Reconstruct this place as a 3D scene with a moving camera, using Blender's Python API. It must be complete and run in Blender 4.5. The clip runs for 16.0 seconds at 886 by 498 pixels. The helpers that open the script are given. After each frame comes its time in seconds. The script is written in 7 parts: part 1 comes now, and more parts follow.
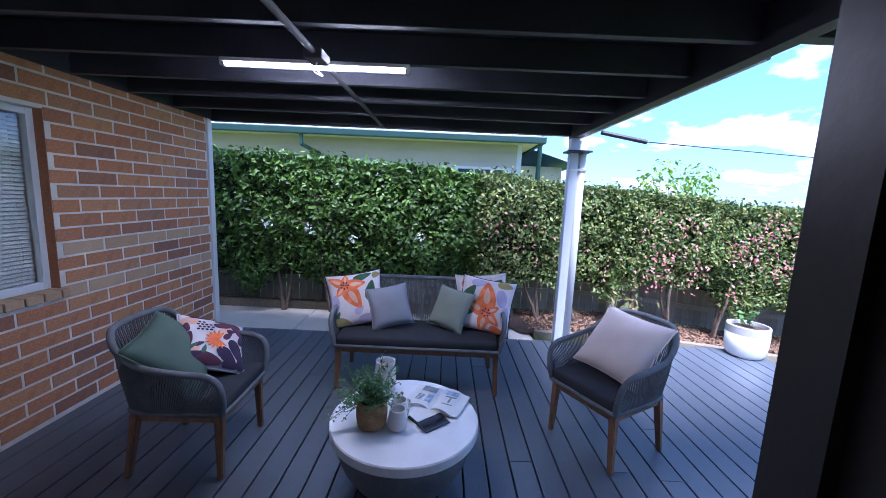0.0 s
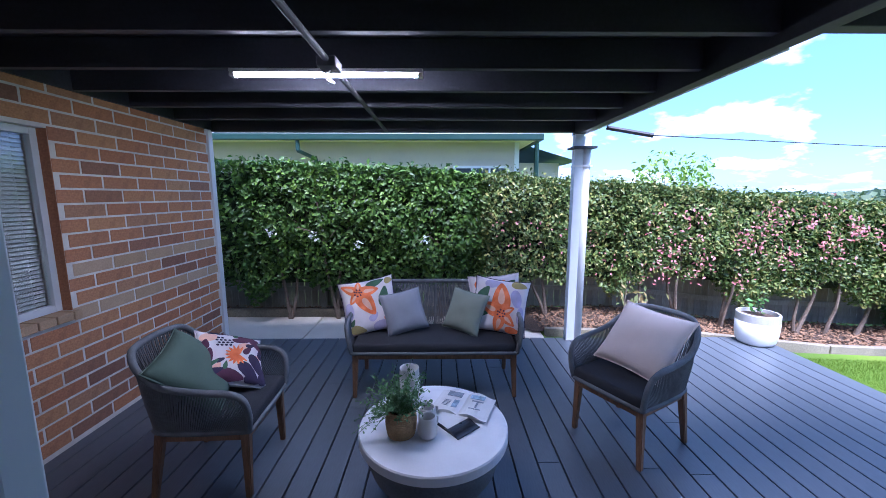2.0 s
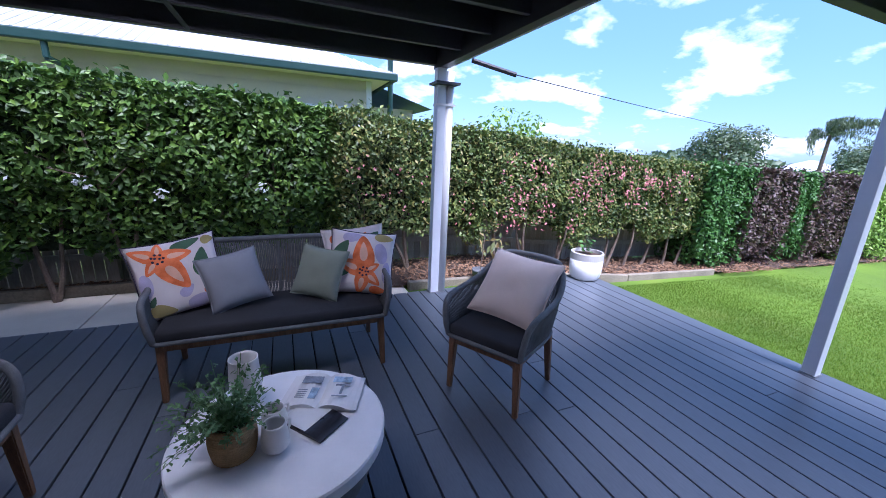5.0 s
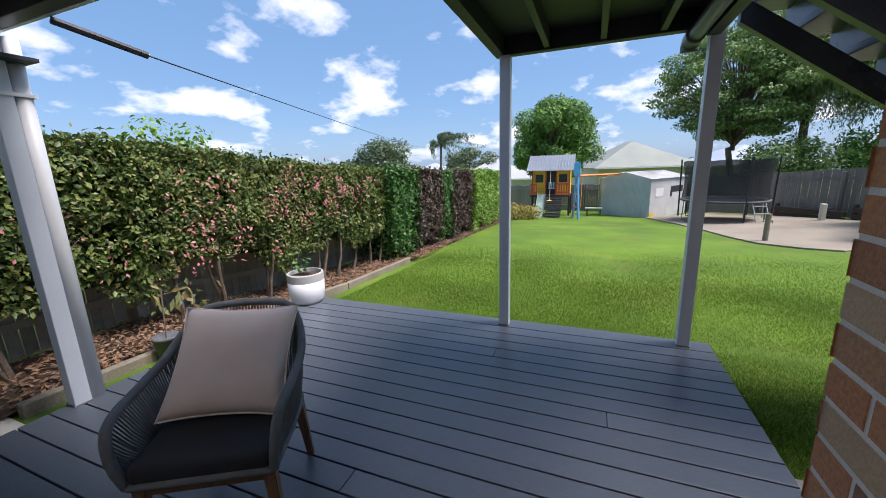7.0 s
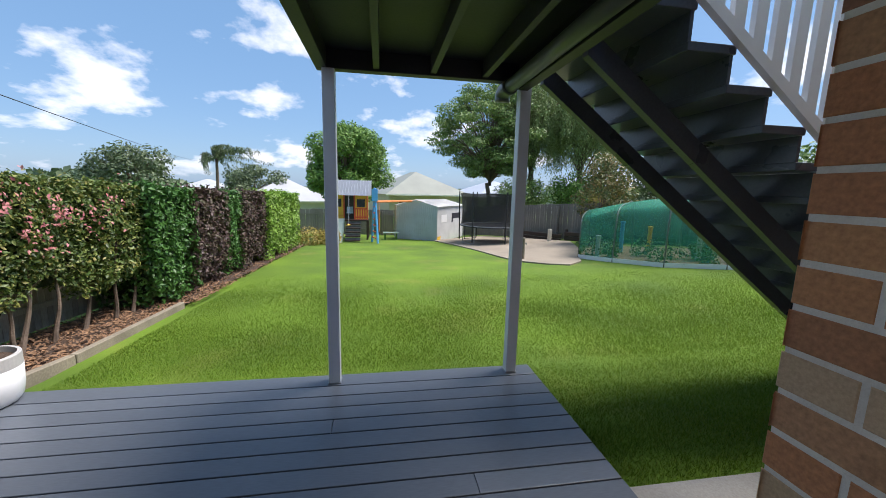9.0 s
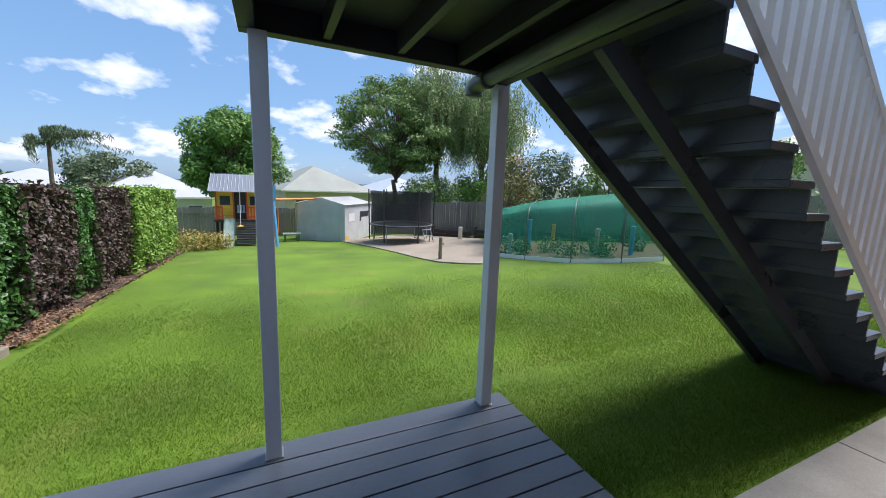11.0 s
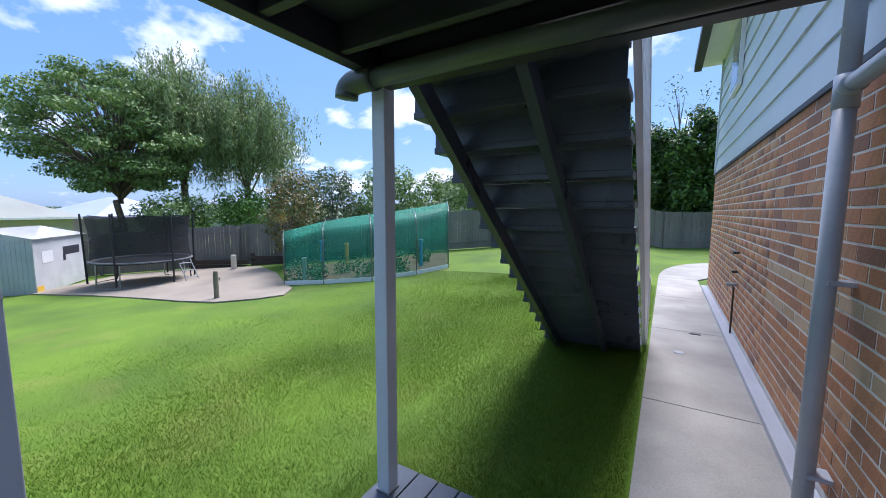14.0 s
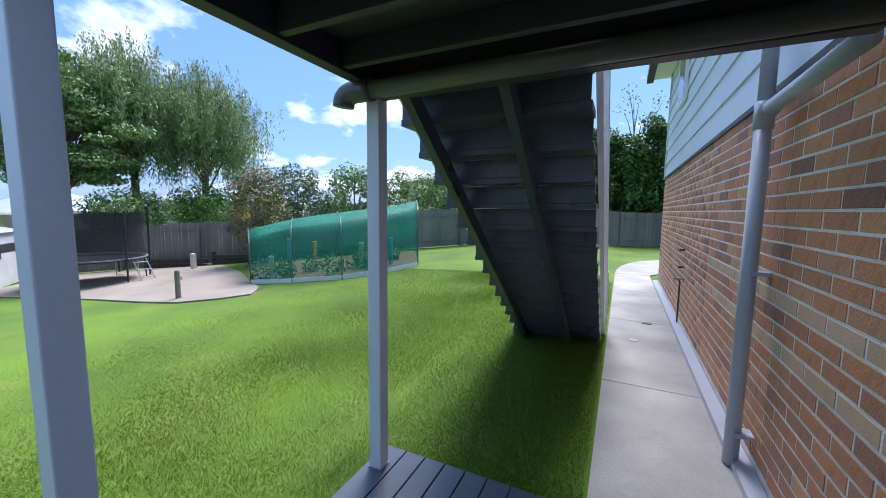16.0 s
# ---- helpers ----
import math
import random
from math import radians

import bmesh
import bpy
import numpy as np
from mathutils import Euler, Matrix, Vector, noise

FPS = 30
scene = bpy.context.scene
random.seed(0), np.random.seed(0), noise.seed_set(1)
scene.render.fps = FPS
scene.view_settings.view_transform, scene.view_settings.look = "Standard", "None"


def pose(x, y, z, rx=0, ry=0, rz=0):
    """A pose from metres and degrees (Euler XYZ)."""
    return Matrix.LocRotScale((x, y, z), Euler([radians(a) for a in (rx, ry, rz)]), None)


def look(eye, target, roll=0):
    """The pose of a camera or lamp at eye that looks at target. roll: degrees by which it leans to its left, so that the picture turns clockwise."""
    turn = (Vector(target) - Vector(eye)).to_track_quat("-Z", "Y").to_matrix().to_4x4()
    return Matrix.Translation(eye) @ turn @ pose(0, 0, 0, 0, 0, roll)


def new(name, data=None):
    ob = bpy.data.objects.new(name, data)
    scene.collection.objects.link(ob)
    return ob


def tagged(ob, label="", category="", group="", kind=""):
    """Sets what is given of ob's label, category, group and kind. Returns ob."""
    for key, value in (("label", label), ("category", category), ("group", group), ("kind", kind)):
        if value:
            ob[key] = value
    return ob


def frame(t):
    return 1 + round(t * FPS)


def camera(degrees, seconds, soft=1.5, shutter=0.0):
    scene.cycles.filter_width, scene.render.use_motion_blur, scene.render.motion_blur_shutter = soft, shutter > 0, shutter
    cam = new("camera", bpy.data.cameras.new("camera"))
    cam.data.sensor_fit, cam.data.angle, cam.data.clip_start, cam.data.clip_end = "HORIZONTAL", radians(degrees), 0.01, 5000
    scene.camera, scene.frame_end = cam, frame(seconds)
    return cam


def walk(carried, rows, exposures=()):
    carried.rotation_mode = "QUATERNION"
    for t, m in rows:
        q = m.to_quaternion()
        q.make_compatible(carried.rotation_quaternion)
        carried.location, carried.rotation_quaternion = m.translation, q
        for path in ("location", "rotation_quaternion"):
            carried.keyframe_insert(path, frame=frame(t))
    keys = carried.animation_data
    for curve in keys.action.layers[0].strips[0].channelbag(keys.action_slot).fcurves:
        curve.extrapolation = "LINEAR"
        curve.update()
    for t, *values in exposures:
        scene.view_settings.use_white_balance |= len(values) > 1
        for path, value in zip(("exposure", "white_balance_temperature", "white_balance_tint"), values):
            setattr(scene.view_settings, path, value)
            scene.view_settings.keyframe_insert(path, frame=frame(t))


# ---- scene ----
cam = camera(100.1, 16.0, soft=0.9)
PATH = [
    (0, (-0.073, -0.019, 1.67), (-0.078, 1.961, 1.385), 2.5),
    (0.5, (-0.137, -0.025, 1.674), (-0.12, 1.955, 1.396), 2.1),
    (1, (-0.172, -0.039, 1.689), (-0.143, 1.94, 1.399), 0.9),
    (1.5, (-0.205, -0.016, 1.7), (-0.149, 1.958, 1.387), 0.4),
    (2, (-0.22, 0.003, 1.693), (-0.201, 1.982, 1.406), -0.0),
    (2.5, (-0.224, 0.037, 1.682), (-0.121, 2.009, 1.364), 1.2),
    (3, (-0.26, 0.052, 1.678), (-0.073, 2.005, 1.29), 2.3),
    (3.2, (-0.266, 0.073, 1.666), (-0.081, 2.021, 1.251), 2.5),
    (5.5, (-0.149, 0.655, 1.54), (0.952, 2.241, 1.017), 1.4),
    (6, (-0.098, 0.808, 1.522), (1.365, 2.083, 1.039), -0.7),
    (6.5, (-0.038, 0.897, 1.5), (1.674, 1.817, 1.026), -0.9),
    (7, (0.122, 0.975, 1.508), (1.935, 1.706, 1.084), -1.8),
    (7.5, (0.277, 1.019, 1.515), (2.171, 1.514, 1.107), -1.3),
    (8, (0.366, 1.083, 1.517), (2.31, 1.369, 1.143), -0.4),
    (8.5, (0.448, 1.227, 1.552), (2.419, 1.166, 1.222), 0.0),
    (9, (0.554, 1.334, 1.571), (2.503, 1.007, 1.261), 1.4),
    (11.3, (1.36, 1.696, 1.656), (3.128, 0.806, 1.372), 2.1),
    (11.5, (1.459, 1.706, 1.642), (3.212, 0.779, 1.382), 2.1),
    (12, (1.74, 1.729, 1.657), (3.473, 0.764, 1.398), 1.6),
    (12.5, (1.945, 1.744, 1.663), (3.598, 0.641, 1.435), 2.6),
    (13, (2.142, 1.825, 1.683), (3.614, 0.493, 1.44), 1.1),
    (13.5, (2.225, 1.849, 1.7), (3.447, 0.283, 1.476), 0.1),
    (14, (2.14, 1.866, 1.707), (3.163, 0.16, 1.502), 0.2),
    (14.5, (2.035, 1.903, 1.709), (3.004, 0.168, 1.478), -0.8),
    (15, (2.034, 1.972, 1.706), (3.126, 0.311, 1.48), -0.4),
    (15.5, (2.098, 2.063, 1.713), (3.101, 0.345, 1.503), -0.9),
    (16, (2.144, 2.133, 1.715), (3.005, 0.339, 1.504), 0.7),
]
walk(cam, [(t, look(eye, target, roll)) for t, eye, target, roll in PATH], [(0.0, 1.86, 4950, 30), (3.2, 1.82, 4950, 30), (5.5, 1.24, 5500, 31), (6.0, 1.00, 6000, 26), (7.0, 0.75, 6200, 20), (9.0, 0.79, 6380, 17), (12.5, 0.80, 5850, 20), (14.0, 0.92, 5650, 22), (16.0, 1.02, 5600, 22)])

# ---- daylight ----
SUN_ELEV, SUN_AZ = 63.0, 178.0  # the sun stands high over the house behind thin cloud; azimuth is clockwise from +y


def make_world():
    w = bpy.data.worlds.new("sky")
    scene.world = w
    w.use_nodes = True
    nt = w.node_tree
    nt.nodes.clear()
    out = nt.nodes.new("ShaderNodeOutputWorld")
    bg = nt.nodes.new("ShaderNodeBackground")
    sky = nt.nodes.new("ShaderNodeTexSky")
    sky.sky_type = "NISHITA"
    sky.sun_disc = False
    sky.sun_elevation = radians(SUN_ELEV)
    sky.sun_rotation = radians(SUN_AZ)
    sky.air_density, sky.dust_density, sky.ozone_density = 1.0, 0.8, 1.6
    co = nt.nodes.new("ShaderNodeTexCoord")
    sep = nt.nodes.new("ShaderNodeSeparateXYZ")
    nt.links.new(co.outputs["Generated"], sep.inputs[0])
    lift = nt.nodes.new("ShaderNodeMath")
    lift.operation = "ADD"
    lift.inputs[1].default_value = 0.34
    nt.links.new(sep.outputs["Z"], lift.inputs[0])
    pos = nt.nodes.new("ShaderNodeMath")
    pos.operation = "MAXIMUM"
    pos.inputs[1].default_value = 0.05
    nt.links.new(lift.outputs[0], pos.inputs[0])
    flat = []
    for axis in "XY":
        d = nt.nodes.new("ShaderNodeMath")
        d.operation = "DIVIDE"
        nt.links.new(sep.outputs[axis], d.inputs[0])
        nt.links.new(pos.outputs[0], d.inputs[1])
        flat.append(d)
    comb = nt.nodes.new("ShaderNodeCombineXYZ")
    nt.links.new(flat[0].outputs[0], comb.inputs[0])
    nt.links.new(flat[1].outputs[0], comb.inputs[1])
    comb.inputs[2].default_value = 3.7
    big = nt.nodes.new("ShaderNodeTexNoise")
    big.inputs["Scale"].default_value, big.inputs["Detail"].default_value = 2.7, 9.0
    big.inputs["Roughness"].default_value = 0.55
    nt.links.new(comb.outputs[0], big.inputs["Vector"])
    ramp = nt.nodes.new("ShaderNodeValToRGB")
    ramp.color_ramp.elements[0].position, ramp.color_ramp.elements[1].position = 0.525, 0.655
    nt.links.new(big.outputs["Fac"], ramp.inputs[0])
    fade = nt.nodes.new("ShaderNodeMapRange")
    fade.inputs[1].default_value, fade.inputs[2].default_value = -0.02, 0.06
    nt.links.new(sep.outputs["Z"], fade.inputs[0])
    mul = nt.nodes.new("ShaderNodeMath")
    mul.operation = "MULTIPLY"
    nt.links.new(ramp.outputs[0], mul.inputs[0])
    nt.links.new(fade.outputs[0], mul.inputs[1])
    mix = nt.nodes.new("ShaderNodeMix")
    mix.data_type = "RGBA"
    nt.links.new(mul.outputs[0], mix.inputs["Factor"])
    haze = nt.nodes.new("ShaderNodeMix")
    haze.data_type = "RGBA"
    haze.inputs["Factor"].default_value = 0.45
    haze.inputs["B"].default_value = (2.5, 5.4, 9.0, 1)
    nt.links.new(sky.outputs[0], haze.inputs["A"])
    nt.links.new(haze.outputs["Result"], mix.inputs["A"])
    tone = nt.nodes.new("ShaderNodeMix")
    tone.data_type = "RGBA"
    tone.inputs["A"].default_value, tone.inputs["B"].default_value = (11.6, 11.8, 12.0, 1), (8.6, 9.0, 9.7, 1)
    thick = nt.nodes.new("ShaderNodeMapRange")
    thick.inputs[1].default_value, thick.inputs[2].default_value = 0.58, 0.74
    nt.links.new(big.outputs["Fac"], thick.inputs[0])
    nt.links.new(thick.outputs[0], tone.inputs["Factor"])
    nt.links.new(tone.outputs["Result"], mix.inputs["B"])
    nt.links.new(mix.outputs["Result"], bg.inputs["Color"])
    bg.inputs["Strength"].default_value = 0.069
    nt.links.new(bg.outputs[0], out.inputs[0])


make_world()
sun = new("sun", bpy.data.lights.new("sun", "SUN"))
sun.data.energy, sun.data.angle, sun.data.color = 3.8, radians(30), (1.0, 0.95, 0.87)
_az, _el = radians(SUN_AZ), radians(SUN_ELEV)
sun.matrix_basis = look((0, 0, 0), (-math.sin(_az) * math.cos(_el), -math.cos(_az) * math.cos(_el), -math.sin(_el)))


# ---- materials ----
def mat(name, base, rough=0.6, metal=0.0, var=0.18, scale=3.0, fine=45.0, bump=0.15, dist=0.004, spec=0.5, second=None, rand="", palette=(), stretch=(1, 1, 1), emit=0.0, translucent=0.0, wear=0.0):
    """A procedural surface: two scales of colour variation, fine relief, optional per-piece variation."""
    m = bpy.data.materials.new(name)
    m.use_nodes = True
    nt = m.node_tree
    b = nt.nodes["Principled BSDF"]
    b.inputs["Roughness"].default_value, b.inputs["Metallic"].default_value = rough, metal
    b.inputs["Specular IOR Level"].default_value = spec
    co = nt.nodes.new("ShaderNodeTexCoord")
    mp = nt.nodes.new("ShaderNodeMapping")
    mp.inputs["Scale"].default_value = stretch
    nt.links.new(co.outputs["Object"], mp.inputs["Vector"])
    n1 = nt.nodes.new("ShaderNodeTexNoise")
    n1.inputs["Scale"].default_value, n1.inputs["Detail"].default_value = scale, 5
    n2 = nt.nodes.new("ShaderNodeTexNoise")
    n2.inputs["Scale"].default_value, n2.inputs["Detail"].default_value = fine, 4
    for n in (n1, n2):
        nt.links.new(mp.outputs[0], n.inputs["Vector"])
    dark = tuple(c * (1 - var) for c in base)
    light = tuple(min(1, c * (1 + var)) for c in (second or base))
    mixa = nt.nodes.new("ShaderNodeMix")
    mixa.data_type = "RGBA"
    mixa.inputs["A"].default_value, mixa.inputs["B"].default_value = (*dark, 1), (*light, 1)
    sharp = nt.nodes.new("ShaderNodeMapRange")
    sharp.inputs[1].default_value, sharp.inputs[2].default_value = 0.3, 0.7
    nt.links.new(n1.outputs["Fac"], sharp.inputs[0])
    nt.links.new(sharp.outputs[0], mixa.inputs["Factor"])
    last = mixa.outputs["Result"]
    if rand:
        src = nt.nodes.new("ShaderNodeObjectInfo") if rand == "object" else nt.nodes.new("ShaderNodeNewGeometry")
        val = src.outputs["Random"] if rand == "object" else src.outputs["Random Per Island"]
        rp = nt.nodes.new("ShaderNodeValToRGB")
        rp.color_ramp.interpolation = "LINEAR"
        cols = palette or (dark, base, light)
        while len(rp.color_ramp.elements) < len(cols):
            rp.color_ramp.elements.new(0.5)
        for k, c in enumerate(cols):
            rp.color_ramp.elements[k].position = k / max(1, len(cols) - 1)
            rp.color_ramp.elements[k].color = (*c, 1)
        nt.links.new(val, rp.inputs[0])
        mr = nt.nodes.new("ShaderNodeMix")
        mr.data_type = "RGBA"
        mr.inputs["Factor"].default_value = 0.75
        nt.links.new(last, mr.inputs["A"])
        nt.links.new(rp.outputs[0], mr.inputs["B"])
        last = mr.outputs["Result"]
    grain = nt.nodes.new("ShaderNodeMix")
    grain.data_type, grain.blend_type = "RGBA", "OVERLAY"
    grain.inputs["Factor"].default_value = min(0.6, var * 1.6)
    nt.links.new(last, grain.inputs["A"])
    nt.links.new(n2.outputs["Fac"], grain.inputs["B"])
    last = grain.outputs["Result"]
    if wear > 0:
        n3 = nt.nodes.new("ShaderNodeTexNoise")
        n3.inputs["Scale"].default_value, n3.inputs["Detail"].default_value, n3.inputs["Roughness"].default_value = scale * 0.6, 9, 0.7
        nt.links.new(co.outputs["Object"], n3.inputs["Vector"])
        r3 = nt.nodes.new("ShaderNodeMapRange")
        r3.inputs[1].default_value, r3.inputs[2].default_value, r3.inputs[4].default_value = 0.52, 0.75, wear
        nt.links.new(n3.outputs["Fac"], r3.inputs[0])
        mw = nt.nodes.new("ShaderNodeMix")
        mw.data_type = "RGBA"
        mw.inputs["B"].default_value = (*(c * 0.45 for c in base), 1)
        nt.links.new(r3.outputs[0], mw.inputs["Factor"])
        nt.links.new(last, mw.inputs["A"])
        last = mw.outputs["Result"]
    nt.links.new(last, b.inputs["Base Color"])
    rr = nt.nodes.new("ShaderNodeMapRange")
    rr.inputs[3].default_value, rr.inputs[4].default_value = max(0.02, rough - 0.1), min(1, rough + 0.1)
    nt.links.new(n1.outputs["Fac"], rr.inputs[0])
    nt.links.new(rr.outputs[0], b.inputs["Roughness"])
    if bump > 0:
        bp = nt.nodes.new("ShaderNodeBump")
        bp.inputs["Strength"].default_value, bp.inputs["Distance"].default_value = bump, dist
        nt.links.new(n2.outputs["Fac"], bp.inputs["Height"])
        nt.links.new(bp.outputs[0], b.inputs["Normal"])
    if emit > 0:
        b.inputs["Emission Color"].default_value = (*base, 1)
        b.inputs["Emission Strength"].default_value = emit
    if translucent > 0:
        out = nt.nodes["Material Output"]
        tr = nt.nodes.new("ShaderNodeBsdfTranslucent")
        nt.links.new(last, tr.inputs["Color"])
        ms = nt.nodes.new("ShaderNodeMixShader")
        ms.inputs[0].default_value = translucent
        nt.links.new(b.outputs[0], ms.inputs[1])
        nt.links.new(tr.outputs[0], ms.inputs[2])
        nt.links.new(ms.outputs[0], out.inputs[0])
    return m


def glass_mat(name, tint=(0.93, 0.97, 0.96)):
    m = bpy.data.materials.new(name)
    m.use_nodes = True
    b = m.node_tree.nodes["Principled BSDF"]
    b.inputs["Base Color"].default_value = (*tint, 1)
    b.inputs["Transmission Weight"].default_value, b.inputs["Roughness"].default_value, b.inputs["IOR"].default_value = 1.0, 0.01, 1.45
    return m


def net_mat(name, base, alpha):
    """A fine woven net: see-through between its threads."""
    m = mat(name, base, 0.7, var=0.25, scale=1.5, fine=120, bump=0.1)
    nt = m.node_tree
    out = nt.nodes["Material Output"]
    src = out.inputs[0].links[0].from_socket
    tr = nt.nodes.new("ShaderNodeBsdfTransparent")
    ms = nt.nodes.new("ShaderNodeMixShader")
    ms.inputs[0].default_value = alpha
    nt.links.new(tr.outputs[0], ms.inputs[1])
    nt.links.new(src, ms.inputs[2])
    nt.links.new(ms.outputs[0], out.inputs[0])
    return m


BRICK_COLOURS = ((0.23, 0.12, 0.085), (0.60, 0.275, 0.12), (0.51, 0.215, 0.10), (0.65, 0.335, 0.15), (0.55, 0.24, 0.11), (0.31, 0.155, 0.10), (0.65, 0.365, 0.18))
M_BRICK = mat("brick_red", (0.32, 0.145, 0.085), 0.85, var=0.28, scale=14, fine=90, bump=0.7, dist=0.004, wear=0.35, rand="object", palette=BRICK_COLOURS)
M_BRICK_FAR = mat("brick_red_joined", (0.32, 0.145, 0.085), 0.85, var=0.28, scale=14, fine=90, bump=0.7, dist=0.004, wear=0.35, rand="island", palette=BRICK_COLOURS)
M_BLOND = mat("brick_blond", (0.50, 0.34, 0.19), 0.85, var=0.2, scale=9, fine=140, bump=0.5, dist=0.003, rand="object", palette=((0.46, 0.31, 0.18), (0.54, 0.38, 0.24), (0.56, 0.40, 0.27)))
M_MORTAR = mat("mortar", (0.74, 0.70, 0.64), 0.95, var=0.15, scale=6, fine=200, bump=0.5)
M_DECK = mat("deck_board", (0.110, 0.126, 0.148), 0.37, var=0.14, scale=2.2, fine=120, bump=0.12, dist=0.002, rand="object", palette=((0.098, 0.113, 0.134), (0.110, 0.126, 0.148), (0.122, 0.139, 0.162)), stretch=(1, 0.15, 1), wear=0.15)
# near-black colour that stands in for the shade in the deck's gaps
M_GAP_SHADE = mat("deck_gap_shade", (0.02, 0.02, 0.022), 0.9)
M_BLACK = mat("black_paint", (0.036, 0.036, 0.046), 0.55, var=0.25, scale=3, fine=60, bump=0.2)
M_JOIST = mat("black_joist_paint", (0.034, 0.036, 0.046), 0.5, var=0.25, scale=2.5, fine=50, bump=0.2)
M_STAIR = mat("black_steel", (0.068, 0.078, 0.098), 0.30, var=0.2, scale=3, fine=60, bump=0.15)
M_POST = mat("pale_post_paint", (0.68, 0.72, 0.77), 0.4, var=0.05, scale=2, fine=40, bump=0.08)
M_WHITE = mat("white_paint", (0.80, 0.80, 0.79), 0.4, var=0.04, scale=2, fine=50, bump=0.06)
M_PVC = mat("grey_pvc", (0.42, 0.45, 0.50), 0.35, var=0.06, scale=3, fine=50, bump=0.05, wear=0.15)
M_PIPE_DARK = mat("dark_olive_pipe", (0.10, 0.115, 0.10), 0.35, var=0.1, scale=3, fine=50, bump=0.05)
M_CLAD = mat("pale_weatherboard", (0.62, 0.67, 0.69), 0.5, var=0.05, scale=1.2, fine=40, bump=0.1)
M_CONC = mat("concrete", (0.30, 0.285, 0.255), 0.9, var=0.16, scale=1.3, fine=90, bump=0.3, second=(0.35, 0.335, 0.30), wear=0.3)
M_CONC_WARM = mat("cream_concrete", (0.60, 0.55, 0.46), 0.9, var=0.1, scale=1.3, fine=90, bump=0.3, wear=0.2)
M_PAD = mat("worn_concrete_pad", (0.27, 0.23, 0.175), 0.9, var=0.15, scale=0.9, fine=70, bump=0.3, wear=0.3)
M_SOIL = mat("soil", (0.07, 0.045, 0.03), 0.95, var=0.4, scale=6, fine=60, bump=0.9, dist=0.02)
M_MULCH = mat("mulch_chips", (0.30, 0.17, 0.09), 0.9, var=0.3, scale=8, fine=60, bump=0.3, rand="island", palette=((0.10, 0.055, 0.032), (0.20, 0.115, 0.065), (0.30, 0.18, 0.10), (0.15, 0.09, 0.055)))
M_TIMBER = mat("grey_timber", (0.34, 0.31, 0.26), 0.85, var=0.25, scale=2, fine=60, bump=0.4, stretch=(1, 1, 0.2), rand="object", palette=((0.27, 0.25, 0.21), (0.36, 0.33, 0.28), (0.42, 0.39, 0.33)))
M_OLD_TIMBER = mat("old_grey_timber", (0.20, 0.185, 0.16), 0.9, var=0.3, scale=1.2, fine=50, bump=0.4, stretch=(1, 1, 0.2), wear=0.3)
M_SLEEPER = mat("weathered_sleeper", (0.22, 0.19, 0.14), 0.9, var=0.3, scale=2, fine=50, bump=0.5)
M_WOOD = mat("acacia_wood", (0.24, 0.125, 0.062), 0.5, var=0.28, scale=5, fine=40, bump=0.15, stretch=(6, 6, 0.8))
M_ROPE = mat("grey_rope", (0.155, 0.165, 0.175), 0.85, var=0.2, scale=12, fine=300, bump=0.6)
M_SEAT = mat("charcoal_fabric", (0.030, 0.032, 0.038), 0.9, var=0.2, scale=5, fine=400, bump=0.4)
M_TABLETOP = mat("white_terrazzo", (0.80, 0.81, 0.83), 0.45, var=0.05, scale=5, fine=80, bump=0.08, wear=0.06)
M_BOWL = mat("grey_concrete_bowl", (0.13, 0.14, 0.15), 0.8, var=0.22, scale=6, fine=90, bump=0.25)
M_PINK = mat("blush_linen", (0.82, 0.69, 0.62), 0.9, var=0.06, scale=5, fine=500, bump=0.4)
M_SAGE = mat("sage_linen", (0.25, 0.285, 0.235), 0.9, var=0.08, scale=5, fine=500, bump=0.4)
M_GREYCUSH = mat("grey_linen", (0.28, 0.295, 0.335), 0.9, var=0.08, scale=5, fine=500, bump=0.4)
M_GREEN = mat("forest_green_cotton", (0.085, 0.130, 0.100), 0.9, var=0.1, scale=5, fine=500, bump=0.4)
M_CREAM = mat("cream_print_cotton", (0.76, 0.70, 0.72), 0.9, var=0.08, scale=5, fine=500, bump=0.4)
M_ORANGE = mat("orange_print", (0.86, 0.17, 0.04), 0.9, var=0.2, scale=14, fine=400, bump=0.3, second=(0.88, 0.24, 0.09))
M_PRINTGREEN = mat("green_print", (0.06, 0.13, 0.075), 0.9, var=0.2, scale=10, fine=400, bump=0.3)
M_PRINTPEACH = mat("peach_print", (0.80, 0.48, 0.36), 0.9, var=0.15, scale=10, fine=400, bump=0.3)
M_PRINTLILAC = mat("lilac_print", (0.50, 0.46, 0.66), 0.9, var=0.15, scale=10, fine=400, bump=0.3)
M_PRINTOLIVE = mat("olive_print", (0.40, 0.33, 0.13), 0.9, var=0.15, scale=10, fine=400, bump=0.3)
M_NAVY = mat("navy_print", (0.035, 0.025, 0.06), 0.9, var=0.2, scale=10, fine=400, bump=0.3)
M_PLUM = mat("plum_print", (0.10, 0.03, 0.06), 0.9, var=0.2, scale=10, fine=400, bump=0.3)
M_CERAMIC = mat("white_ceramic", (0.72, 0.71, 0.69), 0.3, var=0.04, scale=6, fine=60, bump=0.05)
M_BASKET = mat("woven_jute", (0.40, 0.26, 0.13), 0.9, var=0.25, scale=20, fine=160, bump=0.6)
M_PAPER = mat("printed_paper", (0.72, 0.72, 0.72), 0.6, var=0.05, scale=6, fine=60, bump=0.03)
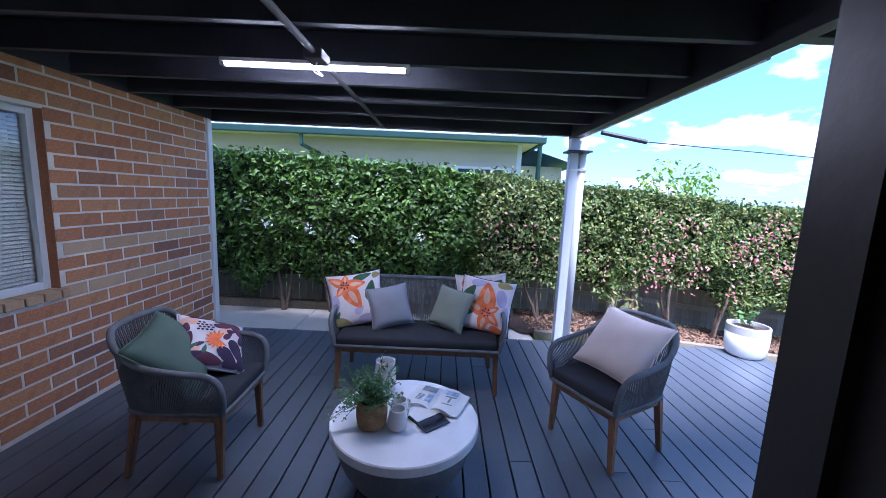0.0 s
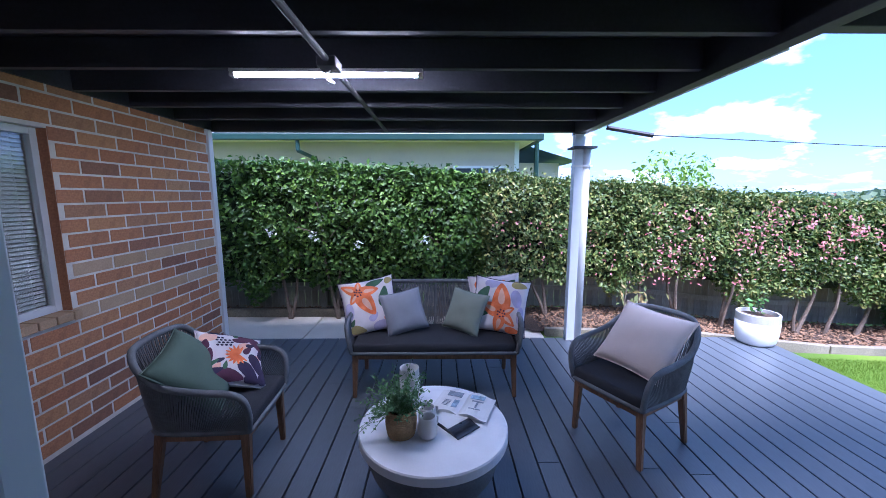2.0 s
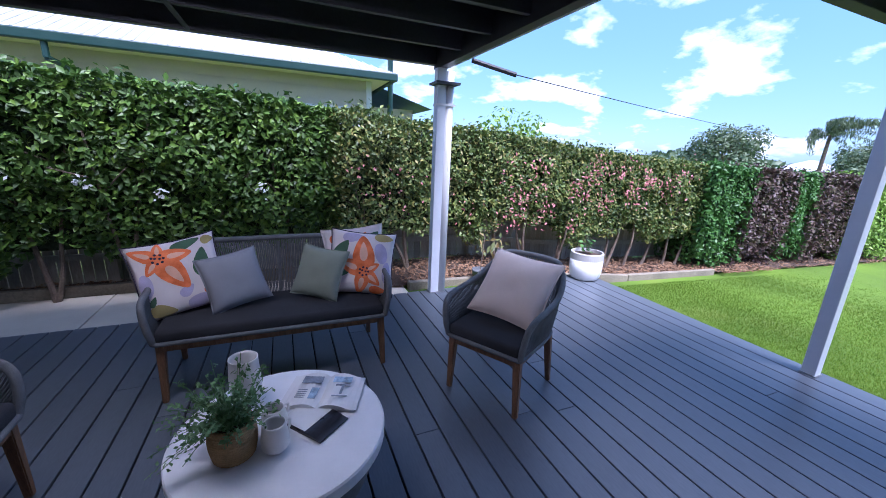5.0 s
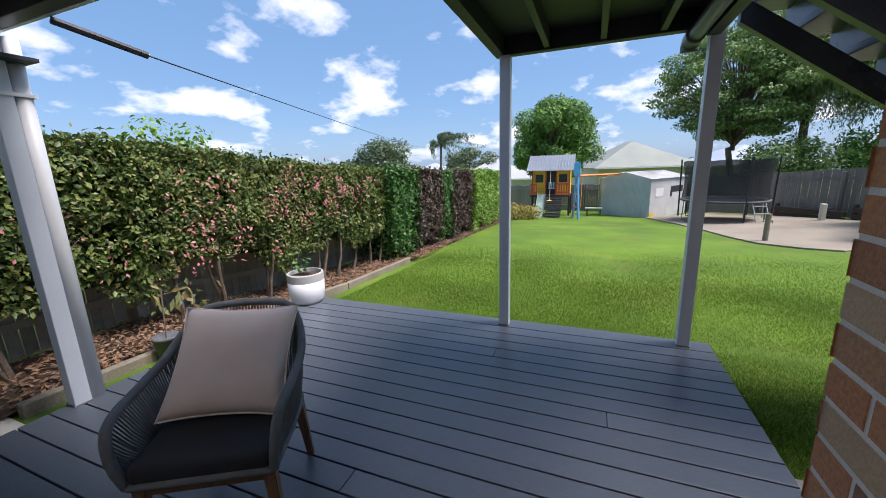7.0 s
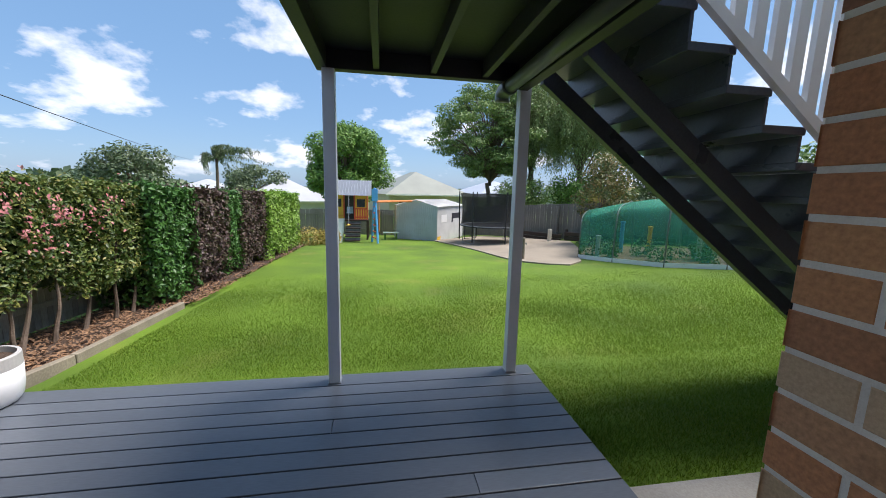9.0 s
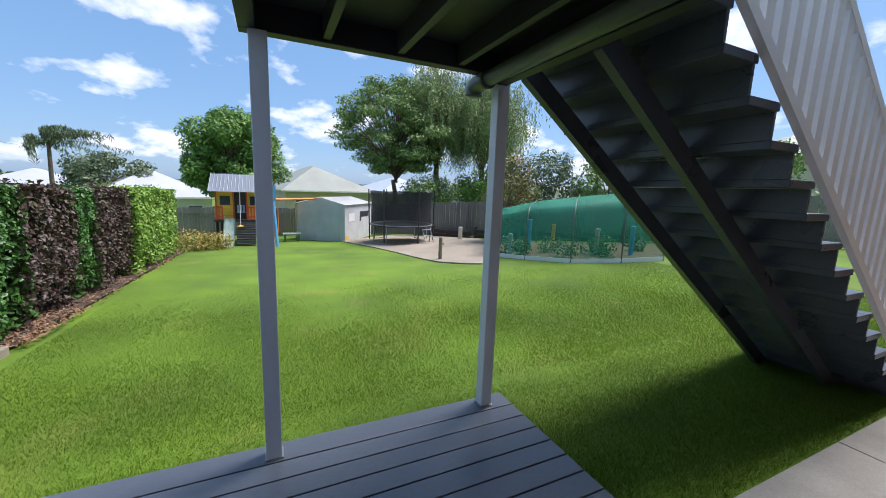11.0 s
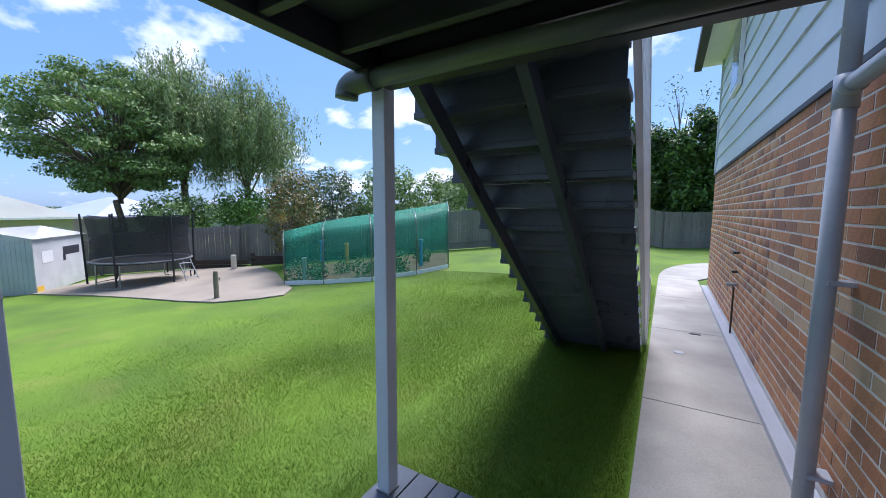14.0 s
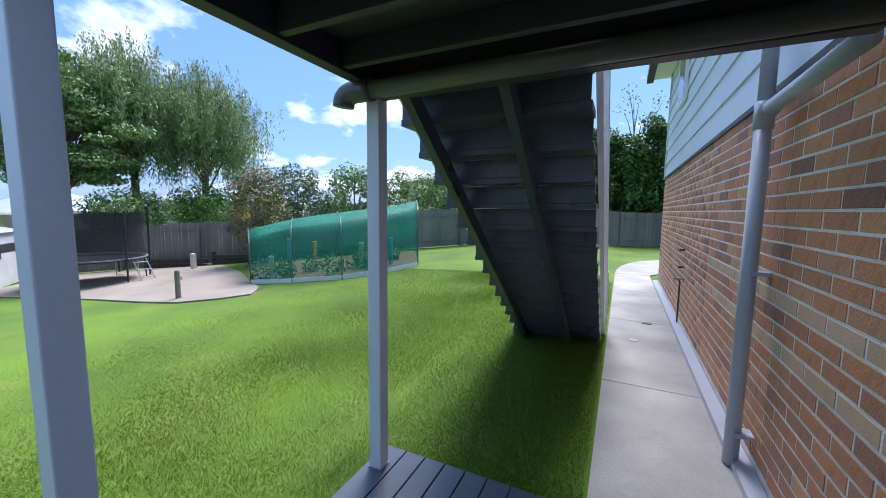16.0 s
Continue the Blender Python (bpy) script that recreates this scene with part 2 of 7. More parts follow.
M_INK = mat("grey_ink", (0.22, 0.25, 0.30), 0.6, var=0.3, scale=20, fine=90, bump=0.0)
M_INKBLUE = mat("blue_picture_ink", (0.30, 0.42, 0.55), 0.6, var=0.5, scale=16, fine=90, bump=0.0)
M_COVER = mat("black_magazine_cover", (0.02, 0.02, 0.025), 0.3, var=0.3, scale=10, fine=60, bump=0.0)
M_POTWHITE = mat("white_pot_glaze", (0.76, 0.77, 0.78), 0.4, var=0.05, scale=4, fine=60, bump=0.08, wear=0.08)
M_POTBAND = mat("grey_pot_band", (0.47, 0.46, 0.44), 0.6, var=0.08, scale=4, fine=60, bump=0.1)
M_CONDUIT = mat("dark_grey_conduit", (0.075, 0.075, 0.08), 0.75, var=0.12, scale=3, fine=50, bump=0.05)
M_TUBE = mat("led_tube", (1.0, 0.96, 0.88), 0.4, var=0.0, bump=0.0, emit=46.0)
M_ALU = mat("white_aluminium", (0.72, 0.76, 0.78), 0.35, var=0.04, scale=2, fine=40, bump=0.03)
M_DARKFRAME = mat("dark_door_frame", (0.035, 0.033, 0.033), 0.4, var=0.1)
M_BLIND = mat("white_blind_slat", (0.36, 0.39, 0.40), 0.5, var=0.05, scale=3, fine=50, bump=0.05)
M_GLASS = glass_mat("window_glass")
M_PLASTER = mat("white_plaster", (0.55, 0.53, 0.50), 0.8, var=0.04, scale=2, fine=80, bump=0.1)
M_FLOOR = mat("timber_floor", (0.16, 0.11, 0.07), 0.5, var=0.2, scale=3, fine=60, bump=0.1)
M_ROOF_WHITE = mat("pale_metal_roof", (0.42, 0.43, 0.45), 0.45, metal=0.0, var=0.06, scale=0.6, fine=20, bump=0.1)
M_ROOF_GREY = mat("grey_metal_roof", (0.40, 0.44, 0.50), 0.45, var=0.08, scale=0.6, fine=20, bump=0.1)
M_ROOF_GREEN = mat("pale_green_roof", (0.25, 0.265, 0.225), 0.55, var=0.1, scale=0.6, fine=20, bump=0.1)
M_CREAMWALL = mat("cream_wall", (0.62, 0.56, 0.45), 0.7, var=0.05, scale=1, fine=40, bump=0.1)
M_HOUSEWHITE = mat("white_wall", (0.66, 0.66, 0.63), 0.7, var=0.06, scale=1, fine=40, bump=0.1)
M_TRIMGREEN = mat("dark_green_gutter", (0.013, 0.046, 0.037), 0.4, var=0.08, scale=2, fine=40, bump=0.05)
M_WINDARK = mat("dark_window_pane", (0.06, 0.075, 0.09), 0.12, var=0.2, scale=0.7, fine=8, bump=0.0)
M_YELLOW = mat("yellow_paint", (0.80, 0.50, 0.05), 0.5, var=0.08, scale=3, fine=50, bump=0.1)
M_RED = mat("red_paint", (0.62, 0.10, 0.04), 0.5, var=0.08, scale=3, fine=50, bump=0.1)
M_ORANGEPAINT = mat("orange_paint", (0.80, 0.25, 0.06), 0.5, var=0.1, scale=3, fine=50, bump=0.1)
M_BLUE = mat("blue_paint", (0.10, 0.38, 0.72), 0.5, var=0.08, scale=3, fine=50, bump=0.1)
M_PALEBLUE = mat("pale_blue_plastic", (0.35, 0.52, 0.66), 0.4, var=0.06, scale=3, fine=50, bump=0.03)
M_SLIDE = mat("pale_green_slide", (0.50, 0.62, 0.56), 0.4, var=0.08, scale=3, fine=50, bump=0.05)
M_DARKWOOD = mat("dark_brown_timber", (0.05, 0.032, 0.025), 0.7, var=0.2, scale=4, fine=50, bump=0.2)
M_SHED = mat("zincalume", (0.44, 0.50, 0.56), 0.4, metal=0.2, var=0.12, scale=1.2, fine=30, bump=0.1, wear=0.2)
M_SHEDWHITE = mat("pale_shed_wall", (0.56, 0.57, 0.57), 0.6, var=0.15, scale=1.0, fine=30, bump=0.1, wear=0.35)
M_MESHBLACK = net_mat("black_net", (0.012, 0.013, 0.015), 0.74)
M_NET = net_mat("green_shade_net", (0.014, 0.25, 0.155), 0.52)
M_STEEL = mat("galvanised_steel", (0.36, 0.37, 0.38), 0.4, metal=0.7, var=0.1, scale=4, fine=60, bump=0.05)
M_RUBBER = mat("black_mat", (0.02, 0.021, 0.024), 0.6, var=0.15)
M_BARK = mat("grey_bark", (0.16, 0.12, 0.09), 0.9, var=0.35, scale=6, fine=40, bump=0.7, dist=0.01)
M_CABLE = mat("black_cable", (0.03, 0.03, 0.035), 0.5, var=0.1)
M_LABEL = mat("white_label", (0.75, 0.75, 0.75), 0.7, var=0.02)


def leaf_mat(name, cols, rough=0.45, tr=0.18):
    return mat(name, cols[len(cols) // 2], rough, var=0.15, scale=0.8, fine=30, bump=0.0, rand="island", palette=cols, translucent=tr, spec=0.4)


M_LEAF_DARK = leaf_mat("dark_glossy_leaf", ((0.013, 0.031, 0.006), (0.035, 0.084, 0.012), (0.078, 0.162, 0.024), (0.172, 0.288, 0.038)), 0.46)
M_LEAF_MIX = leaf_mat("mixed_leaf", ((0.021, 0.046, 0.010), (0.057, 0.104, 0.021), (0.113, 0.171, 0.041), (0.218, 0.269, 0.065), (0.364, 0.305, 0.093)), 0.45)
M_LEAF_RED = leaf_mat("pink_tip_leaf", ((0.44, 0.13, 0.14), (0.56, 0.20, 0.22), (0.44, 0.23, 0.15)), 0.45)
M_LEAF_MID = leaf_mat("mid_green_leaf", ((0.034, 0.096, 0.019), (0.058, 0.154, 0.029), (0.096, 0.221, 0.048)), 0.42)
M_LEAF_PURPLE = leaf_mat("purple_leaf", ((0.038, 0.026, 0.027), (0.075, 0.046, 0.047), (0.116, 0.072, 0.057), (0.068, 0.086, 0.031)), 0.5, 0.15)
M_LEAF_LIME = leaf_mat("lime_leaf", ((0.13, 0.25, 0.03), (0.20, 0.34, 0.05), (0.28, 0.42, 0.07)), 0.45)
M_LEAF_FIG = leaf_mat("fig_leaf", ((0.059, 0.134, 0.031), (0.134, 0.268, 0.049), (0.242, 0.402, 0.074)), 0.5)
M_LEAF_TREE = leaf_mat("tree_leaf", ((0.075, 0.140, 0.042), (0.165, 0.265, 0.075), (0.30, 0.40, 0.115)), 0.5)
M_LEAF_WILLOW = leaf_mat("willow_leaf", ((0.134, 0.197, 0.073), (0.229, 0.312, 0.124), (0.353, 0.436, 0.185)), 0.5)
M_LEAF_GREY = leaf_mat("grey_green_leaf", ((0.072, 0.108, 0.060), (0.120, 0.168, 0.084), (0.180, 0.228, 0.120)), 0.5)
M_LEAF_RUST = leaf_mat("rusty_leaf", ((0.06, 0.10, 0.03), (0.16, 0.18, 0.06), (0.42, 0.25, 0.10)), 0.5)
M_LEAF_GOLD = leaf_mat("golden_leaf", ((0.16, 0.20, 0.04), (0.34, 0.28, 0.06), (0.42, 0.24, 0.07)), 0.5)
M_LEAF_HERB = leaf_mat("herb_leaf", ((0.08, 0.17, 0.07), (0.15, 0.29, 0.12), (0.25, 0.42, 0.20)), 0.5)
M_FLOWER = leaf_mat("white_petal", ((0.7, 0.7, 0.68), (0.8, 0.8, 0.78)), 0.5)
M_GRASS = leaf_mat("grass_blade", ((0.032, 0.082, 0.003), (0.080, 0.168, 0.005), (0.120, 0.215, 0.007), (0.23, 0.27, 0.05)), 0.7, 0.45)


def lawn_mat():
    m = mat("lawn", (0.068, 0.136, 0.0045), 0.95, var=0.22, scale=0.55, fine=170, bump=0.35, dist=0.006, second=(0.098, 0.172, 0.007))
    nt = m.node_tree
    b = nt.nodes["Principled BSDF"]
    src = b.inputs["Base Color"].links[0].from_socket
    co = nt.nodes.new("ShaderNodeTexCoord")
    n = nt.nodes.new("ShaderNodeTexNoise")
    n.inputs["Scale"].default_value, n.inputs["Detail"].default_value = 0.9, 6
    nt.links.new(co.outputs["Object"], n.inputs["Vector"])
    r = nt.nodes.new("ShaderNodeMapRange")
    r.inputs[1].default_value, r.inputs[2].default_value, r.inputs[4].default_value = 0.58, 0.80, 0.5
    nt.links.new(n.outputs["Fac"], r.inputs[0])
    mx = nt.nodes.new("ShaderNodeMix")
    mx.data_type = "RGBA"
    mx.inputs["B"].default_value = (0.22, 0.21, 0.045, 1)
    nt.links.new(r.outputs[0], mx.inputs["Factor"])
    nt.links.new(src, mx.inputs["A"])
    nt.links.new(mx.outputs["Result"], b.inputs["Base Color"])
    return m


M_LAWN = lawn_mat()


# ---- building helpers ----
def part(name, bm, material, parent=None, label="", smooth=False, kind=""):
    me = bpy.data.meshes.new(name)
    bm.normal_update()
    bm.to_mesh(me)
    bm.free()
    me.materials.append(material)
    if smooth:
        me.polygons.foreach_set("use_smooth", [True] * len(me.polygons))
    ob = new(name, me)
    ob.parent = parent
    return tagged(ob, label=label, kind=kind)


def thing(name, m, label, category, group="", kind=""):
    e = new(name)
    e.empty_display_size = 0.1
    e.matrix_basis = m
    return tagged(e, label, category, group, kind)


def box(bm, x0, y0, z0, x1, y1, z1, bevel=0.0, m=None):
    r = bmesh.ops.create_cube(bm, size=1.0)
    vs = r["verts"]
    bmesh.ops.scale(bm, vec=(x1 - x0, y1 - y0, z1 - z0), verts=vs)
    bmesh.ops.translate(bm, vec=((x0 + x1) / 2, (y0 + y1) / 2, (z0 + z1) / 2), verts=vs)
    if m is not None:
        bmesh.ops.transform(bm, matrix=m, verts=vs)
    if bevel > 0:
        es = list({e for v in vs for e in v.link_edges})
        bmesh.ops.bevel(bm, geom=es, offset=bevel, segments=2, affect="EDGES", profile=0.5)


def boxes(*rows, bevel=0.0):
    bm = bmesh.new()
    for r in rows:
        box(bm, *r, bevel=bevel)
    return bm


def ring_frame(d):
    d = d.normalized()
    a = d.cross(Vector((0, 0, 1)))
    if a.length < 1e-3:
        a = d.cross(Vector((1, 0, 0)))
    a.normalize()
    return a, d.cross(a).normalized()


def tube(bm, pts, r, n=8, closed=False, r2=None, cap=True):
    """A round bar along points; r2 is the radius at its end."""
    pts = [Vector(p) for p in pts]
    rings = []
    last = len(pts) - 1
    a0 = None
    for i, p in enumerate(pts):
        if closed:
            d = pts[(i + 1) % len(pts)] - pts[i - 1]
        else:
            d = pts[min(i + 1, last)] - pts[max(i - 1, 0)]
        d.normalize()
        if a0 is None:
            a, b = ring_frame(d)
        else:
            a = (a0 - d * a0.dot(d)).normalized()
            b = d.cross(a).normalized()
        a0 = a
        rad = r if r2 is None else r + (r2 - r) * i / max(1, last)
        rings.append([bm.verts.new(p + rad * (math.cos(k * math.tau / n) * a + math.sin(k * math.tau / n) * b)) for k in range(n)])
    pairs = list(zip(rings, rings[1:] + rings[:1])) if closed else list(zip(rings, rings[1:]))
    for u, w in pairs:
        for k in range(n):
            bm.faces.new((u[k], u[(k + 1) % n], w[(k + 1) % n], w[k]))
    if not closed and cap:
        bm.faces.new(list(reversed(rings[0])))
        bm.faces.new(rings[-1])


def rods(*rows, r=0.01, n=8):
    bm = bmesh.new()
    for p, q in rows:
        tube(bm, (p, q), r, n)
    return bm


def lathe(profile, n=32, bm=None, at=(0, 0, 0)):
    bm = bm or bmesh.new()
    rings = []
    for r, z in profile:
        if r < 1e-5:
            rings.append([bm.verts.new((at[0], at[1], at[2] + z))])
        else:
            rings.append([bm.verts.new((at[0] + r * math.cos(k * math.tau / n), at[1] + r * math.sin(k * math.tau / n), at[2] + z)) for k in range(n)])
    for u, w in zip(rings, rings[1:]):
        for k in range(n):
            f = [u[k % len(u)], u[(k + 1) % len(u)], w[(k + 1) % len(w)], w[k % len(w)]]
            f = list(dict.fromkeys(f))
            if len(f) > 2:
                bm.faces.new(f)
    return bm


def prism(pts, z0, z1, bm=None):
    """An upright prism over a polygon of (x, y)."""
    bm = bm or bmesh.new()
    lo = [bm.verts.new((x, y, z0)) for x, y in pts]
    hi = [bm.verts.new((x, y, z1)) for x, y in pts]
    n = len(pts)
    for k in range(n):
        bm.faces.new((lo[k], lo[(k + 1) % n], hi[(k + 1) % n], hi[k]))
    bm.faces.new(hi)
    bm.faces.new(list(reversed(lo)))
    bmesh.ops.recalc_face_normals(bm, faces=bm.faces[:])
    return bm


def curve_pts(fn, n):
    return [fn(i / (n - 1)) for i in range(n)]


def smooth_path(ctrl, n=8):
    """Catmull-Rom through control points."""
    c = [Vector(p) for p in ctrl]
    c = [2 * c[0] - c[1]] + c + [2 * c[-1] - c[-2]]
    out = []
    for i in range(1, len(c) - 2):
        p0, p1, p2, p3 = c[i - 1:i + 3]
        for k in range(n):
            t = k / n
            out.append(0.5 * ((2 * p1) + (p2 - p0) * t + (2 * p0 - 5 * p1 + 4 * p2 - p3) * t * t + (3 * p1 - p0 - 3 * p2 + p3) * t ** 3))
    out.append(c[-2])
    return out


def mesh_np(name, verts, faces, material, parent=None, label="", kind=""):
    """A mesh from numpy arrays: verts (n, 3), faces (m, k)."""
    me = bpy.data.meshes.new(name)
    k = faces.shape[1]
    me.vertices.add(len(verts))
    me.vertices.foreach_set("co", verts.astype(np.float32).ravel())
    me.loops.add(faces.size)
    me.loops.foreach_set("vertex_index", faces.astype(np.int32).ravel())
    me.polygons.add(len(faces))
    me.polygons.foreach_set("loop_start", np.arange(0, faces.size, k, dtype=np.int32))
    me.update(calc_edges=True)
    me.materials.append(material)
    ob = new(name, me)
    ob.parent = parent
    return tagged(ob, label=label, kind=kind)


def leaf_cloud(name, centres, normals, size, material, parent, seed=0, aspect=0.5, droop=0.0, jitter=0.8, label=""):
    """Many small folded leaves, one four-cornered pair of triangles each."""
    rng = np.random.default_rng(seed)
    n = len(centres)
    nor = normals + jitter * rng.normal(size=(n, 3))
    nor /= np.linalg.norm(nor, axis=1, keepdims=True) + 1e-9
    ax = rng.normal(size=(n, 3))
    ax[:, 2] -= droop
    ax -= nor * np.sum(ax * nor, axis=1, keepdims=True)
    ax /= np.linalg.norm(ax, axis=1, keepdims=True) + 1e-9
    side = np.cross(nor, ax)
    s = (size * rng.uniform(0.65, 1.35, size=n))[:, None]
    tip, base = centres + ax * s * 0.5, centres - ax * s * 0.5
    l = centres + side * s * aspect * 0.5 + nor * s * 0.10 - ax * s * 0.08
    r = centres - side * s * aspect * 0.5 + nor * s * 0.10 - ax * s * 0.08
    verts = np.stack([base, r, tip, l], axis=1).reshape(-1, 3)
    idx = np.arange(n)[:, None] * 4
    faces = np.concatenate([idx + np.array([[0, 1, 2]]), idx + np.array([[0, 2, 3]])], axis=0)
    return mesh_np(name, verts, faces, material, parent, label)


def ground_z(x, y):
    s = min(max((x - 2.25) / 2.3, 0.0), 1.0)
    a = -0.12 - 0.215 * s * s * (3 - 2 * s) - 0.045 * min(max(x - 4.0, 0), 20)
    return a + 0.05 * max(0, min(12, -y - 3)) * min(max((x - 2.3) / 2, 0), 1)


# ---- ground ----
def make_ground():
    xs = [-600, -300, -120, -50, -20, -8, -3, 0] + [0.5 * k for k in range(1, 60)] + [32, 36, 45, 60, 100, 180, 320, 600]
    ys = [-600, -300, -150, -80, -50, -36] + [-30 + 0.5 * k for k in range(0, 90)] + [18, 24, 40, 80, 160, 320, 600]
    bm = bmesh.new()
    grid = [[bm.verts.new((x, y, ground_z(x, y) + (0.012 * noise.noise(Vector((x * 0.7, y * 0.7, 0))) if 3.5 < x < 24 else 0))) for y in ys] for x in xs]
    for i in range(len(xs) - 1):
        for j in range(len(ys) - 1):
            bm.faces.new((grid[i][j], grid[i + 1][j], grid[i + 1][j + 1], grid[i][j + 1]))
    ob = part("ground", bm, M_LAWN, smooth=True)
    tagged(ob, "mown green lawn sloping gently down from the deck", "lawn", kind="structure")


make_ground()

DECK_X0, DECK_X1, DECK_Y0, DECK_Y1 = -2.74, 3.62, 0.0, 4.25
PITCH, LINE0 = 0.1515, 0.7067
WALL_L, WALL_S, WALL_E = -2.74, 0.42, 1.235   # faces of the brick walls
COURSE, BRICK_L, JOINT = 0.1012, 0.312, 0.014
COURSES, BRICK_Z0 = 25, 0.015
BRICK_TOP = BRICK_Z0 + COURSES * COURSE
HOUSE_Y1 = -8.75


# ---- deck ----
def make_deck():
    deck = thing("deck", pose(0, 0, 0), "dark grey composite timber deck of long boards", "deck", kind="structure")
    # solid bed below the boards, coloured as the shade seen through their gaps
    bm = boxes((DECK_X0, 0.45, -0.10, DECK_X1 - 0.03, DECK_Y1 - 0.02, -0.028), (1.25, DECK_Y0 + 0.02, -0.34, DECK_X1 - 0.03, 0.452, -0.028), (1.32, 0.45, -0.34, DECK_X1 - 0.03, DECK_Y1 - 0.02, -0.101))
    part("gap_shade_bed", bm, M_GAP_SHADE, deck, "solid near-black bed painted as shade below the boards")
    bm = boxes((DECK_X1 - 0.028, DECK_Y0, -0.30, DECK_X1 - 0.004, DECK_Y1, -0.030), (1.25, DECK_Y0 - 0.006, -0.30, DECK_X1 - 0.03, DECK_Y0 + 0.018, -0.030))
    part("fascia_board", bm, M_DECK, deck)
    rng = random.Random(5)
    made = {}

    def board(x0, x1, y0, y1):
        key = (round(x1 - x0, 4), round(y1 - y0, 3))
        if key not in made:
            b = bmesh.new()
            w, l = key
            box(b, 0, 0, -0.025, w, l, 0, bevel=0.003)
            me = bpy.data.meshes.new("board")
            b.to_mesh(me)
            b.free()
            me.materials.append(M_DECK)
            made[key] = me
        ob = new("board", made[key])
        ob.location = (x0, y0, 0)
        ob.parent = deck

    lines = [LINE0 + PITCH * k for k in range(-23, 19)] + [DECK_X1]
    lines[0] = DECK_X0 + 0.004
    for a, b in zip(lines, lines[1:]):
        y0 = 0.45 if b < 1.35 else DECK_Y0
        if a < 1.35 < b:
            y0 = 0.45
        cut = y0 + rng.uniform(0.8, 3.3)
        x0, x1 = a + 0.005, b - 0.005
        if rng.random() < 0.55:
            board(x0, x1, y0, cut - 0.0015)
            board(x0, x1, cut + 0.0015, DECK_Y1)
        else:
            board(x0, x1, y0, DECK_Y1)


# ---- concrete and beds ----
def make_paving():
    path = thing("pavement", pose(0, 0, 0), "pale concrete path along the brick wall", "path", kind="structure")
    ys = [0.4, -2.08, -4.66, -7.24, -9.82]
    for y1, y0 in zip(ys, ys[1:]):
        part("slab", boxes((1.345, y0 + 0.006, -0.16, 2.245, y1 - 0.006, -0.085), bevel=0.004), M_CONC, path)
    # the last slab bends round the end of the house
    arc = [(2.245 - 1.9 * (1 - math.cos(a)), -9.832 - 4.2 * math.sin(a)) for a in [radians(9 * k) for k in range(0, 11)]]
    part("slab", prism([(1.345, -9.832)] + arc + [(-1.0, -14.03), (-1.0, -10.3), (1.1, -10.3)], -0.16, -0.085), M_CONC, path)
    part("mortar_strip", boxes((1.235, 0.4, -0.15, 1.347, HOUSE_Y1, -0.03)), M_PVC, path, "pale grey painted strip at the wall's foot")
    # drain grate and lid
    g = lathe([(0.0, 0.006), (0.055, 0.006), (0.06, 0.0)], 20)
    ob = part("drain_cover", g, M_STEEL)
    ob.matrix_basis = pose(1.905, -3.615, -0.085)
    tagged(ob, "round grey drain cover set in the concrete", "drain cover")
    bm = boxes((-0.07, -0.03, 0, 0.07, 0.03, 0.006), (-0.06, -0.022, 0.006, -0.04, 0.022, 0.009), (-0.02, -0.022, 0.006, 0, 0.022, 0.009), (0.02, -0.022, 0.006, 0.04, 0.022, 0.009))
    ob = part("drain_grate", bm, M_DARKFRAME)
    ob.matrix_basis = pose(1.69, -4.58, -0.085)
    tagged(ob, "dark drain grate set in the concrete", "drain grate")
    strip = thing("pavement", pose(0, 0, 0), "cream concrete side path beyond the deck", "path", kind="structure")
    xs = [-9.0, -6.4, -3.95, -1.95, -0.3, 1.12]
    for x0, x1 in zip(xs, xs[1:]):
        part("slab", boxes((x0 + 0.006, DECK_Y1 + 0.01, -0.2, x1 - 0.006, 5.35, -0.10), bevel=0.004), M_CONC_WARM, strip)


